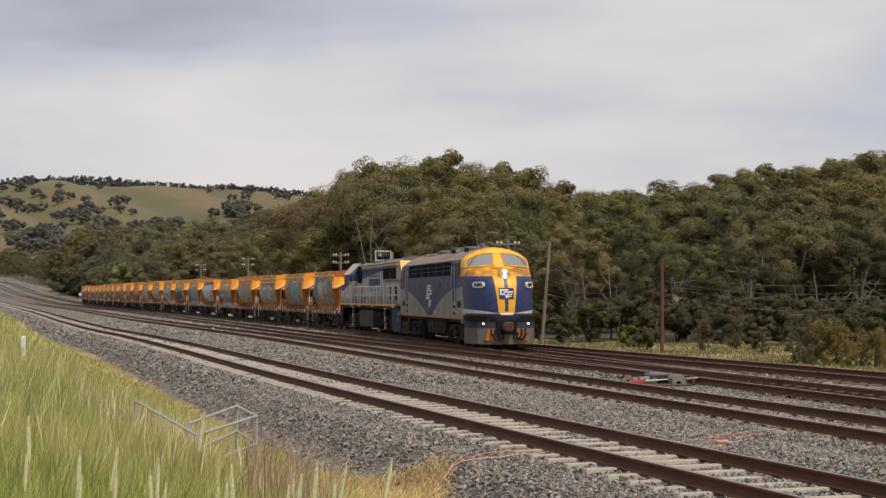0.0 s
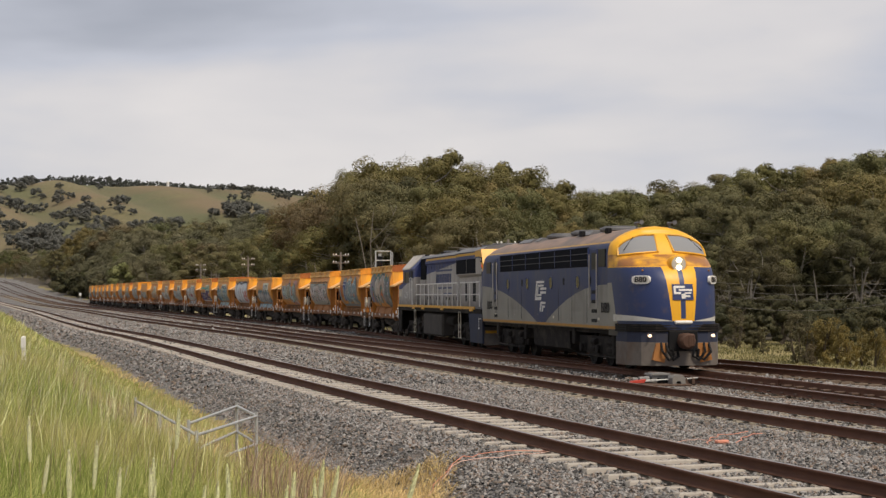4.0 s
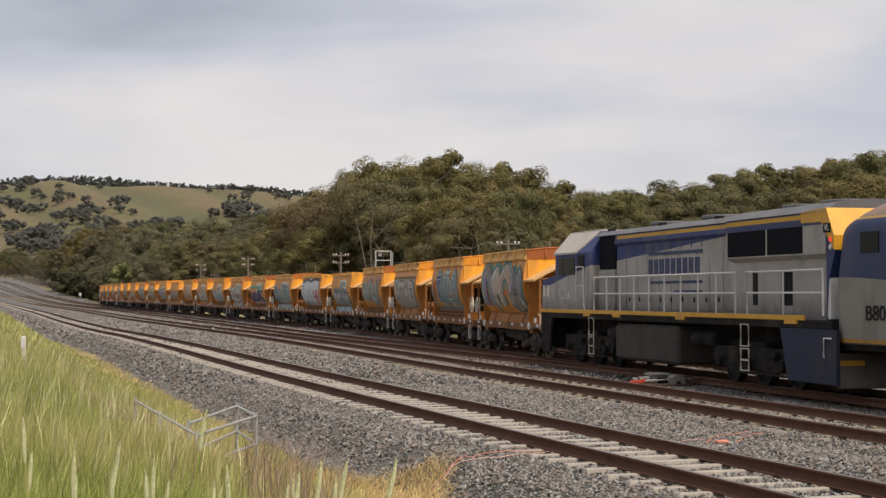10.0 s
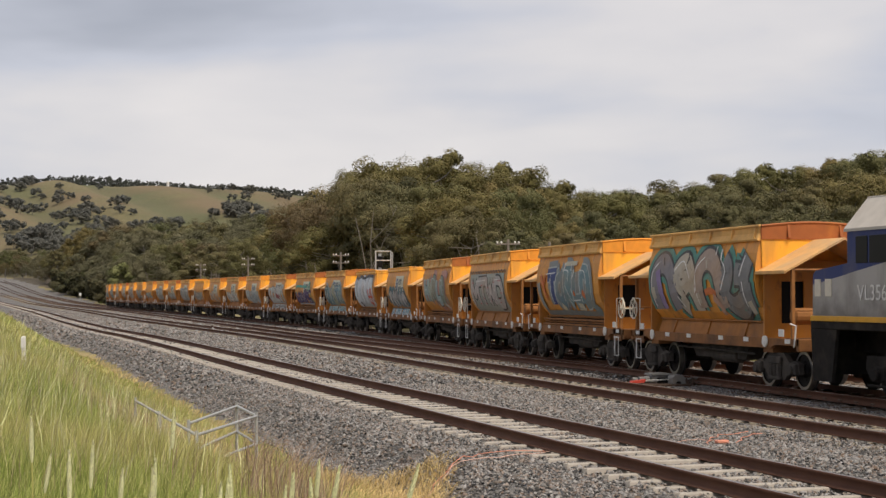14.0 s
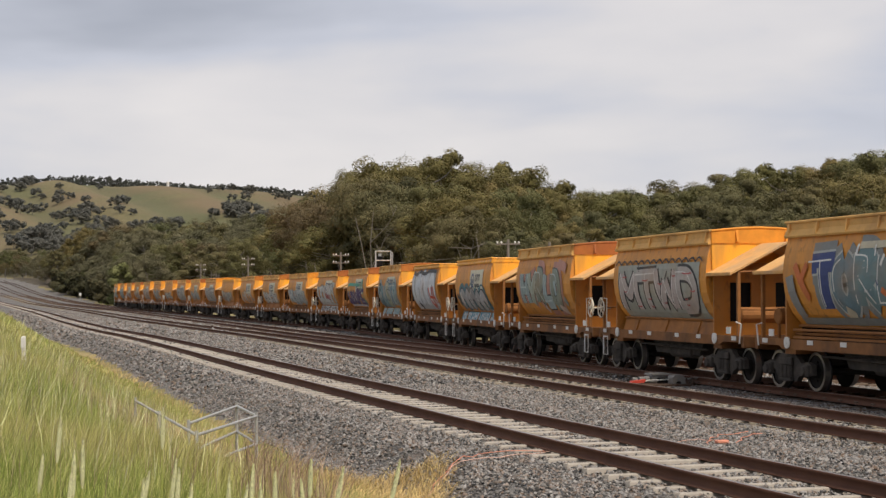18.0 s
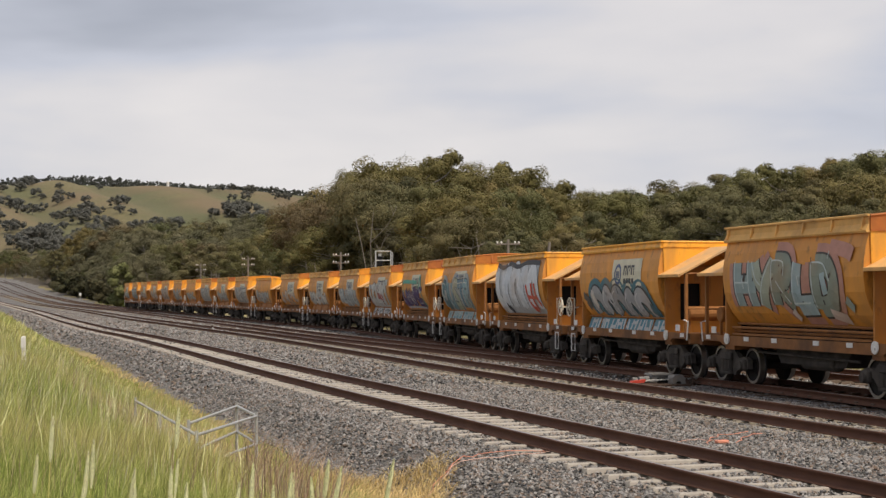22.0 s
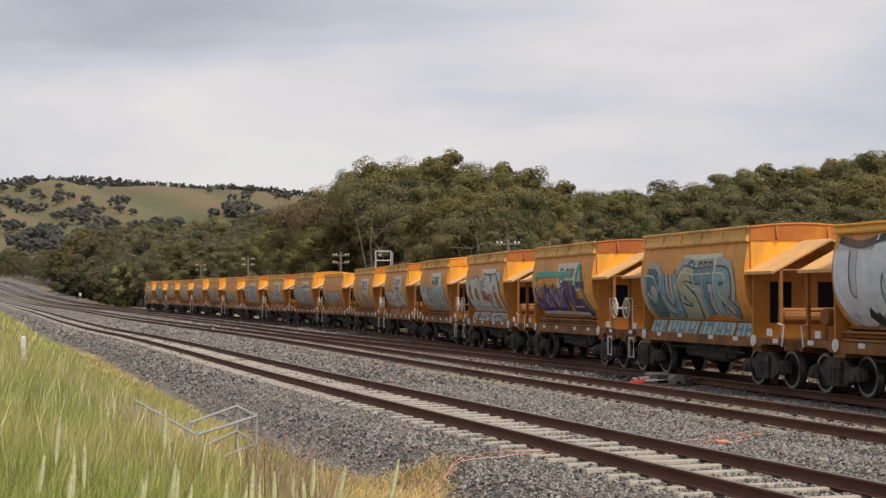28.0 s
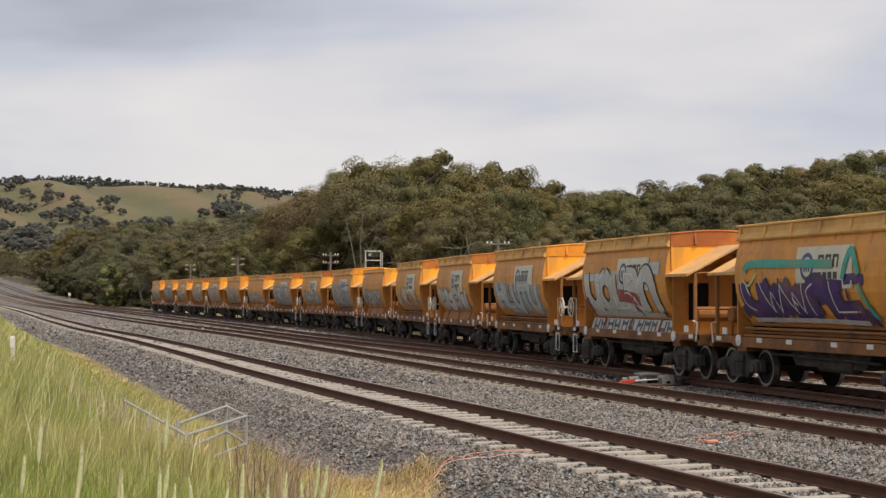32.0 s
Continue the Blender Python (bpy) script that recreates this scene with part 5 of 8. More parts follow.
def loco_bogie(parent, x, spread):
    """A six-wheeled bogie with a deep side frame, brake gear and axle boxes."""
    bm = bmesh.new()
    for side in (-1, 1):
        y = side * 1.12
        prism(bm, [(x - spread - 0.55, 0.62), (x - spread - 0.5, 0.88), (x + spread + 0.5, 0.88), (x + spread + 0.55, 0.62),
                   (x + spread + 0.35, 0.40), (x + spread - 0.45, 0.34), (x + 0.45, 0.34), (x - 0.45, 0.34), (x - spread + 0.45, 0.34), (x - spread - 0.35, 0.40)], "Y", y - 0.07, y + 0.07)
        for u in (-spread, 0.0, spread):
            box(bm, x + u - 0.2, x + u + 0.2, y - 0.12, y + 0.14, 0.36, 0.68, 0.04)
            drum(bm, x + u, y + side * 0.17, 0.51, 0.13, 0.09, "Y", 12, 0.02)
        for u in (-0.5, 0.5):
            box(bm, x + u * spread - 0.24, x + u * spread + 0.24, y - 0.10, y + 0.12, 0.42, 0.56, 0.03)
            for q in (-0.14, 0.0, 0.14):
                drum(bm, x + u * spread + q, y, 0.70, 0.07, 0.26, "Z", 8)
            drum(bm, x + u * spread + 0.42, y + side * 0.12, 0.72, 0.10, 0.34, "X", 10, 0.02)
        tube(bm, [(x - spread - 0.3, y + side * 0.16, 0.30), (x + spread + 0.3, y + side * 0.16, 0.30)], 0.03, 6)
    box(bm, x - 0.5, x + 0.5, -1.1, 1.1, 0.7, 1.0, 0.04)
    bogie = part("bogie", tidy(bm), LOCOGRIME, parent, "grimy six-wheeled locomotive bogie")
    for u in (-spread, 0.0, spread):
        w = piece("wheelset", LOCO_WHEEL, bogie, "", pose(x + u, 0, 0.51))
        SPINS.append((w, 0.51))
    return bogie


# ---------------------------------------------------------------- hopper wagons
BARREL = ((1.43, 0.98), (1.52, 1.06), (1.68, 1.20), (1.90, 1.32), (2.15, 1.405), (2.45, 1.44), (2.75, 1.43), (3.05, 1.385), (3.36, 1.30))


def barrel(z):
    return float(np.interp(z, [a for a, _ in BARREL], [b for _, b in BARREL]))


def side_boards(bm, tall):
    """The top boards along both sides of the hopper: a dusty lower lip, the board, its lip and ribs."""
    top = 3.66 if tall else 3.50
    for side in (-1, 1):
        box(bm, -3.36, 3.36, side * 1.31 - 0.02, side * 1.31 + 0.02, 3.36, top, 0.0)
        box(bm, -3.40, 3.40, side * 1.33 - 0.045, side * 1.33 + 0.045, top - 0.02, top + 0.035, 0.012)
        if tall:
            prism(bm, [(side * 1.30, 3.33), (side * 1.38, 3.33), (side * 1.40, 3.37), (side * 1.34, 3.50), (side * 1.30, 3.50)], "X", -3.38, 3.38)
            for k in range(6):
                u = -3.2 + k * 1.28
                prism(bm, [(side * 1.33, 3.36), (side * 1.42, 3.40), (side * 1.37, 3.64), (side * 1.33, 3.64)], "X", u - 0.03, u + 0.03)
        else:
            prism(bm, [(side * 1.30, 3.33), (side * 1.37, 3.33), (side * 1.38, 3.37), (side * 1.34, 3.46), (side * 1.30, 3.46)], "X", -3.38, 3.38)
    return bm


def end_board(end, tall):
    """The top board across one end, bowed up in the middle on the tall wagons."""
    bm = bmesh.new()
    top = 3.66 if tall else 3.50
    arch = [(-1.31 + 2.62 * k / 8, top + (0.09 * math.sin(math.pi * k / 8) if tall else 0.0)) for k in range(9)]
    prism(bm, [(-1.31, 3.36)] + arch + [(1.31, 3.36)], "X", end * 3.40 - 0.02, end * 3.40 + 0.02)
    tube(bm, [(end * 3.41, y, z) for y, z in arch], 0.035, 6)
    if tall:
        for y in (-0.65, 0.65):
            prism(bm, [(end * 3.40, 3.36), (end * 3.50, 3.40), (end * 3.43, 3.70), (end * 3.40, 3.70)], "Y", y - 0.03, y + 0.03)
    return tidy(bm)


def hand_wheel(parent, x, y, z, r=0.27):
    bm = bmesh.new()
    ring = [(x + r * math.cos(k * math.tau / 18), y, z + r * math.sin(k * math.tau / 18)) for k in range(18)]
    tube(bm, ring, 0.022, 6, True)
    wheel = part("hand_wheel", tidy(bm), CREAM, parent, "cream spoked hand brake wheel")
    for k in range(6):
        a = k * math.tau / 6 + 0.2
        bm = bmesh.new()
        tube(bm, [(x + 0.04 * math.cos(a), y, z + 0.04 * math.sin(a)), (x + r * math.cos(a), y, z + r * math.sin(a))], 0.014, 5)
        part("spoke", bm, CREAM, wheel)
    bm = bmesh.new()
    tube(bm, [(x, y - 0.05, z), (x, y - 0.04, z), (x, y + 0.05, z), (x, y + 0.06, z), (x, y + 0.3, z)], [0.03, 0.05, 0.05, 0.02, 0.02], 8)
    part("hub", tidy(bm), CREAM, wheel)
    return wheel


def hopper_wagon(skirted, tall):
    """A barrel-sided quarry hopper with gabled end hoods. The brake end is the rear one on skirted wagons, the front one on others."""
    w = thing("hopper_wagon", "weathered orange barrel-sided ballast hopper wagon on black bogies", "wagon", "hopper wagons of the train")
    brake = -1 if skirted else 1
    bm = bmesh.new()
    outline = [(y, z) for z, y in BARREL] + [(-y, z) for z, y in reversed(BARREL)]
    prism(bm, outline, "X", -3.35, 3.35)
    hopper = part("hopper", tidy(bm), BARRELPAINT, w, "dull brown-orange curved hopper side")
    part("top_board", tidy(side_boards(bmesh.new(), tall)), BOARDTAN if tall else ORANGE, hopper)
    for end in (-1, 1):
        part("end_board", end_board(end, tall), ENDBOARD if tall else ORANGE, hopper, "rust-red end board" if tall else "")
        bm = bmesh.new()
        prism(bm, [(-1.28, 2.62), (-1.30, 3.36), (1.30, 3.36), (1.28, 2.62)], "X", end * 3.375 - 0.02, end * 3.375 + 0.02)
        part("end_sheet", tidy(bm), ORANGE, hopper, "bright orange end sheet")
    for end in (-1, 1):
        bm = bmesh.new()
        for side in (-1, 1):
            a, b = end * 3.35, end * 4.86
            top = [(a, side * 1.43, 2.62), (b, side * 1.43, 2.62), (b, 0.0, 3.36), (a, 0.0, 3.36)]
            up = [bm.verts.new(p) for p in top]
            lo = [bm.verts.new((p[0], p[1], p[2] - 0.05)) for p in top]
            bm.faces.new(up), bm.faces.new(lo[::-1])
            for i in range(4):
                bm.faces.new((up[i], up[(i + 1) % 4], lo[(i + 1) % 4], lo[i]))
            box(bm, min(a, b), max(a, b), side * 1.43 - 0.025, side * 1.43 + 0.025, 2.555, 2.635, 0.008)
        part("end_hood", tidy(bm), DUSTY, w, "dust-covered sloping end hood")
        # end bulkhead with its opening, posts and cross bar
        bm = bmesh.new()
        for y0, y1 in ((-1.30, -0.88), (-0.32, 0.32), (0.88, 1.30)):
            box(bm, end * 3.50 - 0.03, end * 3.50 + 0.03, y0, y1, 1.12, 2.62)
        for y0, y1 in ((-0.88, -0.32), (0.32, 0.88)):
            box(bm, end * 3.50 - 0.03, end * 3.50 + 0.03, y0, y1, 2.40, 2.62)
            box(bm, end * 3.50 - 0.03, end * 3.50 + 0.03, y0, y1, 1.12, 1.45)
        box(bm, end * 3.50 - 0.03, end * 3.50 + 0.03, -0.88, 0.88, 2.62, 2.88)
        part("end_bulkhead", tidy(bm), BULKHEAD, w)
        # black sheet added behind the openings, in place of the shade inside
        bm = bmesh.new()
        prism(bm, [(end * 3.44, 2.6), (end * 3.38, 2.6), (end * 3.36, 1.2), (end * 3.42, 1.15)], "Y", -0.95, 0.95)
        part("slope_sheet", tidy(bm), BLACK, w)
        for side in (-1, 1):
            bm = bmesh.new()
            box(bm, end * 4.80 - 0.04, end * 4.80 + 0.04, side * 1.22 - 0.04, side * 1.22 + 0.04, 1.12, 2.66, 0.008)
            part("hood_post", bm, RUST, w)
        bm = bmesh.new()
        tube(bm, [(end * 4.80, -1.22, 2.64), (end * 4.80, 1.22, 2.64)], 0.035, 6)
        tube(bm, [(end * 4.80, -1.22, 1.75), (end * 4.80, 1.22, 1.75)], 0.022, 6)
        part("cross_bar", bm, RUST, w)
        for side in (-1, 1):
            bm = bmesh.new()
            box(bm, end * 4.3 - 0.12, end * 4.3 + 0.12, side * 1.26 - 0.015, side * 1.26 + 0.015, 1.17, 1.33, 0.005)
            part("end_plate", bm, WHITE, w, "white painted end plate")
    # underframe
    bm = bmesh.new()
    for side in (-1, 1):
        prism(bm, [(-5.15, 0.98), (-5.15, 1.13), (5.15, 1.13), (5.15, 0.98), (3.95, 0.98), (3.75, 0.90), (-3.75, 0.90), (-3.95, 0.98)],
              "Y", side * 1.22 - 0.04, side * 1.22 + 0.04)
    box(bm, -5.15, 5.15, -0.22, 0.22, 0.78, 1.1)
    for end in (-1, 1):
        box(bm, end * 5.1 - 0.07, end * 5.1 + 0.07, -1.26, 1.26, 0.86, 1.13, 0.012)
        box(bm, end * 4.30 - 0.80, end * 4.30 + 0.80, -1.2, 1.2, 1.08, 1.12)
        box(bm, end * 3.5 - 0.25, end * 3.5 + 0.25, -1.2, 1.2, 0.80, 1.08)
    under = part("underframe", tidy(bm), SILL, w)
    for side in (-1, 1):
        for u in (-4.62, -2.45, -1.0, 1.0, 2.45, 4.62):
            bm = bmesh.new()
            box(bm, u - 0.13, u + 0.13, side * 1.268 - 0.006, side * 1.268 + 0.006, 1.02, 1.12)
            part("reflector_plate", bm, WHITE, under, "small white reflector plate")
        for u in (-3.5, 3.5):
            bm = bmesh.new()
            drum(bm, u, side * 1.285, 1.05, 0.135, 0.035, "Y", 16, 0.008)
            box(bm, u - 0.10, u + 0.10, side * 1.28 - 0.015, side * 1.28 + 0.015, 1.05, 1.16)
            drum(bm, u + 0.01, side * 1.31, 1.03, 0.035, 0.03, "Y", 8)
            part("jacking_pad", tidy(bm), WHITE, under, "white round jacking pad")
    for side in (-1, 1):
        bm = bmesh.new()
        if skirted:
            prism(bm, [(side * 1.02, 1.46), (side * 1.06, 1.46), (side * 1.20, 1.05), (side * 1.16, 1.05)], "X", -3.30, 3.45)
            for u in (-2.2, 0.0, 2.2):
                prism(bm, [(side * 1.06, 1.45), (side * 1.10, 1.45), (side * 1.235, 1.06), (side * 1.20, 1.06)], "X", u - 0.02, u + 0.02)
            tube(bm, [(-3.3, side * 1.10, 1.48), (3.4, side * 1.10, 1.48)], 0.025, 6)
            part("door_skirt", tidy(bm), SKIRT, w)
        else:
            for z, o in ((1.42, 1.02), (1.33, 1.16), (1.25, 1.10)):
                tube(bm, [(-3.4, side * o, z), (3.4, side * o, z)], 0.035, 6)
            box(bm, -3.3, 3.3, side * 1.13 - 0.10, side * 1.13 + 0.10, 1.15, 1.20)
            part("door_shaft", tidy(bm), RUST, w, "rusty door operating shafts under the hopper")
    bm = bmesh.new()
    prism(bm, [(-2.3, 1.45), (2.3, 1.45), (1.5, 0.55), (-1.5, 0.55)], "Y", -0.85, 0.85)
    part("discharge_chute", tidy(bm), GRIME, w)
    bm = bmesh.new()
    drum(bm, 0.3, -0.75, 0.62, 0.17, 1.5, "X", 14, 0.03)
    tube(bm, [(-2.4, -1.0, 0.78), (2.4, -1.0, 0.72)], 0.03, 6)
    part("brake_reservoir", tidy(bm), GRIME, w)
    wagon_bogie(w, -3.78), wagon_bogie(w, 3.78)
    for end in (-1, 1):
        bm = bmesh.new()
        box(bm, end * 5.28 - 0.16, end * 5.28 + 0.16, -0.10, 0.10, 0.80, 1.0, 0.03)
        drum(bm, end * 5.38, 0.0, 0.9, 0.13, 0.3, "Z", 10, 0.02)
        tube(bm, [(end * 5.15, -0.4, 0.86), (end * 5.3, -0.35, 0.5), (end * 5.42, -0.2, 0.52)], 0.03, 6)
        part("coupler", tidy(bm), GRIME, w)
    # brake end
    for side in (-1, 1):
        hand_wheel(w, brake * 4.98, side * 1.26, 1.72)
        bm = bmesh.new()
        x = brake * 4.55
        tube(bm, [(x - 0.17, side * 1.27, 0.92), (x - 0.17, side * 1.27, 0.38), (x + 0.17, side * 1.27, 0.38), (x + 0.17, side * 1.27, 0.92)], 0.022, 6)
        tube(bm, [(x - 0.17, side * 1.27, 0.90), (x + 0.17, side * 1.27, 0.90)], 0.022, 6)
        part("step_stirrup", bm, WHITE, w, "white steel step stirrup")
        bm = bmesh.new()
        box(bm, x - 0.34, x + 0.34, side * 1.24 - 0.02, side * 1.24 + 0.02, 0.80, 1.16, 0.01)
        part("step_plate", bm, SILL, w)
        bm = bmesh.new()
        tube(bm, [(brake * 4.5, side * 1.25, 1.13), (brake * 4.5, side * 1.25, 2.0), (brake * 5.05, side * 1.25, 2.02), (brake * 5.05, side * 1.25, 1.6)], 0.018, 6)
        part("grab_rail", bm, CREAM, w)
        # the other end
        bm = bmesh.new()
        x = -brake * 5.05
        tube(bm, [(x - brake * -0.10, side * 1.27, 0.95), (x, side * 1.27, 1.42), (x + brake * 0.28, side * 1.27, 1.46)], 0.02, 6)
        part("grab_rail", bm, WHITE, w)
    bm = bmesh.new()
    drum(bm, -brake * 4.45, 0.0, 1.62, 0.19, 2.1, "Y", 14, 0.03)
    tube(bm, [(-brake * 4.45, -1.0, 1.12), (-brake * 4.45, -1.0, 1.6)], 0.04, 6)
    tube(bm, [(-brake * 4.45, 1.0, 1.12), (-brake * 4.45, 1.0, 1.6)], 0.04, 6)
    part("air_cylinder", tidy(bm), RUST, w, "rust-brown air cylinder on the end platform")
    return w


# ---------------------------------------------------------------- paint on the wagon sides
def on_side(u, z, lift):
    return (u, -(barrel(z) + lift), z)


def sweep(bm, points, width, lift, index=0, lean=0.0):
    """A painted stroke laid on the curved side; points in metres along and up."""
    pts = [Vector((p[0] + lean * (p[1] - 2.1), p[1])) for p in points]
    fine = []
    for i in range(len(pts) - 1):
        p0, p1, p2, p3 = pts[max(i - 1, 0)], pts[i], pts[i + 1], pts[min(i + 2, len(pts) - 1)]
        for k in range(6):
            t = k / 6
            fine.append(0.5 * (2 * p1 + (p2 - p0) * t + (2 * p0 - 5 * p1 + 4 * p2 - p3) * t * t + (3 * p1 - p0 - 3 * p2 + p3) * t ** 3))
    fine.append(pts[-1])
    last = None
    for i, p in enumerate(fine):
        d = fine[min(i + 1, len(fine) - 1)] - fine[max(i - 1, 0)]
        d = d.normalized() if d.length > 1e-6 else Vector((1, 0))
        n = Vector((-d.y, d.x)) * width / 2
        a, b = p + n, p - n
        row = []
        for q in (a, p, b):
            z = min(max(q.y, 1.46), 3.32)
            row.append(bm.verts.new(on_side(min(max(q.x, -3.3), 3.3), z, lift)))
        if last:
            for j in (0, 1):
                f = bm.faces.new((last[j], last[j + 1], row[j + 1], row[j]))
                f.material_index = index
        last = row
    return bm


def patch(bm, u0, u1, z0, z1, lift, index=0, wave=0.0):
    """A painted field on the curved side, with a scalloped upper edge if wave is given."""
    nu, nz = 48, 10
    grid = []
    for i in range(nu + 1):
        u = u0 + (u1 - u0) * i / nu
        top = z1 + wave * abs(math.sin(i * math.pi / 4))
        grid.append([bm.verts.new(on_side(u, z0 + (top - z0) * j / nz, lift)) for j in range(nz + 1)])
    for i in range(nu):
        for j in range(nz):
            f = bm.faces.new((grid[i][j], grid[i + 1][j], grid[i + 1][j + 1], grid[i][j + 1]))
            f.material_index = index
    return bm


SHAPES = {
    # strokes inside a unit cell: along, up
    "emm": [[(0.08, 0.0), (0.12, 1.0)], [(0.14, 0.95), (0.5, 0.42), (0.84, 0.95)], [(0.86, 1.0), (0.92, 0.0)]],
    "tee": [[(0.0, 0.92), (1.0, 0.95)], [(0.52, 0.95), (0.48, 0.0)]],
    "double": [[(0.04, 1.0), (0.22, 0.02)], [(0.22, 0.04), (0.48, 0.72)], [(0.52, 0.72), (0.76, 0.04)], [(0.78, 0.02), (0.96, 1.0)]],
    "dee": [[(0.14, 0.0), (0.14, 1.0)], [(0.14, 0.95), (0.62, 0.90), (0.86, 0.55), (0.66, 0.12), (0.14, 0.05)]],
    "wye": [[(0.06, 1.0), (0.28, 0.62), (0.5, 0.46)], [(0.94, 1.0), (0.6, 0.5), (0.42, 0.0)]],
    "arr": [[(0.14, 0.0), (0.14, 1.0)], [(0.14, 0.95), (0.66, 0.90), (0.70, 0.60), (0.18, 0.48)], [(0.36, 0.48), (0.88, 0.0)]],
    "ell": [[(0.2, 1.0), (0.16, 0.06)], [(0.14, 0.08), (0.9, 0.10)]],
    "aitch": [[(0.14, 1.0), (0.12, 0.0)], [(0.86, 1.0), (0.84, 0.0)], [(0.14, 0.5), (0.86, 0.5)]],
    "you": [[(0.12, 1.0), (0.14, 0.3), (0.45, 0.03), (0.78, 0.25), (0.86, 1.0)]],
    "oval": [[(0.5, 0.96), (0.18, 0.75), (0.14, 0.3), (0.48, 0.03), (0.84, 0.28), (0.82, 0.74), (0.5, 0.96)]],
    "arch": [[(0.10, 0.0), (0.14, 0.7), (0.46, 0.98), (0.80, 0.72), (0.88, 0.0)]],
    "tall_arch": [[(0.22, 0.0), (0.2, 0.55), (0.5, 1.0), (0.8, 0.55), (0.78, 0.0)]],
    "nine": [[(0.80, 0.62), (0.52, 0.98), (0.16, 0.78), (0.30, 0.50), (0.66, 0.60), (0.84, 0.30), (0.86, 0.0)], [(0.22, 0.25), (0.40, 0.02)]],
    "horned": [[(0.10, 0.95), (0.30, 0.72), (0.14, 0.35), (0.42, 0.04), (0.82, 0.22), (0.80, 0.62), (0.50, 0.70)], [(0.80, 0.60), (0.95, 1.0)], [(0.88, 0.5), (0.94, 0.02)]],
    "ess": [[(0.9, 0.92), (0.4, 0.98), (0.16, 0.72), (0.5, 0.5), (0.84, 0.28), (0.6, 0.02), (0.1, 0.08)]],
    "fang": [[(0.05, 1.0), (0.24, 0.35), (0.36, 0.0)], [(0.34, 0.1), (0.5, 0.65), (0.64, 0.0)], [(0.64, 0.05), (0.82, 0.5), (0.94, 1.0)]],
    "slab": [[(0.5, 1.0), (0.45, 0.5), (0.5, 0.0)]],
}


def graffiti(wagon, shapes, u0, u1, z0, z1, fills, edge, ground=None, wave=0.0, fat=0.30, lean=0.0, seed=1, halo=None, accent=None, extra=(), rim=0.075, shine=True, flecks=10, spread=0.0):
    """Spray painting: a ground field or loose overspray, letters with an outline and a coloured heart, shines and a few flecks."""
    rnd = random.Random(seed)
    accent = accent or (0.55, 0.55, 0.52)
    colours = [ground or edge, halo or edge, edge, accent] + list(fills) + [e[0] for e in extra]
    mats = [spray(c) for c in colours]
    bm = bmesh.new()
    if ground:
        patch(bm, u0 - 0.15, u1 + 0.15, max(z0 - 0.10, 1.47), min(z1 + 0.10, 3.2), 0.018, 0, wave)
    elif halo is None:
        for k in range(8):
            u, z = rnd.uniform(u0, u1), rnd.uniform(z0, z1)
            sweep(bm, [(u - 0.4, z), (u, z + rnd.uniform(-0.1, 0.1)), (u + 0.4, z)], rnd.uniform(0.2, 0.4), 0.016 + 0.0002 * k, 4 + k % len(fills), 0)
    step = (u1 - u0) / len(shapes)
    cells = []
    for i, key in enumerate(shapes):
        jig = random.Random(seed * 50 + i)
        wob, tilt, size = jig.uniform(-0.05, 0.05), jig.uniform(-0.10, 0.10), jig.uniform(0.98, 1.10) + spread
        cells.append([[(u0 + step * (i + 0.5 + (x - 0.5) * size) + tilt * (y - 0.5), z0 + (z1 - z0) * (0.10 + 0.80 * y) + wob) for x, y in line] for line in SHAPES[key]])
    for i, lines in enumerate(cells):
        letter = bmesh.new()
        for q, pts in enumerate(lines):
            if halo is not None:
                sweep(letter, pts, fat + 0.46, 0.022 + 0.0004 * i + 0.0001 * q, 1, lean)
            sweep(letter, pts, fat + 2 * rim, 0.026 + 0.0004 * i + 0.0001 * q, 2, lean)
            sweep(letter, pts, fat, 0.030 + 0.0004 * i + 0.0001 * q, 4 + i % len(fills), lean)
            if shine:
                sweep(letter, [(u - fat * 0.36, z + fat * 0.10) for u, z in pts[:3]], 0.035, 0.0346 + 0.0002 * i, 3, lean)
        part("painted_letter", letter, mats, wagon, "faded spray-painted letter")
    for k, (c, pts, w) in enumerate(extra):
        sweep(bm, pts, w, 0.0370 + 0.0003 * k, 4 + len(fills) + k, 0)
    for k in range(flecks):
        u, z = rnd.uniform(u0, u1), rnd.uniform(z0, z1)
        l, bend = rnd.uniform(0.08, 0.25), rnd.uniform(-0.08, 0.08)
        idx = (2, 3, 4 + rnd.randrange(len(fills)))[k % 3]
        sweep(bm, [(u, z), (u + bend, z + l * 0.5), (u + bend * 2, z + l)], rnd.choice((0.03, 0.05, 0.08)), 0.0400 + 0.0001 * k, idx, lean)
    tagged(part("overspray", bm, mats, wagon), "loose spray paint round the lettering", kind="stuff")


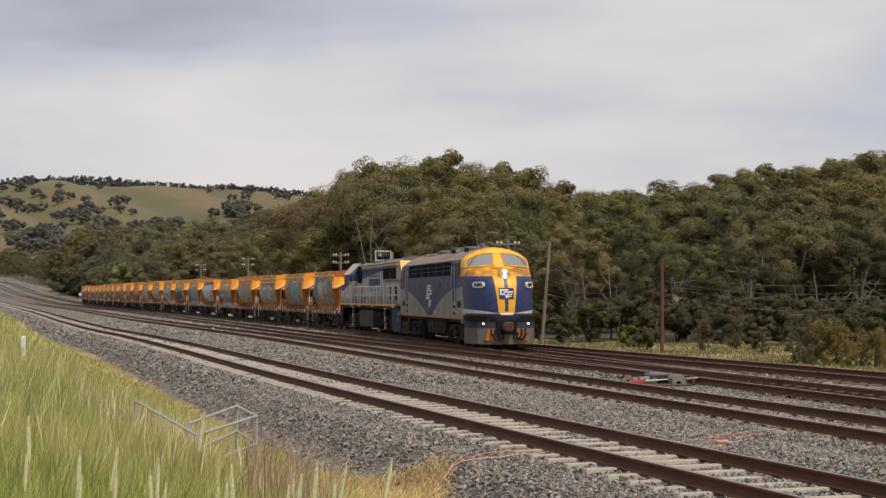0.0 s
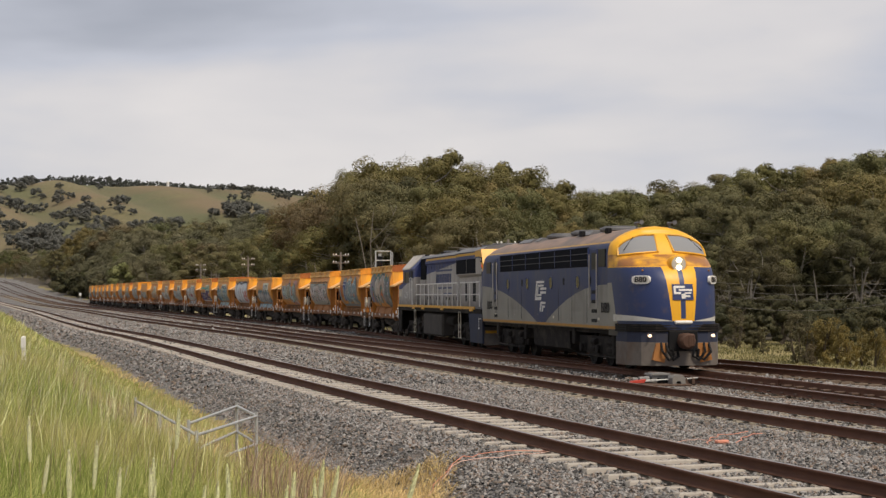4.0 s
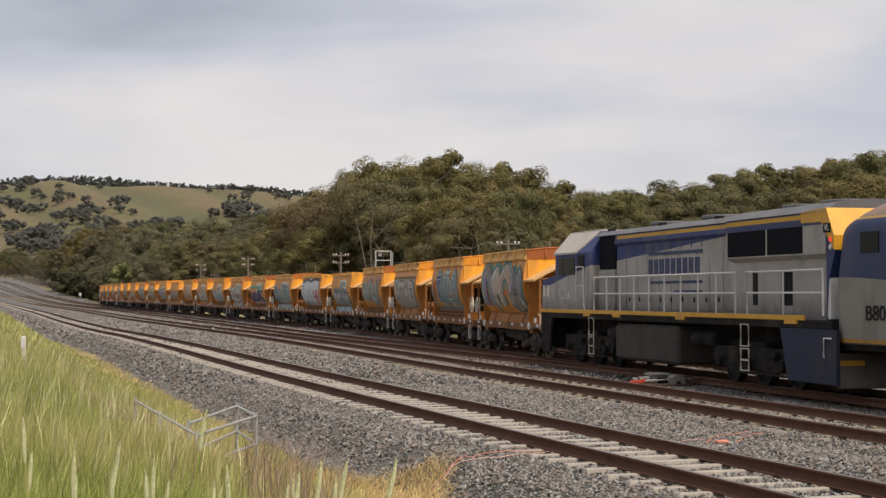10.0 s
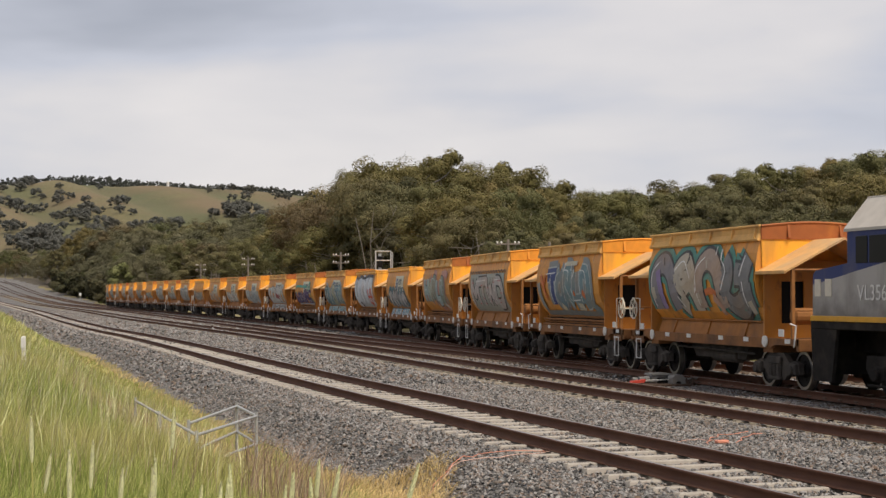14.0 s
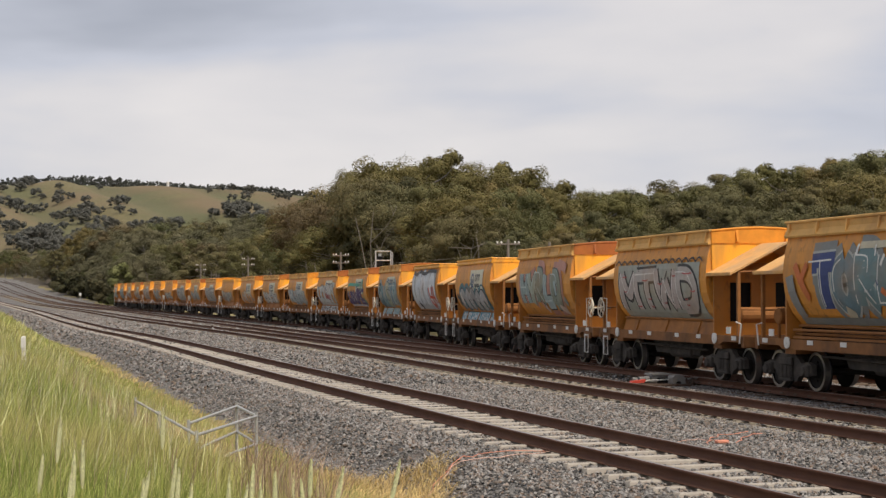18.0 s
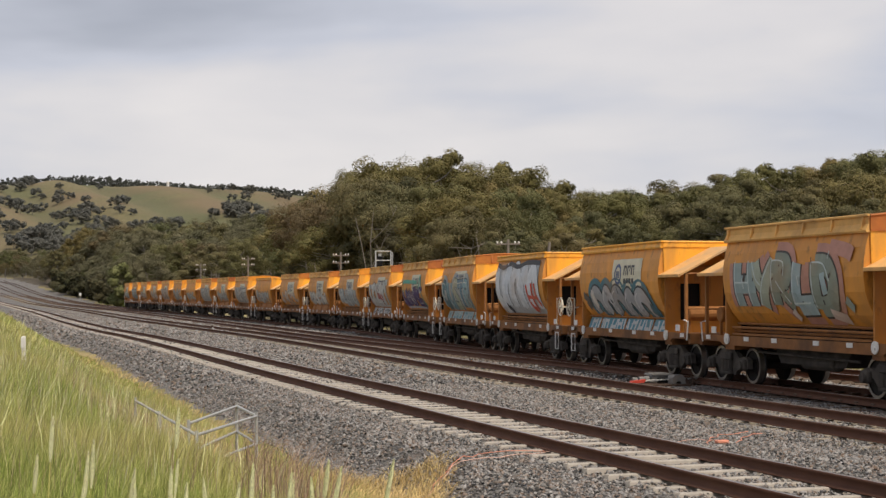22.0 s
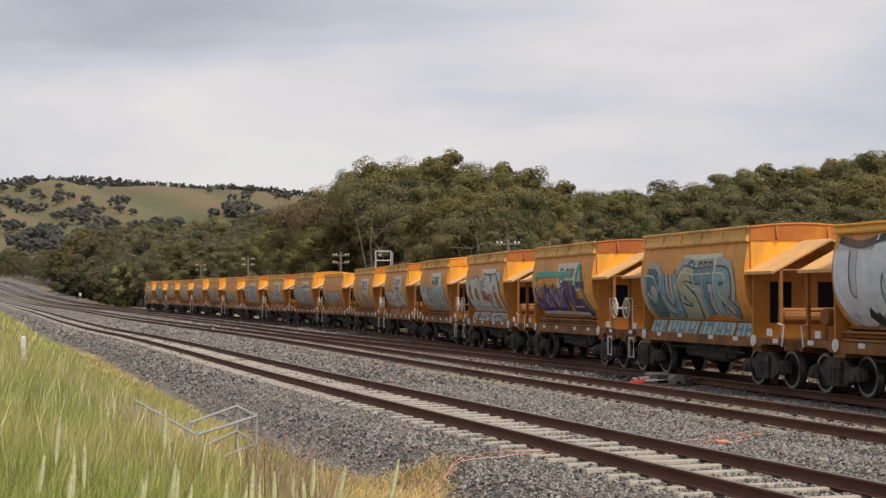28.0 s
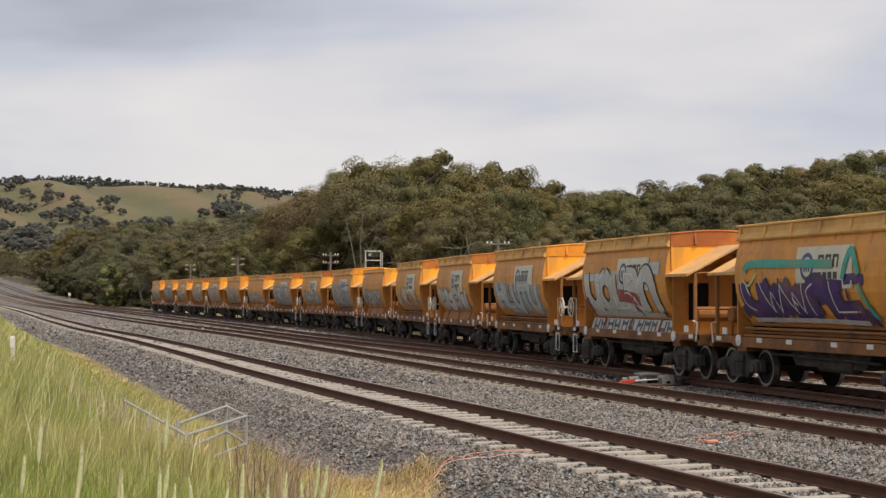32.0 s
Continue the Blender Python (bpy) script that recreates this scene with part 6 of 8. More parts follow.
def painted_band(wagon, z0, z1, c, c2, seed):
    """A second, scrawled row of paint along the door skirt."""
    rnd = random.Random(seed)
    bm = bmesh.new()
    def at(u, z):
        return (u, -(1.06 + (1.46 - z) * 0.342 + 0.008), z)
    field = [bm.verts.new(at(u, z)) for u, z in ((-3.28, z0), (3.42, z0), (3.42, z1), (-3.28, z1))]
    bm.faces.new(field).material_index = 0
    for k in range(11):
        # rough capitals: two stems and a bar each
        u, w, t = -3.05 + k * 0.58, rnd.uniform(0.26, 0.40), rnd.uniform(-0.10, 0.10)
        mid = rnd.uniform(0.25, 0.8) * (z1 - z0) + z0
        for ua, za, ub, zb in ((u, z0 + 0.03, u + 0.11, z1 - 0.03), (u + w, z0 + 0.03, u + w + 0.11, z1 - 0.03), (u, mid - 0.045, u + w, mid + 0.045)):
            q = [bm.verts.new(at(ua, za)), bm.verts.new(at(ub, za)), bm.verts.new(at(ub + t, zb)), bm.verts.new(at(ua + t, zb))]
            for v in q:
                v.co.y -= 0.003 + 0.0004 * (k % 3)
            bm.faces.new(q).material_index = 1
    part("skirt_graffiti", bm, [spray(c), spray(c2)], wagon, "spray-painted scrawl on the door skirt")


def owner_plate(wagon, u0=-0.32, u1=2.08, z0=2.22, z1=3.10):
    bm = bmesh.new()
    patch(bm, u0, u1, z0, z1, 0.0155)
    plate = part("side_plate", bm, BUFF, wagon, "faded buff plate with a round blue emblem")
    bm = bmesh.new()
    cu, cz = u0 + 0.50, (z0 + z1) / 2 + 0.02
    ring = [(cu + 0.25 * math.cos(k * math.tau / 14), cz + 0.25 * math.sin(k * math.tau / 14)) for k in range(15)]
    sweep(bm, ring, 0.085, 0.021)
    for a in (-0.10, 0.0, 0.10):
        sweep(bm, [(cu + a, cz - 0.10), (cu + a, cz + 0.10)], 0.06, 0.021)
    part("emblem", bm, SIGNBLUE, plate, "round blue emblem")
    bm = bmesh.new()
    for k in range(3):
        a = u0 + 1.02 + k * 0.31
        sweep(bm, [(a, cz - 0.03), (a, cz + 0.24)], 0.085, 0.021)
        sweep(bm, [(a + 0.04, cz + 0.21), (a + 0.2, cz + 0.21)], 0.06, 0.021)
        sweep(bm, [(a + 0.16, cz - 0.03 + 0.10 * (k % 2)), (a + 0.18, cz + 0.20)], 0.06, 0.0212)
    for k in range(4):
        patch(bm, u0 + 0.98 + k * 0.22, u0 + 1.14 + k * 0.22, cz - 0.26, cz - 0.12, 0.021)
    part("lettering_bar", bm, SIGNDARK, plate, "dark bars of lettering")


# ---------------------------------------------------------------- the leading locomotive
SECTION = ((1.10, 1.40), (1.27, 1.42), (2.4, 1.43), (3.30, 1.42), (3.50, 1.38), (3.60, 1.335), (3.66, 1.27), (3.78, 1.12), (3.90, 0.90), (4.00, 0.62), (4.06, 0.34), (4.09, 0.0))
FRONT = ((0.95, 9.05), (1.30, 9.12), (1.60, 9.12), (2.10, 9.08), (2.50, 8.98), (2.75, 8.82), (2.95, 8.55), (3.08, 8.22), (3.16, 7.92), (3.22, 7.72),
         (3.40, 7.56), (3.60, 7.38), (3.78, 7.18), (3.88, 7.02), (3.98, 6.98), (4.05, 6.85), (4.09, 6.67))
CREASE = 6.65
SHORT = 0.995


def blunt(x):
    """The true length of the body, with its short nose."""
    x *= SHORT
    return x if x < CREASE * SHORT else CREASE * SHORT + (x - CREASE * SHORT) * 0.96


def half_width(z):
    return float(np.interp(z, [a for a, _ in SECTION], [b for _, b in SECTION]))


def nose_at(z, a, lift=0.0):
    """A point of the nose: height and angle (0 at the right-hand crease, 90 at the middle, 180 at the other crease)."""
    n = 2.0 / 2.7
    w, xf = half_width(z), float(np.interp(z, [p for p, _ in FRONT], [q for _, q in FRONT]))
    c, s = math.cos(radians(a)), math.sin(radians(a))
    y = -w * math.copysign(abs(c) ** n, c)
    x = CREASE + (xf - CREASE) * abs(s) ** n
    d = Vector((s, -c * 0.8, 0.12 if z < 3.2 else 0.4)).normalized()
    return Vector((x, y, z)) + d * lift


def nose_patch(bm, outline_lo, outline_hi, a0, a1, lift, steps=10, rows=4):
    """A piece of the nose's surface between two angles; lower and upper edge may change with the angle."""
    grid = []
    for i in range(steps + 1):
        k = i / steps
        a = a0 + (a1 - a0) * k
        lo, hi = outline_lo(k), outline_hi(k)
        grid.append([bm.verts.new(nose_at(lo + (hi - lo) * j / rows, a, lift)) for j in range(rows + 1)])
    for i in range(steps):
        for j in range(rows):
            bm.faces.new((grid[i][j], grid[i + 1][j], grid[i + 1][j + 1], grid[i][j + 1]))
    return bm


AMBERGLASS = Paint("amber_tinted_glass", 0.25).base((0.055, 0.042, 0.014)).done()
COUPLER = surface("dark_rusty_casting", (0.075, 0.035, 0.02), 0.75, 0.1, 6.0, 0.4, (0.02, 0.017, 0.015), 0.5, 0.2)
VENTBLACK = surface("vent_and_recess_black", (0.016, 0.0165, 0.02), 0.9, 0, 6.0, 0.3, (0.014, 0.012, 0.011), 0.4, 0.05)
VENTBLACK.node_tree.nodes["Principled BSDF"].inputs["Specular IOR Level"].default_value = 0.03
RUSTORANGE = surface("chipped_rust_orange", (0.34, 0.14, 0.035), 0.75, 0, 4.0, 0.4, (0.11, 0.075, 0.055), 0.8, 0.15)


def streamlined_locomotive():
    loco = thing("diesel_locomotive", "blue, grey and yellow round-nosed diesel locomotive with lit headlamp", "locomotive")
    livery, nose_livery = loco_blue_body(), loco_nose_paint()
    # body shell
    bm = bmesh.new()
    outline = [(y, z) for z, y in SECTION] + [(-y, z) for z, y in reversed(SECTION[:-1])]
    xs = [-9.5, -9.42, -9.3, -9.15, -8.95, -8.7, -8.4, -8.2] + [-7.5 + k * 1.1 for k in range(13)] + [CREASE]
    rings = []
    for x in xs:
        back = max(0.0, (-x - 8.3) / 1.2)
        pinch = 1.0 - 0.05 * back ** 3
        rings.append([bm.verts.new((x + (0.35 * back ** 2 * max(0.0, (z - 2.4) / 1.6) if back else 0.0), y * pinch, z if z < 3.4 else 3.4 + (z - 3.4) * (1 - 0.55 * back ** 2.2))) for y, z in outline])
    for a, b in zip(rings, rings[1:]):
        for k in range(len(outline)):
            bm.faces.new((a[k], a[(k + 1) % len(outline)], b[(k + 1) % len(outline)], b[k]))
    bm.faces.new(rings[0])
    body = part("body_shell", tidy(bm), livery, loco)
    smooth(body.data, 28)
    # nose
    bm = bmesh.new()
    zs = [0.95, 1.1, 1.3, 1.45, 1.6, 1.85, 2.1, 2.3, 2.5, 2.62, 2.75, 2.85, 2.95, 3.02, 3.08, 3.12, 3.16, 3.19, 3.22, 3.3, 3.4, 3.5, 3.6, 3.7, 3.78, 3.83, 3.88, 3.93, 3.98, 4.02, 4.05, 4.075, 4.088]
    grid = [[bm.verts.new(nose_at(z, a)) for a in range(0, 181, 6)] for z in zs]
    for r0, r1 in zip(grid, grid[1:]):
        for k in range(len(r0) - 1):
            bm.faces.new((r0[k], r0[k + 1], r1[k + 1], r1[k]))
    nose = part("nose", tidy(bm), nose_livery, loco, "yellow and blue rounded nose")
    smooth(nose.data, 50)
    def screen_low(k):
        return 3.21 + 0.11 * k

    def screen_high(k):
        return 3.36 + 0.45 * math.sin(min(k * 1.25 + 0.06, 1.0) * math.pi / 2) ** 0.8
    for a0, a1 in ((28, 85), (152, 95)):
        bm = bmesh.new()
        nose_patch(bm, screen_low, screen_high, a0, a1, 0.012)
        ws = part("windscreen", tidy(bm), GLASS, loco, "sloping grey windscreen")
        smooth(ws.data)
        bm = bmesh.new()
        am = a0 + (a1 - a0) * 0.45
        rail = [nose_at(screen_low(k / 10), a0 + (a1 - a0) * k / 10, 0.02) for k in range(11)] + \
               [nose_at(screen_high(1 - k / 10), a1 + (a0 - a1) * k / 10, 0.02) for k in range(11)]
        tube(bm, rail, 0.032, 7, True)
        part("windscreen_frame", tidy(bm), YELLOW, ws)
        bm = bmesh.new()
        tube(bm, [nose_at(3.76, am, 0.04), nose_at(3.35, am + (a0 - a1) * 0.22, 0.05)], 0.012, 5)
        part("wiper", bm, BLACK, ws)
    # headlamp
    bm = bmesh.new()
    drum(bm, 8.56, 0, 2.96, 0.25, 0.34, "X", 24, 0.03)
    lamp = part("headlamp_housing", tidy(bm), YELLOW, loco)
    bm = bmesh.new()
    drum(bm, 8.74, 0, 2.96, 0.205, 0.02, "X", 24)
    part("reflector", tidy(bm), PALEGREY, lamp)
    for dz in (-0.10, 0.10):
        bm = bmesh.new()
        drum(bm, 8.76, 0, 2.96 + dz, 0.075, 0.03, "X", 16, 0.01)
        part("lamp_lens", tidy(bm), LAMP, lamp, "lit white headlamp lens")
    # number boxes, class lamps, emblem board
    for a, turn in ((50, -1), (130, 1)):
        c = nose_at(2.52, a, 0.03)
        face = (nose_at(2.52, a + 3) - nose_at(2.52, a - 3)).normalized()
        m = Matrix((face, Vector((0, 0, 1)).cross(face) * -1, Vector((0, 0, 1)))).transposed().to_4x4()
        out = Vector((face.y, -face.x, 0))
        m = Matrix.Translation(c) @ Matrix((face, -out, Vector((0, 0, 1)))).transposed().to_4x4()
        bm = bmesh.new()
        ov = [(0.30 * math.copysign(abs(math.cos(k * math.tau / 20)) ** 0.6, math.cos(k * math.tau / 20)), 0.12 * math.copysign(abs(math.sin(k * math.tau / 20)) ** 0.6, math.sin(k * math.tau / 20))) for k in range(20)]
        prism(bm, ov, "Y", -0.025, 0.05)
        bm.transform(m)
        nb = part("number_box", tidy(bm), WHITE, loco, "white oval number box")
        bm = bmesh.new()
        prism(bm, [(x * 0.80, z * 0.66) for x, z in ov], "Y", -0.030, -0.02)
        bm.transform(m)
        part("number_glass", tidy(bm), PALEGREY, nb)
        writing("number", "B80", 0.205, BLACK, nb, m @ pose(0, -0.034, 0, 90, 0, 0) @ Matrix.Diagonal((1.25, 1, 1, 1)), bold=0.004)
        c = nose_at(2.78, a - 4 * turn, 0.02)
        bm = bmesh.new()
        bmesh.ops.create_uvsphere(bm, u_segments=10, v_segments=6, radius=0.032, matrix=Matrix.Translation(c))
        part("marker_lamp", bm, RUSTORANGE, loco)
    bm = bmesh.new()
    nose_patch(bm, lambda k: 1.96, lambda k: 2.40, 83.0, 97.0, 0.018, 6, 2)
    board = part("emblem_board", tidy(bm), DARKBLUE, loco, "blue emblem board on the nose")
    bm = bmesh.new()
    for a0, a1, z0, z1 in ((84.2, 86.0, 2.12, 2.34), (84.8, 90.8, 2.29, 2.35), (84.2, 89.2, 2.12, 2.18), (88.0, 95.8, 2.21, 2.26), (90.5, 95.0, 2.13, 2.17), (89.4, 91.0, 2.00, 2.13), (89.6, 94.0, 2.04, 2.09)):
        nose_patch(bm, lambda k, z=z0: z, lambda k, z=z1: z, a0, a1, 0.026, 3, 1)
    part("emblem", tidy(bm), WHITE, board)
    # lower front
    bm = bmesh.new()
    outline = [(7.3, -1.38), (8.2, -1.34), (8.75, -1.10), (8.98, -0.75), (9.05, -0.3), (9.05, 0.3), (8.98, 0.75), (8.75, 1.10), (8.2, 1.34), (7.3, 1.38)]
    prism(bm, outline, "Z", 0.16, 0.80)
    pilot = part("pilot", tidy(bm), SLATE, loco, "worn grey pilot with orange patches")
    for y in (-0.72, 0.72):
        bm = bmesh.new()
        prism(bm, [(y * 0.60, 0.78), (y * 1.05, 0.78), (y * 1.20, 0.32), (y * 0.72, 0.24)], "X", 8.80, 9.03)
        part("pilot_panel", tidy(bm), RUSTORANGE, pilot, "chipped rust-orange pilot patch")
    bm = bmesh.new()
    prism(bm, [(x * 1.0 + 0.02, y * 1.02) for x, y in outline], "Z", 1.08, 1.30)
    part("anticlimber", tidy(bm), BLACK, loco)
    bm = bmesh.new()
    prism(bm, outline, "Z", 0.80, 1.08)
    part("buffer_beam", tidy(bm), SKIRTBLUE, loco, "grimy dark blue buffer beam")
    bm = bmesh.new()
    box(bm, 8.9, 9.35, -0.16, 0.16, 0.74, 1.04, 0.05)
    drum(bm, 9.34, 0, 0.84, 0.22, 0.42, "X", 18, 0.06)
    drum(bm, 9.40, 0.05, 0.86, 0.17, 0.36, "Z", 14, 0.04)
    part("coupler", tidy(bm), COUPLER, loco, "rusty automatic coupler")
    bm = bmesh.new()
    box(bm, 9.02, 9.16, -0.26, 0.26, 1.30, 1.40, 0.03)
    part("coupler_guard", bm, WHITE, loco)
    # black plate put in for the shade of the opening behind the coupler
    bm = bmesh.new()
    box(bm, 9.0, 9.10, -0.42, 0.42, 0.56, 1.12, 0.02)
    part("draft_pocket", bm, BLACK, loco)
    for k in range(3):
        bm = bmesh.new()
        prism(bm, [(x * 1.0 + 0.045, y * 1.03) for x, y in outline], "Z", 1.11 + k * 0.07, 1.14 + k * 0.07)
        part("anticlimber_rib", tidy(bm), LOCOGRIME, loco)
    for y in (-0.62, 0.62):
        bm = bmesh.new()
        for k in (0, 0.14):
            tube(bm, [(9.0, y + k, 0.78), (9.14, y + k * 1.2, 0.55), (9.14, y * 0.7 + k, 0.32), (9.1, y * 0.45 + k, 0.42), (9.08, y * 0.5 + k, 0.62)], 0.038, 7)
        part("brake_hose", bm, BLACK, loco)
    for y in (-0.92, 0.92):
        bm = bmesh.new()
        drum(bm, 8.94, y, 0.98, 0.042, 0.12, "X", 14, 0.02)
        part("ditch_lamp", bm, DIMLAMP, loco, "lit ditch lamp")
    # roof: fans, hatches, horns
    for k, x in enumerate((-2.7, 0.2, 3.4)):
        bm = bmesh.new()
        drum(bm, x, 0, 4.12, 0.62, 0.12, "Z", 24, 0.03)
        drum(bm, x, 0, 4.20, 0.50, 0.05, "Z", 24, 0.02)
        part("roof_fan", tidy(bm), ROOFGREY, loco, "round grey roof fan")
    for x0, x1 in ((-6.3, -4.6), (-4.0, -3.5), (1.2, 2.5)):
        bm = bmesh.new()
        prism(bm, [(-0.75, 3.98), (-0.55, 4.12), (0.55, 4.12), (0.75, 3.98)], "X", x0, x1)
        part("roof_hatch", tidy(bm), ROOFGREY, loco)
    for x, y in ((-7.3, -0.4), (-7.8, 0.3), (4.6, -0.75), (2.2, -0.85)):
        bm = bmesh.new()
        box(bm, x - 0.12, x + 0.12, y - 0.08, y + 0.08, 3.95, 4.12, 0.02)
        part("roof_bracket", bm, BLACK, loco)
    for y in (-0.50, 0.50):
        bm = bmesh.new()
        tube(bm, [(6.5, y, 3.95), (6.5, y, 4.16), (6.35, y, 4.19), (6.75, y, 4.19)], [0.025, 0.025, 0.03, 0.03], 8)
        tube(bm, [(6.75, y, 4.19), (6.9, y, 4.19), (6.98, y, 4.19)], [0.025, 0.035, 0.065], 12)
        tube(bm, [(6.35, y + 0.1, 4.19), (6.2, y + 0.1, 4.19), (6.14, y + 0.1, 4.19)], [0.025, 0.03, 0.055], 12)
        part("air_horn", tidy(bm), ROOFGREY, loco)
    # sides: grille band, portholes, doors, ladder rungs, number, stripes
    for side in (-1, 1):
        y = side * 1.425
        bm = bmesh.new()
        box(bm, -6.3, 4.78, y - 0.010, y + 0.008, 2.95, 3.53)
        band = part("grille_band", bm, VENTBLACK, loco, "dark grille band under the roof")
        for k in range(7):
            x = -6.28 + k * 1.84
            bm = bmesh.new()
            box(bm, x - 0.025, x + 0.025, y - 0.02, y + 0.02, 2.98, 3.50)
            part("grille_post", bm, DARKBLUE, band)
        for z in (3.16, 3.34):
            bm = bmesh.new()
            box(bm, -6.25, 4.74, y - 0.013, y + 0.013, z - 0.010, z + 0.010)
            part("grille_bar", bm, SIGNDARK, band)
        for x in (-5.1, -2.4, 0.6, 3.65):
            bm = bmesh.new()
            drum(bm, x, y, 2.50, 0.20, 0.03, "Y", 18, 0.006)
            win = part("porthole", tidy(bm), AMBERGLASS, loco)
            bm = bmesh.new()
            tube(bm, [(x + 0.21 * math.cos(k * math.tau / 18), y, 2.50 + 0.21 * math.sin(k * math.tau / 18)) for k in range(18)], 0.025, 6, True)
            part("porthole_rim", bm, DARKBLUE, win)
        for x in (-3.1, 2.1, 5.0):
            bm = bmesh.new()
            box(bm, x - 0.09, x + 0.09, y - 0.012, y + 0.012, 2.42, 2.64)
            part("vent_slot", bm, BLACK, loco)
        for x, w in ((5.35, 0.30), (-6.95, 0.24)):
            bm = bmesh.new()
            box(bm, x - w, x + w, y - 0.012, y + 0.012, 1.95, 3.45, 0.004)
            door = part("cab_door", bm, DARKBLUE, loco, "blue cab side door")
            bm = bmesh.new()
            box(bm, x - w + 0.08, x + w - 0.08, y - 0.02, y + 0.02, 2.85, 3.35)
            part("door_window", bm, DARKGLASS, door)
            for dx in (-w - 0.06, w + 0.06):
                bm = bmesh.new()
                tube(bm, [(x + dx, y + side * 0.05, 1.7), (x + dx, y + side * 0.05, 3.3)], 0.018, 6)
                part("grab_rail", bm, PALEGREY, door)
            for k in range(4):
                bm = bmesh.new()
                box(bm, x - w * 0.8, x + w * 0.8, y - 0.016, y + 0.016, 1.30 + k * 0.28, 1.40 + k * 0.28)
                part("step_recess", bm, BLACK, loco)
        bm = bmesh.new()
        box(bm, 5.80, 6.45, y - 0.02, y + 0.02, 2.92, 3.44, 0.004)
        part("cab_window", bm, DARKGLASS, loco, "dark sliding cab side window")
        bm = bmesh.new()
        box(bm, -8.45, -7.75, y - 0.016, y + 0.016, 2.92, 3.34, 0.004)
        part("rear_window", bm, DARKGLASS, loco)
        for x in (-6.95, -5.1, -3.2, 1.5, 3.0, 4.6):
            bm = bmesh.new()
            box(bm, x - 0.006, x + 0.006, y - 0.008, y + 0.008, 1.28, 2.4)
            part("panel_seam", bm, SIGNDARK, loco)
        for x in (-7.0, 0.9, 5.8):
            bm = bmesh.new()
            box(bm, x - 0.08, x + 0.08, y - 0.01, y + 0.01, 1.36, 1.44)
            part("builder_plate", bm, CREAM, loco)
    for x in (6.45, -7.88):
        writing("number", "B80", 0.42, BLACK, loco, pose(x, -1.445, 1.72, 90, 0, 0) @ Matrix.Diagonal((1.2, 1, 1, 1)), bold=0.0)
    bm = bmesh.new()
    for q in ([(-0.82, 2.66), (0.30, 2.66), (0.27, 2.56), (-0.72, 2.56), (-0.84, 1.98), (-0.98, 1.98)], [(-0.98, 1.98), (-0.10, 1.98), (-0.14, 1.84), (-1.02, 1.84)],
              [(-0.62, 2.50), (0.22, 2.50), (0.20, 2.42), (-0.52, 2.42), (-0.60, 2.06), (-0.72, 2.06)], [(-0.72, 2.10), (-0.08, 2.10), (-0.10, 2.02), (-0.74, 2.02)],
              [(-0.20, 2.38), (0.62, 2.38), (0.60, 2.28), (-0.22, 2.28)], [(-0.22, 2.22), (0.56, 2.22), (0.54, 2.12), (-0.10, 2.12), (-0.24, 2.06)],
              [(-0.22, 1.78), (0.50, 1.78), (0.48, 1.68), (-0.08, 1.68), (-0.16, 1.36), (-0.32, 1.36)], [(0.04, 1.62), (0.40, 1.62), (0.38, 1.53), (0.16, 1.53), (0.12, 1.36), (-0.02, 1.36)]):
        prism(bm, [(x * 0.86 - 0.46, 2.06 + (z - 2.0) * 0.78) for x, z in q], "Y", -1.445, -1.43)
    part("side_emblem", tidy(bm), WHITE, loco, "white angular emblem on the side")
    # below the frame
    bm = bmesh.new()
    prism(bm, [(-1.25, 1.1), (-1.2, 0.42), (-0.9, 0.28), (0.9, 0.28), (1.2, 0.42), (1.25, 1.1)], "X", -2.3, 2.1)
    part("fuel_tank", tidy(bm), LOCOGRIME, loco)
    bm = bmesh.new()
    box(bm, -9.4, 7.4, -1.3, 1.3, 0.98, 1.12)
    for x in (-7.0, -3.0, 2.9, 6.9):
        box(bm, x - 0.15, x + 0.15, -1.35, 1.35, 0.6, 1.1, 0.02)
    part("underframe", tidy(bm), LOCOGRIME, loco)
    loco_bogie(loco, -5.15, 1.65), loco_bogie(loco, 5.2, 1.65)
    bm = bmesh.new()
    box(bm, -9.8, -9.3, -0.14, 0.14, 0.78, 1.02, 0.03)
    part("rear_coupler", bm, LOCOGRIME, loco)
    # its true length, with the bogies kept as they are
    for ob in loco.children_recursive:
        if not ob.name.startswith(("bogie", "wheelset")):
            if ob.location.length > 0.01:
                ob.location.x = blunt(ob.location.x)
            else:
                for v in ob.data.vertices:
                    v.co.x = blunt(v.co.x)
    return loco


# ---------------------------------------------------------------- the second locomotive, running cab last
SKIRTBLUE = surface("dusty_dark_blue_skirt", (0.022, 0.028, 0.055), 0.8, 0, 4.0, 0.3, (0.05, 0.04, 0.03), 0.6, 0.1)
LONG = 1.10
TANK = surface("dusty_dark_tank", (0.060, 0.051, 0.043), 0.9, 0, 3.0, 0.4, (0.024, 0.021, 0.018), 0.7, 0.1)


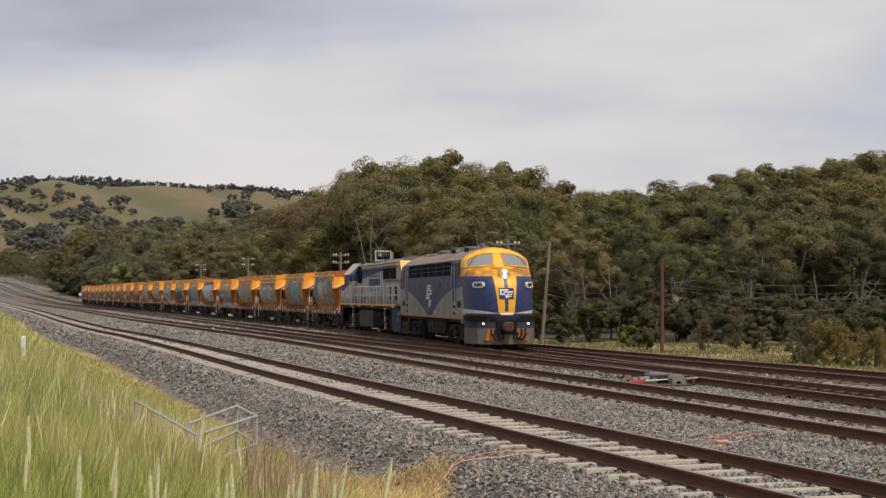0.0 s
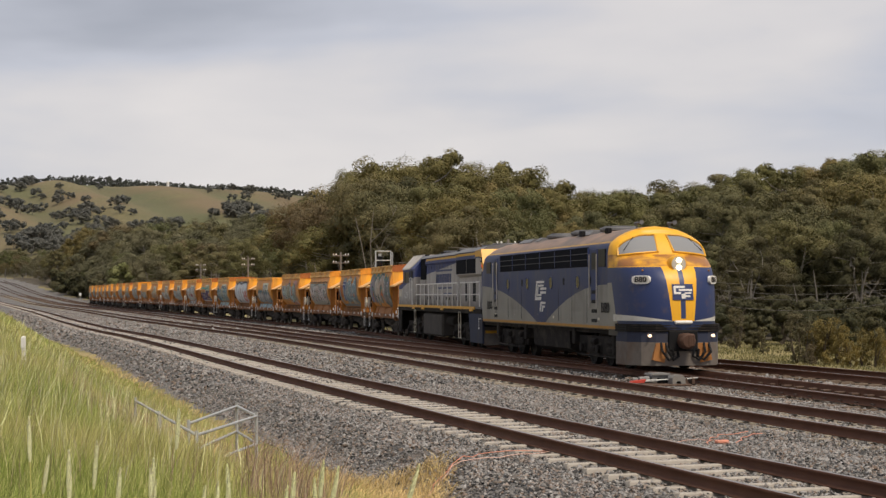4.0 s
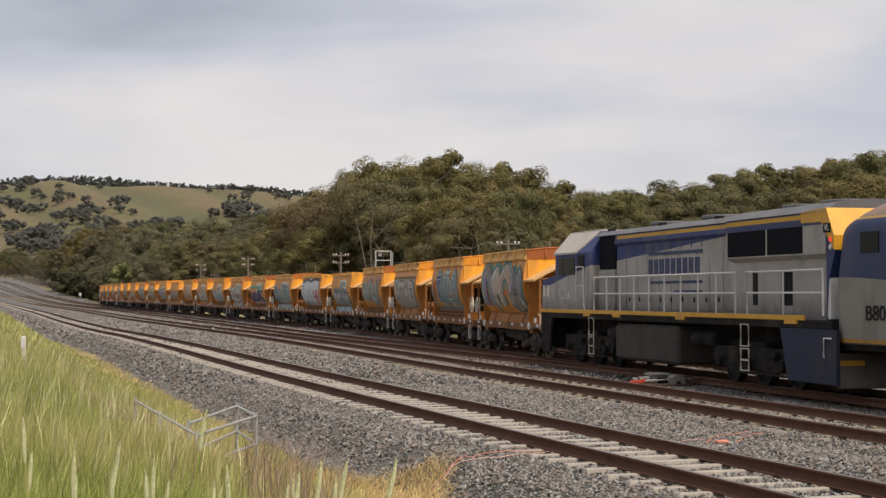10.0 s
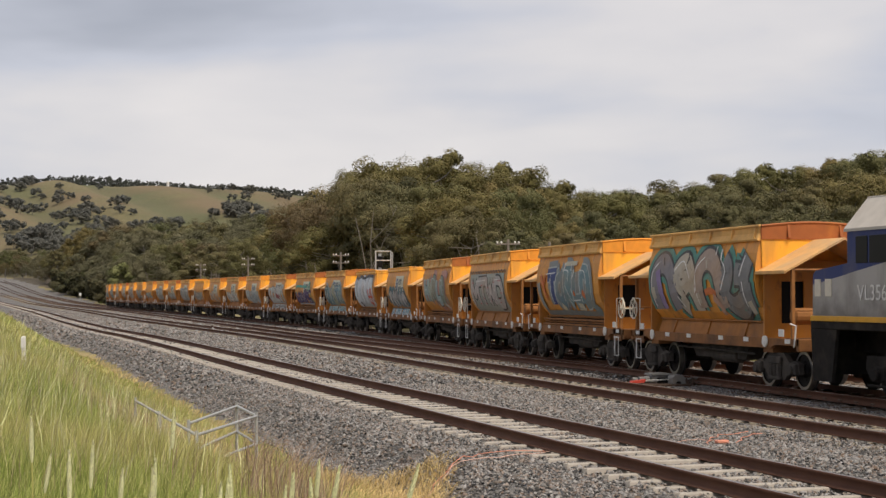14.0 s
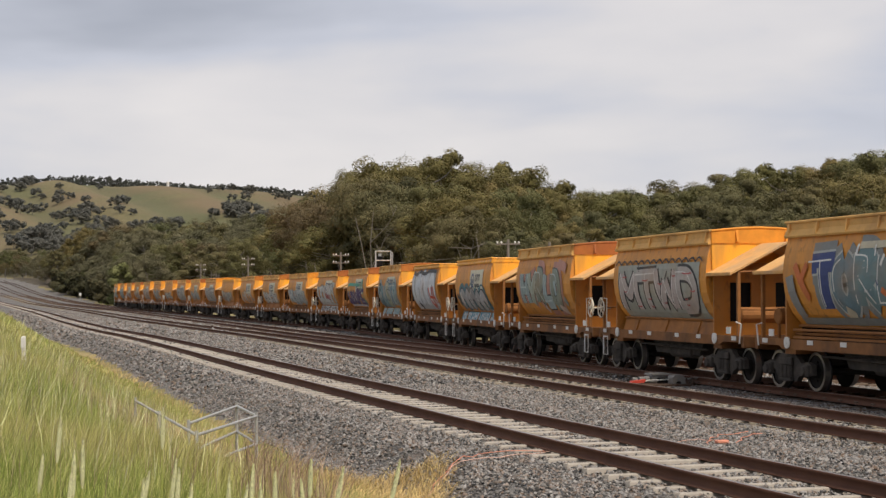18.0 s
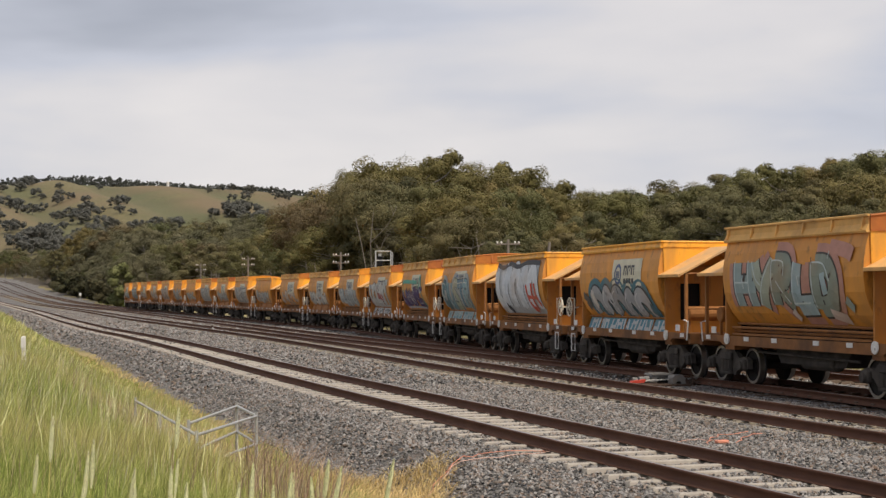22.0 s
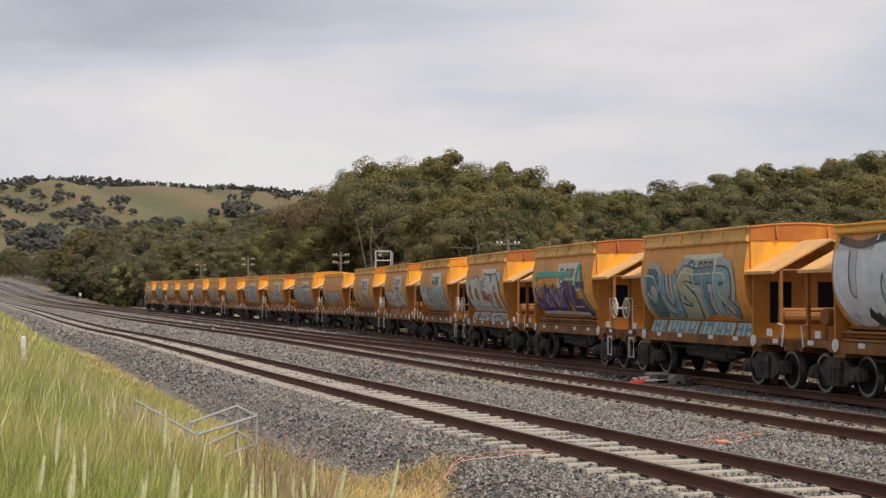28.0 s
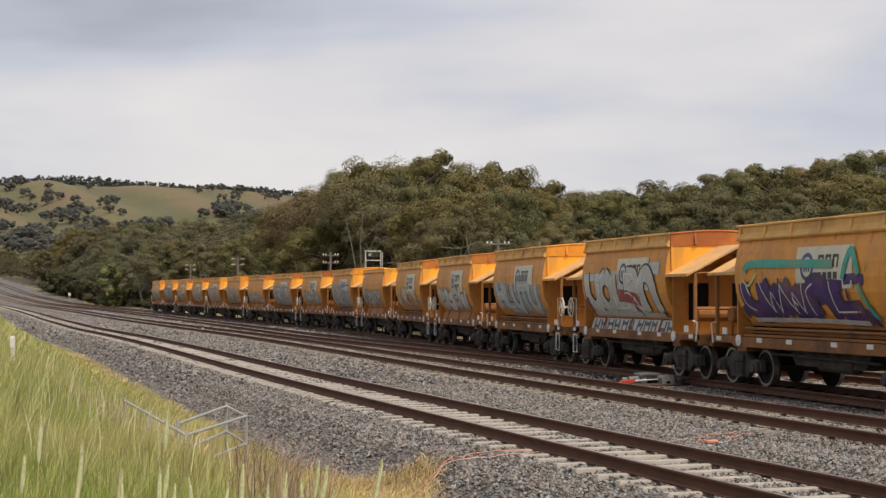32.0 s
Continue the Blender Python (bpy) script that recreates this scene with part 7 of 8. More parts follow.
def hood_locomotive():
    loco = thing("hood_locomotive", "silver and blue hood diesel locomotive running cab last", "locomotive")
    paint = hood_paint()
    # deck and yellow edge
    bm = bmesh.new()
    box(bm, -9.3, 9.3, -1.45, 1.45, 1.38, 1.56, 0.02)
    part("deck", bm, LOCOGRIME, loco)
    for side in (-1, 1):
        bm = bmesh.new()
        box(bm, -9.25, 8.2, side * 1.46 - 0.02, side * 1.46 + 0.02, 1.55, 1.66, 0.006)
        for x in (-5.0, -2.6, 1.8, 7.6):
            box(bm, x - 0.28, x + 0.28, side * 1.465 - 0.02, side * 1.465 + 0.02, 1.47, 1.58, 0.006)
        part("deck_edge", bm, YELLOW, loco, "yellow deck edge")
    # long hood
    bm = bmesh.new()
    prof = [(-1.12, 1.56), (-1.12, 3.50), (-1.20, 3.58), (-1.16, 3.84), (1.16, 3.84), (1.20, 3.58), (1.12, 3.50), (1.12, 1.56)]
    prism(bm, prof, "X", -3.42, 4.25)
    hood = part("engine_hood", tidy(bm), paint, loco, "silver engine hood with a blue sweep")
    bm = bmesh.new()
    prism(bm, [(-1.16, 1.56), (-1.16, 2.85), (-1.36, 2.95), (-1.36, 3.84), (1.36, 3.84), (1.36, 2.95), (1.16, 2.85), (1.16, 1.56)], "X", 4.25, 8.9)
    part("radiator_hood", tidy(bm), paint, loco)
    for side in (-1, 1):
        for x0, x1 in ((4.34, 6.24), (6.34, 7.94)):
            bm = bmesh.new()
            box(bm, x0, x1, side * 1.362 - 0.012, side * 1.362 + 0.012, 2.98, 3.56, 0.003)
            part("radiator_opening", bm, VENTBLACK, loco, "black radiator intake")
        for x in (5.35, 6.75, 7.0):
            bm = bmesh.new()
            box(bm, x - 0.11, x + 0.11, side * 1.165 - 0.012, side * 1.165 + 0.012, 1.86, 2.66)
            part("louvre", bm, BLACK, loco)
        for k in range(10):
            x = -3.02 + k * 0.78
            bm = bmesh.new()
            box(bm, x - 0.36, x + 0.36, side * 1.125 - 0.012, side * 1.125 + 0.012, 1.70, 3.10 if k % 2 else 3.16, 0.004)
            part("hood_door", bm, paint, hood)
        for k in range(9):
            x = -2.4 + k * 0.62
            bm = bmesh.new()
            box(bm, x - 0.012, x + 0.012, side * 1.215 - 0.01, side * 1.215 + 0.01, 3.30, 3.46)
            part("lifting_lug", bm, SIGNDARK, hood)
        for k in range(10):
            x = -3.1 + k * 0.72
            bm = bmesh.new()
            box(bm, x - 0.02, x + 0.02, side * 1.145 - 0.015, side * 1.145 + 0.015, 1.92, 2.04)
            part("door_latch", bm, BLACK, hood)
    # the lettering on the hood as plain bars
    bm = bmesh.new()
    for k in range(9):
        x = -1.0 + k * 0.375
        box(bm, x, x + 0.10, -1.152, -1.14, 2.62, 3.06)
        box(bm, x + 0.15, x + 0.26, -1.152, -1.14, 2.62, 3.06)
        box(bm, x + 0.10, x + 0.15, -1.152, -1.14, (2.96, 2.80, 2.62)[k % 3], (3.06, 2.90, 2.72)[k % 3])
    box(bm, -1.0, 2.42, -1.152, -1.14, 3.17, 3.25)
    box(bm, -0.9, 2.42, -1.152, -1.14, 2.40, 2.47)
    box(bm, 0.7, 2.42, -1.150, -1.14, 2.16, 2.22)
    part("lettering_bar", bm, DARKBLUE, hood, "blue bars of lettering on the hood")
    # end of the hood
    bm = bmesh.new()
    prism(bm, [(8.9, 1.56), (9.0, 2.4), (9.25, 3.0), (9.25, 3.3), (8.95, 3.9), (8.9, 3.9)], "Y", -1.34, 1.34)
    part("hood_end", tidy(bm), DARKBLUE, loco, "blue hood end with a yellow brow")
    bm = bmesh.new()
    prism(bm, [(7.9, 3.62), (7.9, 3.86), (8.96, 3.90), (9.27, 3.32), (9.27, 3.02), (9.0, 3.3), (8.75, 3.62)], "Y", -1.375, 1.375)
    part("yellow_brow", tidy(bm), YELLOW, loco)
    bm = bmesh.new()
    box(bm, 8.85, 9.15, -1.39, -1.375, 3.38, 3.58, 0.006)
    nb = part("number_box", bm, BLACK, loco)
    writing("class_letters", "VL", 0.18, WHITE, nb, pose(9.0, -1.394, 3.48, 90, 0, 0))
    for z, m in ((3.24, REDLAMP), (3.08, WHITE)):
        bm = bmesh.new()
        drum(bm, 9.12, -1.36, z, 0.06, 0.05, "Y", 12, 0.01)
        part("marker_lamp", bm, m, loco)
    bm = bmesh.new()
    box(bm, 8.9, 9.02, -1.33, -1.05, 1.58, 3.4, 0.02)
    part("end_panel", bm, WHITE, loco)
    # roof
    bm = bmesh.new()
    prism(bm, [(-1.22, 3.84), (-1.0, 3.98), (-0.5, 4.05), (0.5, 4.05), (1.0, 3.98), (1.22, 3.84)], "X", -4.9, 4.25)
    prism(bm, [(-1.40, 3.84), (-1.1, 4.02), (-0.5, 4.10), (0.5, 4.10), (1.1, 4.02), (1.40, 3.84)], "X", 4.25, 8.95)
    part("roof", tidy(bm), ROOFGREY, loco, "sooty grey hood roof")
    for x in (-2.2, 1.2, 5.6, 7.4):
        bm = bmesh.new()
        drum(bm, x, 0, 4.12, 0.55, 0.1, "Z", 20, 0.02)
        part("roof_fan", tidy(bm), ROOFGREY, loco)
    for x in (-4.4, -0.6, 2.9):
        bm = bmesh.new()
        box(bm, x - 0.09, x + 0.09, -1.0, -0.8, 3.95, 4.06, 0.02)
        part("roof_bracket", bm, BLACK, loco)
    # cab
    bm = bmesh.new()
    prism(bm, [(-1.46, 1.56), (-1.46, 3.38), (-0.95, 4.0), (0.95, 4.0), (1.46, 3.38), (1.46, 1.56)], "X", -7.84, -4.72)
    box(bm, -4.74, -3.40, -1.2, 1.2, 1.56, 2.84)
    prism(bm, [(-9.24, 1.56), (-9.22, 2.50), (-9.12, 2.60), (-7.82, 2.74), (-7.82, 1.56)], "Y", -1.43, 1.43)
    cab = part("cab", tidy(bm), paint, loco, "blue and silver driving cab")
    bm = bmesh.new()
    for side in (-1, 1):
        a, b, c, d = Vector((-7.92, side * 1.49, 3.42)), Vector((-5.82, side * 1.49, 3.42)), Vector((-5.18, side * 0.92, 4.07)), Vector((-7.95, side * 0.92, 4.07))
        up = [bm.verts.new(p) for p in (a, b, c, d)]
        lo = [bm.verts.new(p - Vector((0, 0, 0.06))) for p in (a, b, c, d)]
        bm.faces.new(up), bm.faces.new(lo[::-1])
        for i in range(4):
            bm.faces.new((up[i], up[(i + 1) % 4], lo[(i + 1) % 4], lo[i]))
    box(bm, -7.95, -5.18, -0.94, 0.94, 4.02, 4.08, 0.01)
    part("cab_roof", tidy(bm), PALEGREY, cab, "pale grey chamfered cab roof")
    # black block added for the shade inside the recess behind the cab
    bm = bmesh.new()
    box(bm, -4.70, -3.44, -1.16, 1.16, 2.86, 3.83)
    part("intake_recess", bm, VENTBLACK, loco)
    for side in (-1, 1):
        for x0, x1 in ((-7.52, -7.10), (-7.04, -6.06)):
            bm = bmesh.new()
            box(bm, x0, x1, side * 1.463 - 0.012, side * 1.463 + 0.012, 2.72, 3.26, 0.01)
            part("cab_window", bm, DARKGLASS, cab, "dark cab side window")
        bm = bmesh.new()
        box(bm, -5.80, -4.90, side * 1.47 - 0.012, side * 1.47 + 0.012, 1.72, 2.75, 0.006)
        part("cab_door", bm, paint, cab)
        bm = bmesh.new()
        box(bm, -5.75, -5.2, side * 1.47 - 0.01, side * 1.47 + 0.01, 2.86, 3.3, 0.004)
        part("cab_vent", bm, BLACK, cab)
        for x0, x1 in ((-9.12, -8.90), (-8.72, -8.48)):
            bm = bmesh.new()
            box(bm, x0, x1, side * 1.42 - 0.03, side * 1.42 + 0.03, 2.06, 2.42)
            part("side_flash", bm, CREAM, cab)
    writing("number", "VL356", 0.44, WHITE, cab, pose(-6.94, -1.475, 2.12, 90, 0, 0))
    # rails, steps and underframe
    for side in (-1, 1):
        for x0, x1 in ((-4.5, 4.85), (5.45, 8.9)):
            bm = bmesh.new()
            tube(bm, [(x0, side * 1.42, 1.66), (x0, side * 1.42, 2.62), (x1, side * 1.42, 2.62), (x1, side * 1.42, 1.66)], 0.026, 6)
            tube(bm, [(x0, side * 1.42, 2.14), (x1, side * 1.42, 2.14)], 0.025, 6)
            rail = part("handrail", bm, WHITE, loco, "white tubular handrail")
            n = 9 if x1 < 5 else 2
            for k in range(1, n):
                x = x0 + (x1 - x0) * k / n
                bm = bmesh.new()
                tube(bm, [(x, side * 1.42, 1.60), (x, side * 1.42, 2.62)], 0.024, 6)
                part("stanchion", bm, WHITE, rail)
        bm = bmesh.new()
        tube(bm, [(-5.84, side * 1.5, 2.95), (-5.2, side * 1.5, 2.95), (-5.16, side * 1.5, 1.85), (-5.05, side * 1.5, 1.66)], 0.024, 6)
        tube(bm, [(-5.84, side * 1.5, 2.38), (-5.18, side * 1.5, 2.38)], 0.018, 6)
        tube(bm, [(-5.82, side * 1.5, 2.93), (-5.82, side * 1.5, 1.95)], 0.014, 6)
        part("grab_rail", bm, WHITE, loco)
        for x in (-4.68, 5.35):
            bm = bmesh.new()
            for z0, z1 in ((0.92, 1.42), (0.36, 0.86)):
                tube(bm, [(x - 0.2, side * 1.44, z1), (x - 0.2, side * 1.44, z0), (x + 0.2, side * 1.44, z0), (x + 0.2, side * 1.44, z1)], 0.024, 6, True)
            tube(bm, [(x - 0.2, side * 1.44, 0.60), (x + 0.2, side * 1.44, 0.60)], 0.02, 6)
            part("step_ladder", bm, CREAM, loco, "cream step ladder")
        bm = bmesh.new()
        prism(bm, [(7.05, 1.38), (9.45, 1.38), (9.45, 0.25), (7.4, 0.25)], "Y", side * 1.40 - 0.04, side * 1.40 + 0.04)
        part("end_skirt", tidy(bm), SKIRTBLUE, loco, "dull dark blue end skirt")
        bm = bmesh.new()
        prism(bm, [(-9.3, 1.38), (-8.3, 1.38), (-8.5, 0.3), (-9.2, 0.3)], "Y", side * 1.40 - 0.04, side * 1.40 + 0.04)
        part("end_skirt", tidy(bm), LOCOGRIME, loco)
        bm = bmesh.new()
        tube(bm, [(9.0, side * 1.47, 0.8), (9.0, side * 1.47, 1.2), (9.3, side * 1.47, 1.2)], 0.02, 6)
        part("grab_rail", bm, WHITE, loco)
    bm = bmesh.new()
    prism(bm, [(9.25, 0.9), (9.55, 0.2), (9.40, 0.18), (9.1, 0.3)], "Y", -1.35, 1.35)
    part("pilot", tidy(bm), SLATE, loco)
    bm = bmesh.new()
    box(bm, 9.3, 9.36, -1.3, -0.75, 0.2, 0.75)
    part("pilot_panel", bm, YELLOW, loco)
    bm = bmesh.new()
    box(bm, -9.27, -9.12, -1.36, 1.36, 0.42, 1.40, 0.02)
    part("buffer_beam", bm, LOCOGRIME, loco)
    bm = bmesh.new()
    box(bm, -2.9, 1.45, -1.38, 1.38, 0.30, 1.30, 0.08)
    part("fuel_tank", bm, TANK, loco, "dusty dark grey fuel tank")
    bm = bmesh.new()
    box(bm, -9.2, 9.2, -0.5, 0.5, 0.9, 1.4)
    for x in (-3.4, 2.4, 2.9):
        drum(bm, x, -1.1, 1.0, 0.2, 0.8, "X", 12, 0.03)
    part("underframe", tidy(bm), LOCOGRIME, loco)
    for end in (-1, 1):
        bm = bmesh.new()
        box(bm, end * 9.5 - 0.25, end * 9.5 + 0.25, -0.14, 0.14, 0.78, 1.02, 0.03)
        part("coupler", bm, GRIME, loco)
    loco_bogie(loco, -5.6, 1.75), loco_bogie(loco, 5.3, 1.75)
    # its true length, with the bogies kept as they are
    for ob in loco.children_recursive:
        if ob.parent == loco and ob.name.startswith("bogie"):
            ob.location.x = 0.09 * (-5.6 if ob.data.vertices[0].co.x < 0 else 5.3)
        elif not ob.name.startswith("wheelset"):
            if ob.location.length > 0.01:
                ob.location.x *= LONG
            else:
                ob.data.transform(Matrix.Diagonal((LONG, 1, 1, 1)))
    return loco


# ---------------------------------------------------------------- putting the train together
VEHICLES = []        # (thing, distance behind the nose, half the bogie spread)
WAGONS = 23
PITCH = 10.9
FIRST_WAGON = 39.73


def make_train():
    VEHICLES.append((streamlined_locomotive(), 9.25, 5.2))
    VEHICLES.append((hood_locomotive(), 28.9, 5.9))
    kinds = {}
    for skirted in (True, False):
        for tall in (True, False):
            kinds[skirted, tall] = hopper_wagon(skirted, tall)
    used = set()
    plates = {5, 7, 8, 9, 10, 11, 12, 14, 15, 16, 19, 20, 21, 22, 23}
    purple, black, lilac, red = (0.055, 0.02, 0.12), (0.02, 0.02, 0.022), (0.22, 0.16, 0.30), (0.50, 0.06, 0.02)
    orange, teal_line = (0.50, 0.13, 0.03), (0.05, 0.30, 0.22)
    art = {}
    scallops = tuple((black, [(-3.15 + k * 0.45, 2.93), (-2.925 + k * 0.45, 3.03), (-2.70 + k * 0.45, 2.93)], 0.05) for k in range(14))
    art[1] = dict(shapes=("arch", "nine", "arch", "horned"), u0=-2.95, u1=2.95, z0=1.58, z1=3.10, fills=((0.19, 0.175, 0.185), (0.40, 0.355, 0.28), (0.33, 0.245, 0.19), (0.17, 0.168, 0.165)), edge=(0.04, 0.045, 0.05), fat=0.52, halo=(0.07, 0.22, 0.17), accent=(0.66, 0.66, 0.64), spread=0.08,
                  extra=((lilac, [(-2.6, 2.75), (-2.45, 2.2), (-2.4, 1.75)], 0.30), (orange, [(0.45, 2.15), (0.8, 2.2), (1.1, 2.12)], 0.16), ((0.42, 0.24, 0.17), [(0.9, 2.05), (1.15, 1.85), (1.2, 1.62)], 0.22), ((0.40, 0.36, 0.28), [(-3.0, 2.3), (-2.95, 2.0)], 0.26), ((0.40, 0.36, 0.28), [(2.9, 1.95), (2.95, 1.65)], 0.24)))
    art[2] = dict(shapes=("tee", "oval", "arr", "ell", "dee"), u0=-1.9, u1=2.5, z0=1.72, z1=3.0, fills=((0.025, 0.045, 0.16), (0.11, 0.18, 0.21), (0.12, 0.20, 0.21), (0.13, 0.19, 0.20), (0.11, 0.19, 0.21)), edge=(0.36, 0.38, 0.36), fat=0.42, halo=(0.19, 0.20, 0.19), seed=4, accent=(0.60, 0.61, 0.58), rim=0.05, spread=0.05,
                  extra=((orange, [(-2.75, 2.75), (-2.5, 2.4), (-2.2, 2.0)], 0.20), (orange, [(-2.2, 2.75), (-2.55, 2.3)], 0.16), ((0.22, 0.22, 0.21), [(-3.0, 2.5), (-2.9, 2.0), (-2.8, 1.6)], 0.34), ((0.44, 0.40, 0.29), [(-0.8, 1.75), (-0.5, 1.62)], 0.26), ((0.44, 0.40, 0.29), [(1.0, 1.75), (1.5, 1.72)], 0.22), ((0.44, 0.40, 0.29), [(0.0, 3.08), (1.2, 3.08)], 0.14),
                         (orange, [(1.75, 2.2), (2.0, 2.05)], 0.2), (orange, [(0.85, 2.2), (1.0, 2.1)], 0.14), ((0.20, 0.21, 0.20), [(-3.0, 1.53), (0, 1.55), (2.9, 1.53)], 0.15), ((0.16, 0.19, 0.18), [(2.4, 1.9), (2.7, 1.7), (3.0, 1.6)], 0.3)))
    art[3] = dict(shapes=("emm", "tee", "double", "dee"), u0=-2.8, u1=2.8, z0=1.60, z1=2.82, fills=((0.40, 0.34, 0.31), (0.38, 0.345, 0.315)), edge=(0.03, 0.03, 0.03), fat=0.34, ground=(0.30, 0.31, 0.265), seed=5, accent=(0.62, 0.60, 0.56), rim=0.07, flecks=6,
                  extra=scallops + tuple(((0.40, 0.09, 0.09), [(u, z), (u + d, z - 0.02), (u + 2 * d, z)], 0.035) for u, z, d in ((-2.5, 2.6, 0.15), (-2.45, 2.2, 0.12), (-1.7, 1.8, 0.15), (-0.95, 2.5, 0.2), (-0.7, 2.0, 0.12), (-0.7, 1.8, 0.12), (0.2, 2.4, 0.15), (0.4, 1.9, 0.1), (1.2, 2.6, 0.12), (1.9, 2.65, 0.3), (1.9, 2.0, 0.1), (1.9, 1.85, 0.1), (2.4, 2.2, 0.15))))
    art[4] = dict(shapes=("aitch", "wye", "arr", "ell", "dee"), u0=-2.6, u1=2.2, z0=1.70, z1=2.95, fills=((0.24, 0.31, 0.30), (0.30, 0.33, 0.25), (0.19, 0.22, 0.17), (0.28, 0.36, 0.36), (0.20, 0.23, 0.18)), edge=(0.05, 0.04, 0.035), fat=0.42, halo=(0.42, 0.20, 0.145), seed=6, rim=0.045, spread=0.06, accent=(0.44, 0.5, 0.48),
                  extra=(((0.28, 0.36, 0.36), [(1.65, 2.55), (1.75, 2.1)], 0.22), ((0.24, 0.28, 0.23), [(2.55, 2.0), (2.75, 1.8)], 0.22), ((0.42, 0.20, 0.145), [(1.9, 3.1), (2.6, 3.0), (2.9, 2.9)], 0.3), ((0.50, 0.42, 0.36), [(0.0, 1.75), (0.1, 1.55)], 0.2), ((0.52, 0.40, 0.33), [(1.7, 1.7), (2.3, 1.58)], 0.22)))
    art[5] = dict(shapes=("arch", "tall_arch", "arch", "tall_arch", "arch"), u0=-2.3, u1=2.4, z0=1.46, z1=2.22, fills=((0.30, 0.30, 0.30), (0.36, 0.36, 0.36), (0.25, 0.25, 0.25)), edge=(0.035, 0.04, 0.045), fat=0.40, lean=-0.25, seed=7, halo=(0.06, 0.16, 0.19), accent=(0.56, 0.55, 0.52), rim=0.06, spread=0.1,
                  extra=(((0.09, 0.08, 0.07), [(-3.0, 2.1), (-2.6, 1.9), (-2.9, 1.75)], 0.24), ((0.55, 0.50, 0.42), [(-2.2, 2.2), (-2.0, 1.75)], 0.28), ((0.05, 0.12, 0.14), [(2.4, 1.75), (2.9, 1.55)], 0.3)))
    art[6] = dict(shapes=("you", "tall_arch", "arch", "tall_arch", "arch"), u0=-3.0, u1=2.7, z0=1.52, z1=3.16, fills=((0.56, 0.58, 0.59), (0.52, 0.55, 0.57)), edge=(0.10, 0.105, 0.11), ground=(0.42, 0.44, 0.45), fat=0.62, seed=8, accent=(0.70, 0.71, 0.72), rim=0.03, flecks=4, spread=0.06,
                  extra=((red, [(1.25, 2.45), (1.5, 1.75), (1.9, 1.6)], 0.22), (red, [(1.95, 2.5), (2.0, 1.9), (2.1, 1.6)], 0.22), (red, [(2.35, 2.5), (2.45, 2.1), (2.75, 1.75)], 0.2), (red, [(1.4, 2.05), (2.6, 2.0)], 0.12), (black, [(-3.1, 3.22), (-2.2, 3.1), (-1.2, 3.22), (0, 3.1), (1.2, 3.22), (2.9, 3.18)], 0.16), (black, [(-2.1, 1.75), (-1.9, 1.6), (-1.7, 1.62)], 0.26)))
    art[7] = dict(shapes=("dee", "you", "ess", "tee", "arr"), u0=-2.95, u1=2.7, z0=1.50, z1=2.80, fills=((0.05, 0.13, 0.15), (0.16, 0.28, 0.31), (0.34, 0.36, 0.24), (0.10, 0.20, 0.26), (0.20, 0.31, 0.32)), edge=(0.05, 0.08, 0.09), halo=(0.33, 0.34, 0.31), fat=0.34, seed=9, accent=(0.56, 0.56, 0.46), rim=0.05, flecks=22)
    art[8] = dict(shapes=("you", "fang", "fang", "arch", "ell"), u0=-2.9, u1=2.2, z0=1.56, z1=2.42, fills=(purple, (0.05, 0.02, 0.11)), edge=(0.035, 0.02, 0.06), fat=0.40, lean=-0.25, seed=10, accent=(0.55, 0.53, 0.42), spread=0.12,
                  extra=((teal_line, [(-2.8, 2.6), (-2.5, 2.78), (-0.5, 2.76), (1.3, 2.72)], 0.18), (teal_line, [(1.7, 2.4), (2.0, 3.0), (2.35, 2.5)], 0.16), (teal_line, [(2.3, 2.3), (2.5, 1.9), (2.7, 1.6)], 0.14), ((0.50, 0.49, 0.50), [(-2.9, 1.53), (0, 1.55), (2.2, 1.52)], 0.10), ((0.42, 0.44, 0.20), [(-2.9, 2.45), (-2.6, 2.3), (-2.2, 2.55)], 0.06)))
    art[9] = dict(shapes=("you", "oval", "ell", "arr", "arch"), u0=-2.9, u1=2.6, z0=1.52, z1=2.82, fills=((0.47, 0.46, 0.42), (0.42, 0.42, 0.38), (0.45, 0.45, 0.42)), edge=black, fat=0.44, lean=-0.1, seed=11, accent=(0.62, 0.62, 0.58), rim=0.055, spread=0.08,
                  extra=(((0.26, 0.05, 0.045), [(-0.3, 2.1), (0.5, 2.05), (1.3, 1.95)], 0.34), ((0.16, 0.04, 0.035), [(-3.1, 2.0), (-3.0, 1.7), (-3.05, 1.52)], 0.34), ((0.45, 0.45, 0.42), [(-2.9, 1.55), (0, 1.57), (2.6, 1.53)], 0.16)))
    art[10] = dict(shapes=("aitch", "ell", "you", "tee", "you"), u0=-2.8, u1=2.6, z0=1.50, z1=2.60, fills=((0.40, 0.42, 0.40), (0.33, 0.36, 0.35)), edge=(0.13, 0.15, 0.15), fat=0.34, lean=-0.15, seed=12, halo=(0.29, 0.32, 0.32))
    for i in range(1, WAGONS + 1):
        skirted, tall = bool(i % 2), i not in (5, 6, 13)
        key = (skirted, tall)
        if key in used:
            w = copy_thing(kinds[key], Matrix())
        else:
            w = kinds[key]
            used.add(key)
        VEHICLES.append((w, FIRST_WAGON + PITCH * (i - 0.5), 3.78))
    order = [v[0] for v in VEHICLES[2:]]
    rnd = random.Random(21)
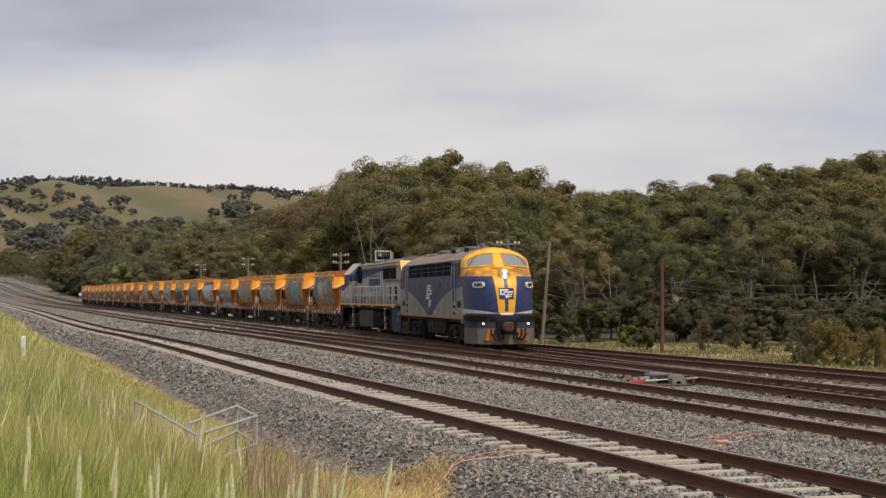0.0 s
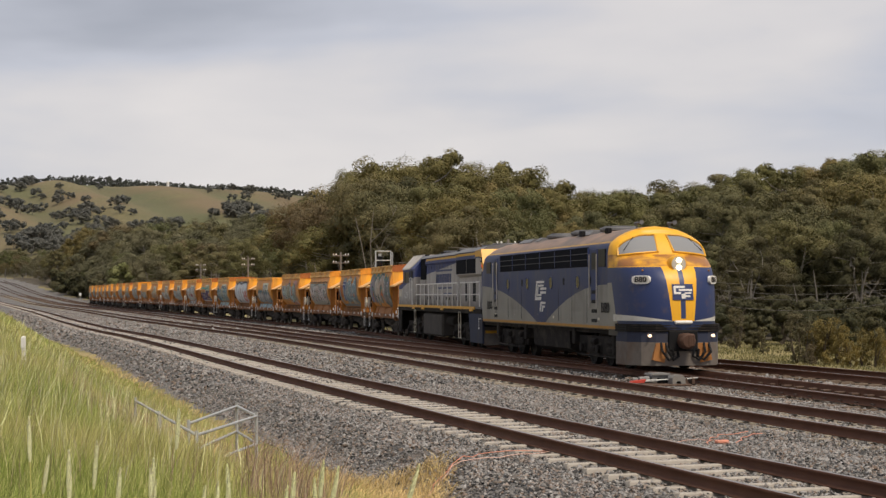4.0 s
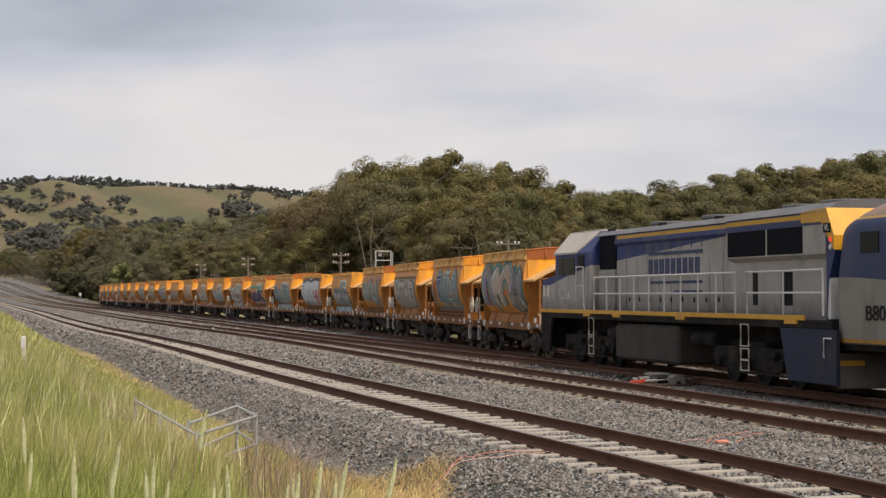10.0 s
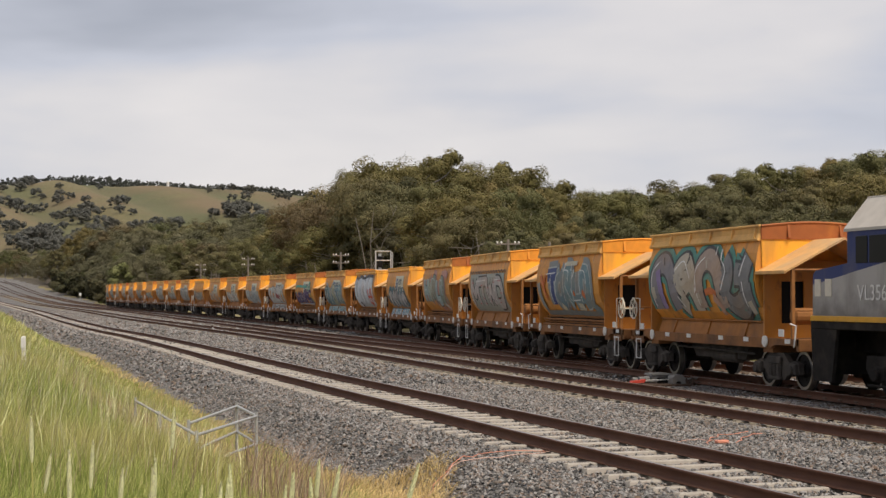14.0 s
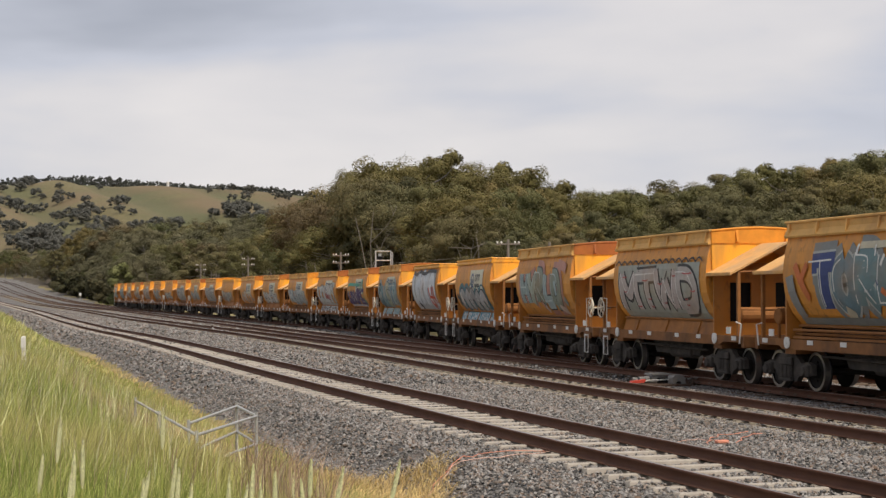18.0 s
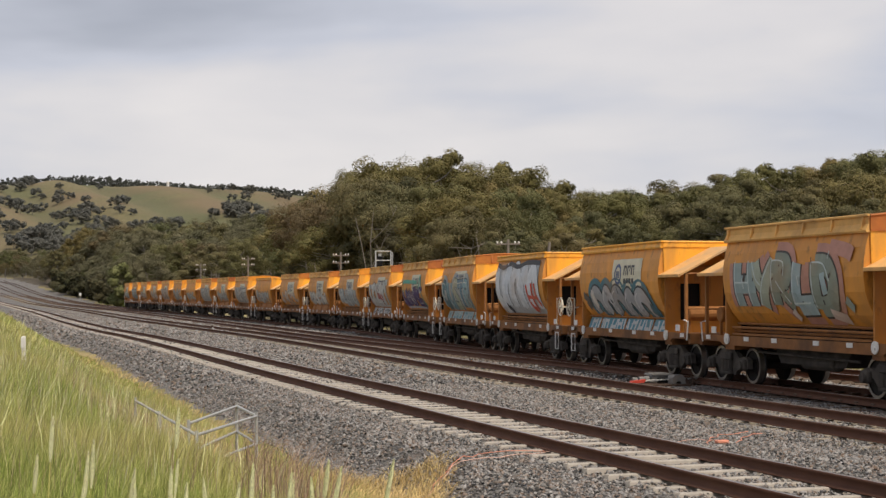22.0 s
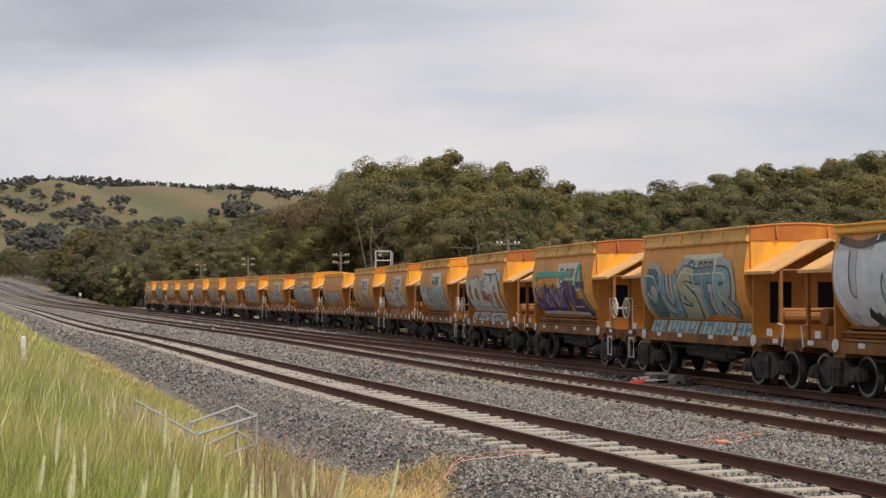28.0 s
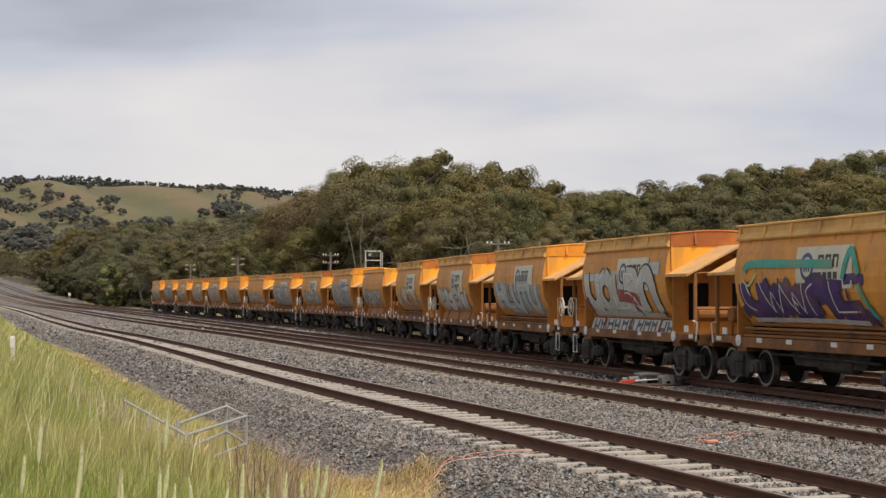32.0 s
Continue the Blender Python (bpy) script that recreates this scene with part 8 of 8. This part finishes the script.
    for i, w in enumerate(order, 1):
        if i in plates:
            owner_plate(w)
        if i in (5, 7, 9):
            painted_band(w, 1.08, 1.44, {5: (0.05, 0.19, 0.24), 7: (0.30, 0.34, 0.31), 9: (0.42, 0.41, 0.38)}[i], {5: (0.42, 0.43, 0.42), 7: (0.08, 0.20, 0.22), 9: (0.06, 0.06, 0.055)}[i], i)
        if i in art:
            graffiti(w, **art[i])
        else:
            tone = [(0.30, 0.29, 0.26), (0.42, 0.40, 0.36), (0.22, 0.25, 0.23), (0.38, 0.29, 0.22)][rnd.randrange(4)]
            graffiti(w, [rnd.choice(list(SHAPES)) for _ in range(4)], -2.8, 2.7, 1.52, rnd.choice((2.4, 2.7, 3.0)),
                     (tone, tuple(min(c * 1.35, 0.6) for c in tone)), tuple(c * 0.4 for c in tone), ground=tone if rnd.random() < 0.55 else None, fat=0.3, seed=30 + i)
        if i <= 10:
            for b in w.children:
                for q in b.children:
                    if q.name.startswith("wheelset"):
                        SPINS.append((q, 0.43))
        tagged(w, {1: "weathered orange hopper wagon with purple and cream bubble graffiti", 3: "weathered orange hopper wagon with a grey graffiti panel",
                   6: "orange hopper wagon with its side painted over in silver", 8: "weathered orange hopper wagon with dark purple graffiti"}.get(
            i, "weathered orange barrel-sided ballast hopper wagon with faded graffiti"))


make_train()

# ---------------------------------------------------------------- fixtures beside the line
GALV = surface("dull_galvanised_steel", (0.46, 0.47, 0.46), 0.5, 0.35, 8.0, 0.2, (0.22, 0.19, 0.16), 0.4, 0.08)
POST = surface("rust_red_steel_post", (0.13, 0.045, 0.03), 0.8, 0, 5.0, 0.3, (0.06, 0.03, 0.02), 0.5, 0.2)
TIMBER = surface("weathered_grey_pole", (0.20, 0.175, 0.15), 0.9, 0, 4.0, 0.3, (0.10, 0.08, 0.06), 0.5, 0.3)
MACHINE = surface("dusty_grey_machine_case", (0.20, 0.195, 0.185), 0.75, 0, 5.0, 0.2, (0.20, 0.15, 0.10), 0.5, 0.1)
TAPE = surface("faded_orange_marking_cord", (0.66, 0.26, 0.17), 0.7, 0, 6.0, 0.2, (0.5, 0.3, 0.2), 0.4, 0.05)
REDMARK = surface("bright_red_marker", (0.46, 0.05, 0.03), 0.6, 0, 6.0, 0.2, (0.4, 0.1, 0.06), 0.3, 0.05)
PALECORD = surface("pale_pink_cable", (0.62, 0.40, 0.33), 0.7, 0, 6.0, 0.2, (0.4, 0.3, 0.22), 0.3, 0.05)


def ground_at(x, y):
    return float(land(np.array([float(x)]), np.array([float(y)]))[0])


def pit_guard():
    """The galvanised guard rail round the culvert pit in the grass."""
    g = thing("guard_rail", "galvanised steel guard rail frame standing in the grass", "guard rail")
    T, S, R, Q, P = (-4.75, 25.0), (-3.22, 20.5), (-2.86, 18.8), (-2.51, 21.8), (-3.03, 23.8)
    top = 0.45
    def bar(a, b, z0, z1, name="rail"):
        bm = bmesh.new()
        tube(bm, [(*a, z0), (*b, z1)], 0.019, 8)
        part(name, bm, GALV, g)
    for low in (0.0, 0.37):
        bar(T, R, top - low, top - low), bar(S, P, top - low, top - low), bar(R, Q, top - low, top - low), bar(P, Q, top - low, top - low)
    for p in (T, S, R, Q, P):
        bm = bmesh.new()
        tube(bm, [(*p, ground_at(*p) - 0.3), (*p, top + 0.05)], 0.021, 8)
        part("post", bm, GALV, g)
    mid = ((T[0] + S[0]) / 2, (T[1] + S[1]) / 2)
    bm = bmesh.new()
    tube(bm, [(*mid, ground_at(*mid) - 0.3), (*mid, top)], 0.026, 8)
    part("post", bm, GALV, g)


pit_guard()


def point_machine():
    """The switch motor beside the turnout: a ribbed grey case, a drum, covers and rods."""
    p = on_path(7.8, -2.15)
    m = Matrix.Translation((p.x + 0.36, p.y, p.z - 0.20)) @ Matrix.Rotation(soft_ramp(HEADS, 6.6), 4, "Z")
    t = thing("point_machine", "dusty grey electric point machine beside the turnout", "point machine")
    t.matrix_basis = m
    bm = bmesh.new()
    box(bm, -0.80, 0.60, -0.55, 0.60, 0.0, 0.05, 0.01)
    part("base_plate", bm, CLIP, t)
    bm = bmesh.new()
    box(bm, -0.24, 0.22, 0.08, 0.50, 0.05, 0.25, 0.015)
    part("motor_case", bm, MACHINE, t)
    bm = bmesh.new()
    prism(bm, [(-0.28, 0.25), (-0.26, 0.30), (0.24, 0.30), (0.26, 0.25)], "Y", 0.04, 0.54)
    part("lid", tidy(bm), MACHINE, t)
    bm = bmesh.new()
    prism(bm, [(0.12, 0.05), (0.12, 0.20), (0.17, 0.27), (0.40, 0.27), (0.46, 0.21), (0.47, 0.05), (0.36, 0.05), (0.33, 0.12), (0.25, 0.12), (0.22, 0.05)], "Y", -0.42, -0.06)
    part("gear_cover", tidy(bm), MACHINE, t, "rounded grey gear cover with an arched foot")
    bm = bmesh.new()
    box(bm, -0.10, 0.14, -0.10, 0.10, 0.05, 0.19, 0.01)
    part("gear_housing", bm, BLACK, t)
    for x, r in ((-0.66, 0.055), (-0.48, 0.075), (-0.34, 0.085)):
        bm = bmesh.new()
        drum(bm, x, 0.2, 0.14, r, 0.14, "X", 12, 0.012)
        part("motor_drum", tidy(bm), MACHINE, t)
    for y, z in ((-0.16, 0.16), (-0.02, 0.13)):
        bm = bmesh.new()
        tube(bm, [(-0.62, y, z - 0.03), (0.95, y + 0.04, z + 0.02)], 0.017, 7)
        part("drive_rod", bm, GALV, t, "bright steel drive rod")
    for x in (0.58, 0.78):
        bm = bmesh.new()
        box(bm, x - 0.04, x + 0.04, -0.20, 0.08, 0.02, 0.18, 0.01)
        part("rod_clevis", bm, CLIP, t)
    for x in (-0.72, 0.52):
        for y in (-0.48, 0.52):
            bm = bmesh.new()
            drum(bm, x, y, 0.06, 0.025, 0.04, "Z", 8)
            part("bolt", bm, CLIP, t)
    bm = bmesh.new()
    tube(bm, [(0.2, 0.5, 0.05), (0.5, 1.1, 0.04), (0.3, 1.9, 0.05)], 0.02, 6)
    part("cable", bm, BLACK, t)
    bm = bmesh.new()
    prism(bm, [(-0.98, 0.06), (-0.60, 0.09), (-0.56, 0.17), (-0.90, 0.13)], "Y", -0.34, -0.14)
    part("red_marker", tidy(bm), REDMARK, t, "bright red marker plate")


point_machine()


def ground_box():
    """The small pale equipment case on the ballast at the far end of the turnout."""
    p = on_path(-4.5, -1.75)
    t = thing("equipment_case", "small pale grey equipment case on the ballast", "equipment case")
    t.matrix_basis = Matrix.Translation((p.x, p.y, p.z - 0.22)) @ Matrix.Rotation(0.22, 4, "Z")
    bm = bmesh.new()
    box(bm, -0.25, 0.25, -0.35, 0.35, 0.0, 0.16, 0.03)
    part("case", bm, MACHINE, t)
    bm = bmesh.new()
    box(bm, -0.27, 0.27, -0.37, 0.37, 0.16, 0.20, 0.015)
    part("lid", bm, MACHINE, t)


ground_box()


def cords():
    """Orange and pale marking cords and cables lying across the ballast."""
    sets = (("marking_cord", TAPE, "orange marking cord lying across the ballast", [(4.0, 24.6), (4.2, 25.5), (4.45, 26.2), (5.1, 26.8)]),
            ("marking_cord", TAPE, "orange marking cord lying across the ballast", [(4.55, 25.0), (4.85, 26.0), (5.3, 26.6)]),
            ("marking_cord", TAPE, "orange marking cord lying across the ballast", [(-0.40, 19.8), (-0.10, 21.5), (0.65, 23.2), (2.2, 23.8)]),
            ("cable", PALECORD, "pale pink cable running under the rails", [(-0.55, 19.0), (-0.27, 20.6), (0.10, 21.9), (1.1, 22.9), (2.4, 24.2)]),
            ("cable", PALECORD, "pale pink cable running under the rails", [(3.6, 25.0), (4.05, 25.6), (4.25, 25.2), (4.5, 25.0)]),
            ("marking_cord", TAPE, "orange marking cord lying across the ballast", [(10.3, 43.8), (11.0, 44.2), (11.6, 44.0)]))
    for name, mat, label, pts in sets:
        bm = bmesh.new()
        fine = []
        for i in range(len(pts) - 1):
            a, b = Vector(pts[i]), Vector(pts[i + 1])
            for k in range(6):
                q = a.lerp(b, k / 6)
                q += Vector((math.sin(q.y * 9) * 0.03, 0))
                fine.append((q.x, q.y, ground_at(q.x, q.y) + 0.075 + 0.01 * math.sin(q.y * 13)))
        tube(bm, fine, 0.0065, 6)
        ob = part(name, bm, mat)
        tagged(ob, label, "cable", "cords on the ballast")
    bm = bmesh.new()
    box(bm, -0.11, 0.11, -0.05, 0.05, 0.0, 0.05, 0.012)
    ob = part("marker_board", bm, TAPE)
    ob.matrix_basis = pose(4.32, 25.1, ground_at(4.32, 25.1) + 0.05, 0, 0, 30)
    tagged(ob, "small orange marker lying on the ballast", "marker")
    for k, (x, y) in enumerate(((-0.42, 20.2), (-0.55, 19.7))):
        bm = bmesh.new()
        box(bm, -0.12, 0.12, -0.10, 0.10, 0.0, 0.10, 0.02)
        ob = part("broken_brick", bm, surface("broken_red_brick", (0.35, 0.15, 0.10), 0.9, 0, 9.0, 0.3, (0.2, 0.15, 0.12), 0.4, 0.3))
        ob.matrix_basis = pose(x, y, ground_at(x, y) + 0.02, 8, 5, 20 + 50 * k)
        tagged(ob, "broken red brick at the ballast edge", "brick")


cords()


def marker_post():
    t = thing("marker_post", "short white marker post in the grass", "marker post")
    x, y = -7.78, 30.0
    bm = bmesh.new()
    box(bm, -0.035, 0.035, -0.025, 0.025, 0.0, 0.84, 0.01)
    part("post", bm, WHITE, t)
    bm = bmesh.new()
    box(bm, -0.046, 0.046, -0.04, -0.026, 0.62, 0.82, 0.008)
    part("reflector", bm, WHITE, t)
    t.matrix_basis = pose(x, y, ground_at(x, y) - 0.1)


marker_post()


def far_signal():
    """The small white distant marker at the bend."""
    t = thing("distance_board", "small white distance board beside the bend", "sign")
    p = on_path(382, 4.5)
    bm = bmesh.new()
    tube(bm, [(0, 0, -0.3), (0, 0, 1.6)], 0.06, 8)
    part("post", bm, GALV, t)
    bm = bmesh.new()
    box(bm, -0.32, 0.32, -0.04, 0.02, 1.3, 2.0, 0.02)
    part("board", bm, WHITE, t)
    t.matrix_basis = pose(p.x, p.y, ground_at(p.x, p.y))


far_signal()


def signal_gantry():
    """The top of a signal mast with its caged platform behind the train."""
    t = thing("signal_mast", "galvanised signal mast with a caged ladder platform", "signal")
    x, y = -3.75, 96.0
    z = ground_at(x, y)
    bm = bmesh.new()
    tube(bm, [(0, 0, 0), (0, 0, 4.9)], [0.11, 0.09], 10)
    part("mast", bm, GALV, t)
    bm = bmesh.new()
    box(bm, -0.25, 0.65, -0.4, 0.4, 3.92, 3.98)
    part("platform", bm, GALV, t)
    for px, py in ((0.65, -0.4), (0.65, 0.4), (-0.25, -0.4), (-0.25, 0.4)):
        bm = bmesh.new()
        tube(bm, [(px, py, 3.95), (px, py, 5.05)], 0.03, 6)
        part("stanchion", bm, GALV, t)
    for h in (4.5, 5.05):
        bm = bmesh.new()
        tube(bm, [(-0.25, -0.4, h), (0.65, -0.4, h), (0.65, 0.4, h), (-0.25, 0.4, h)], 0.03, 6, True)
        part("guard_hoop", bm, GALV, t)
    for q in (-0.12, 0.12):
        bm = bmesh.new()
        tube(bm, [(0.75 + 0.0, q, 0.2), (0.75, q, 5.0)], 0.025, 6)
        part("ladder_rail", bm, GALV, t)
    bm = bmesh.new()
    box(bm, -0.16, 0.16, -0.22, -0.06, 4.1, 4.75, 0.03)
    part("signal_head", bm, BLACK, t)
    t.matrix_basis = pose(x, y, z - 0.05)


signal_gantry()


def telegraph_pole(x, y, h, arms, steel=False, lean=0.0, label="weathered telegraph pole with insulator cross-arms"):
    t = thing("telegraph_pole", label, "pole", "poles behind the line")
    bm = bmesh.new()
    tube(bm, [(0, 0, -0.4), (lean, 0, h)], [0.09, 0.07], 8)
    part("shaft", bm, POST if steel else TIMBER, t)
    for k in range(arms):
        z = h - 0.25 - 0.55 * k
        bm = bmesh.new()
        box(bm, lean * z / h - 0.62, lean * z / h + 0.62, -0.04, 0.04, z - 0.04, z + 0.04, 0.01)
        arm = part("cross_arm", bm, TIMBER, t)
        for q in (-0.55, -0.35, 0.35, 0.55):
            bm = bmesh.new()
            drum(bm, lean * z / h + q, 0, z + 0.09, 0.045, 0.11, "Z", 8, 0.02)
            part("insulator", bm, WHITE, arm, "white porcelain insulator")
    t.matrix_basis = pose(x, y, ground_at(x, y))
    return t


# white-headed poles that show above the wagons, and steel posts on the verge
telegraph_pole(3.35, 83.0, 5.55, 1)
telegraph_pole(-7.6, 120.0, 5.6, 2)
telegraph_pole(-18.7, 155.0, 6.0, 2)
telegraph_pole(-28.5, 190.0, 6.0, 2)
telegraph_pole(10.1, 74.5, 4.25, 0, True, 0.0, "rust-red steel post carrying sagging wires")
telegraph_pole(5.0, 82.5, 5.4, 0, False, 0.45, "leaning weathered grey timber post carrying sagging wires")
telegraph_pole(22.0, 74.0, 4.3, 0, True, 0.0, "rust-red steel post carrying sagging wires")


WIREGREY = surface("dull_grey_wire", (0.12, 0.11, 0.10), 0.7, 0, 6.0, 0.2, (0.06, 0.09, 0.08), 0.4, 0.05)


def wires():
    ends = ((5.25, 82.5, 3.3), (10.1, 74.5, 3.3), (22.0, 74.0, 3.1))
    for k, (dz, sag) in enumerate(((0.0, 0.55), (-0.3, 0.5), (-0.55, 0.75), (0.2, 0.35))):
        bm = bmesh.new()
        pts = []
        for (ax, ay, az), (bx, by, bz) in zip(ends, ends[1:]):
            for i in range(10):
                q = i / 10
                z = ground_at(ax, ay) + az + (ground_at(bx, by) + bz - ground_at(ax, ay) - az) * q - sag * 4 * q * (1 - q) + dz
                pts.append((ax + (bx - ax) * q, ay + (by - ay) * q, z))
        tube(bm, pts, 0.009, 5)
        ob = part("wire", bm, WIREGREY)
        tagged(ob, "sagging grey wire between the posts", "wire", "wires along the verge")


wires()


def far_house(x, y, w, label):
    z = ground_at(x, y)
    t = thing("farmhouse", label, "house")
    t.matrix_basis = pose(x, y, z - 1.3)
    bm = bmesh.new()
    box(bm, -w / 2, w / 2, -4, 4, -3, 3.2, 0.05)
    part("wall", bm, CREAM, t)
    bm = bmesh.new()
    prism(bm, [(-4.6, 3.2), (0, 4.4), (4.6, 3.2)], "X", -w / 2 - 0.5, w / 2 + 0.5)
    part("roof", tidy(bm), PALEGREY, t)
    for k in (-0.25, 0.2):
        bm = bmesh.new()
        box(bm, w * k - 1, w * k + 1, -4.06, -3.98, 0.8, 2.3)
        part("window", bm, DARKGLASS, t)


far_house(-343, 1400, 9, "pale farmhouse among trees on the hill crest")
far_house(-217, 850, 4, "pale low farmhouse at the foot of the hill")


def water_tower():
    x, y = -238.0, 1395.0
    t = thing("water_tank", "small white water tank on the hill crest", "water tank")
    t.matrix_basis = pose(x, y, ground_at(x, y))
    bm = bmesh.new()
    drum(bm, 0, 0, 3.0, 1.2, 6.0, "Z", 16, 0.3)
    part("tank", tidy(bm), WHITE, t)
    bm = bmesh.new()
    drum(bm, 0, 0, 6.2, 0.8, 0.6, "Z", 12, 0.1)
    part("cap", tidy(bm), WHITE, t)


water_tower()


# ---------------------------------------------------------------- what moves
def seat(s, half):
    """The pose of a vehicle whose bogies stand half to either side of s."""
    a, b = on_path(s - half), on_path(s + half)
    turn = (a - b).normalized().to_track_quat("X", "Z").to_matrix().to_4x4()
    return Matrix.Translation((a + b) / 2) @ turn


def motions():
    for ob, behind, half in VEHICLES:
        walk(ob, [(t, seat(NOSE + behind - run_length(t), half)) for t in range(33)])
    for ob, foot, phase in STALKS:
        walk(ob, [(k * 0.5, pose(*foot, 2.0 * math.sin(k * 0.9 + phase), 2.5 + 3.5 * math.sin(k * 0.62 + phase * 1.7) + 1.5 * math.sin(k * 1.9 + phase), 0)) for k in range(65)])
    for ob, r in SPINS:
        at = ob.location.copy()
        walk(ob, [(k / 10, pose(*at, 0, math.degrees(run_length(k / 10) / r), 0)) for k in range(321)])


motions()
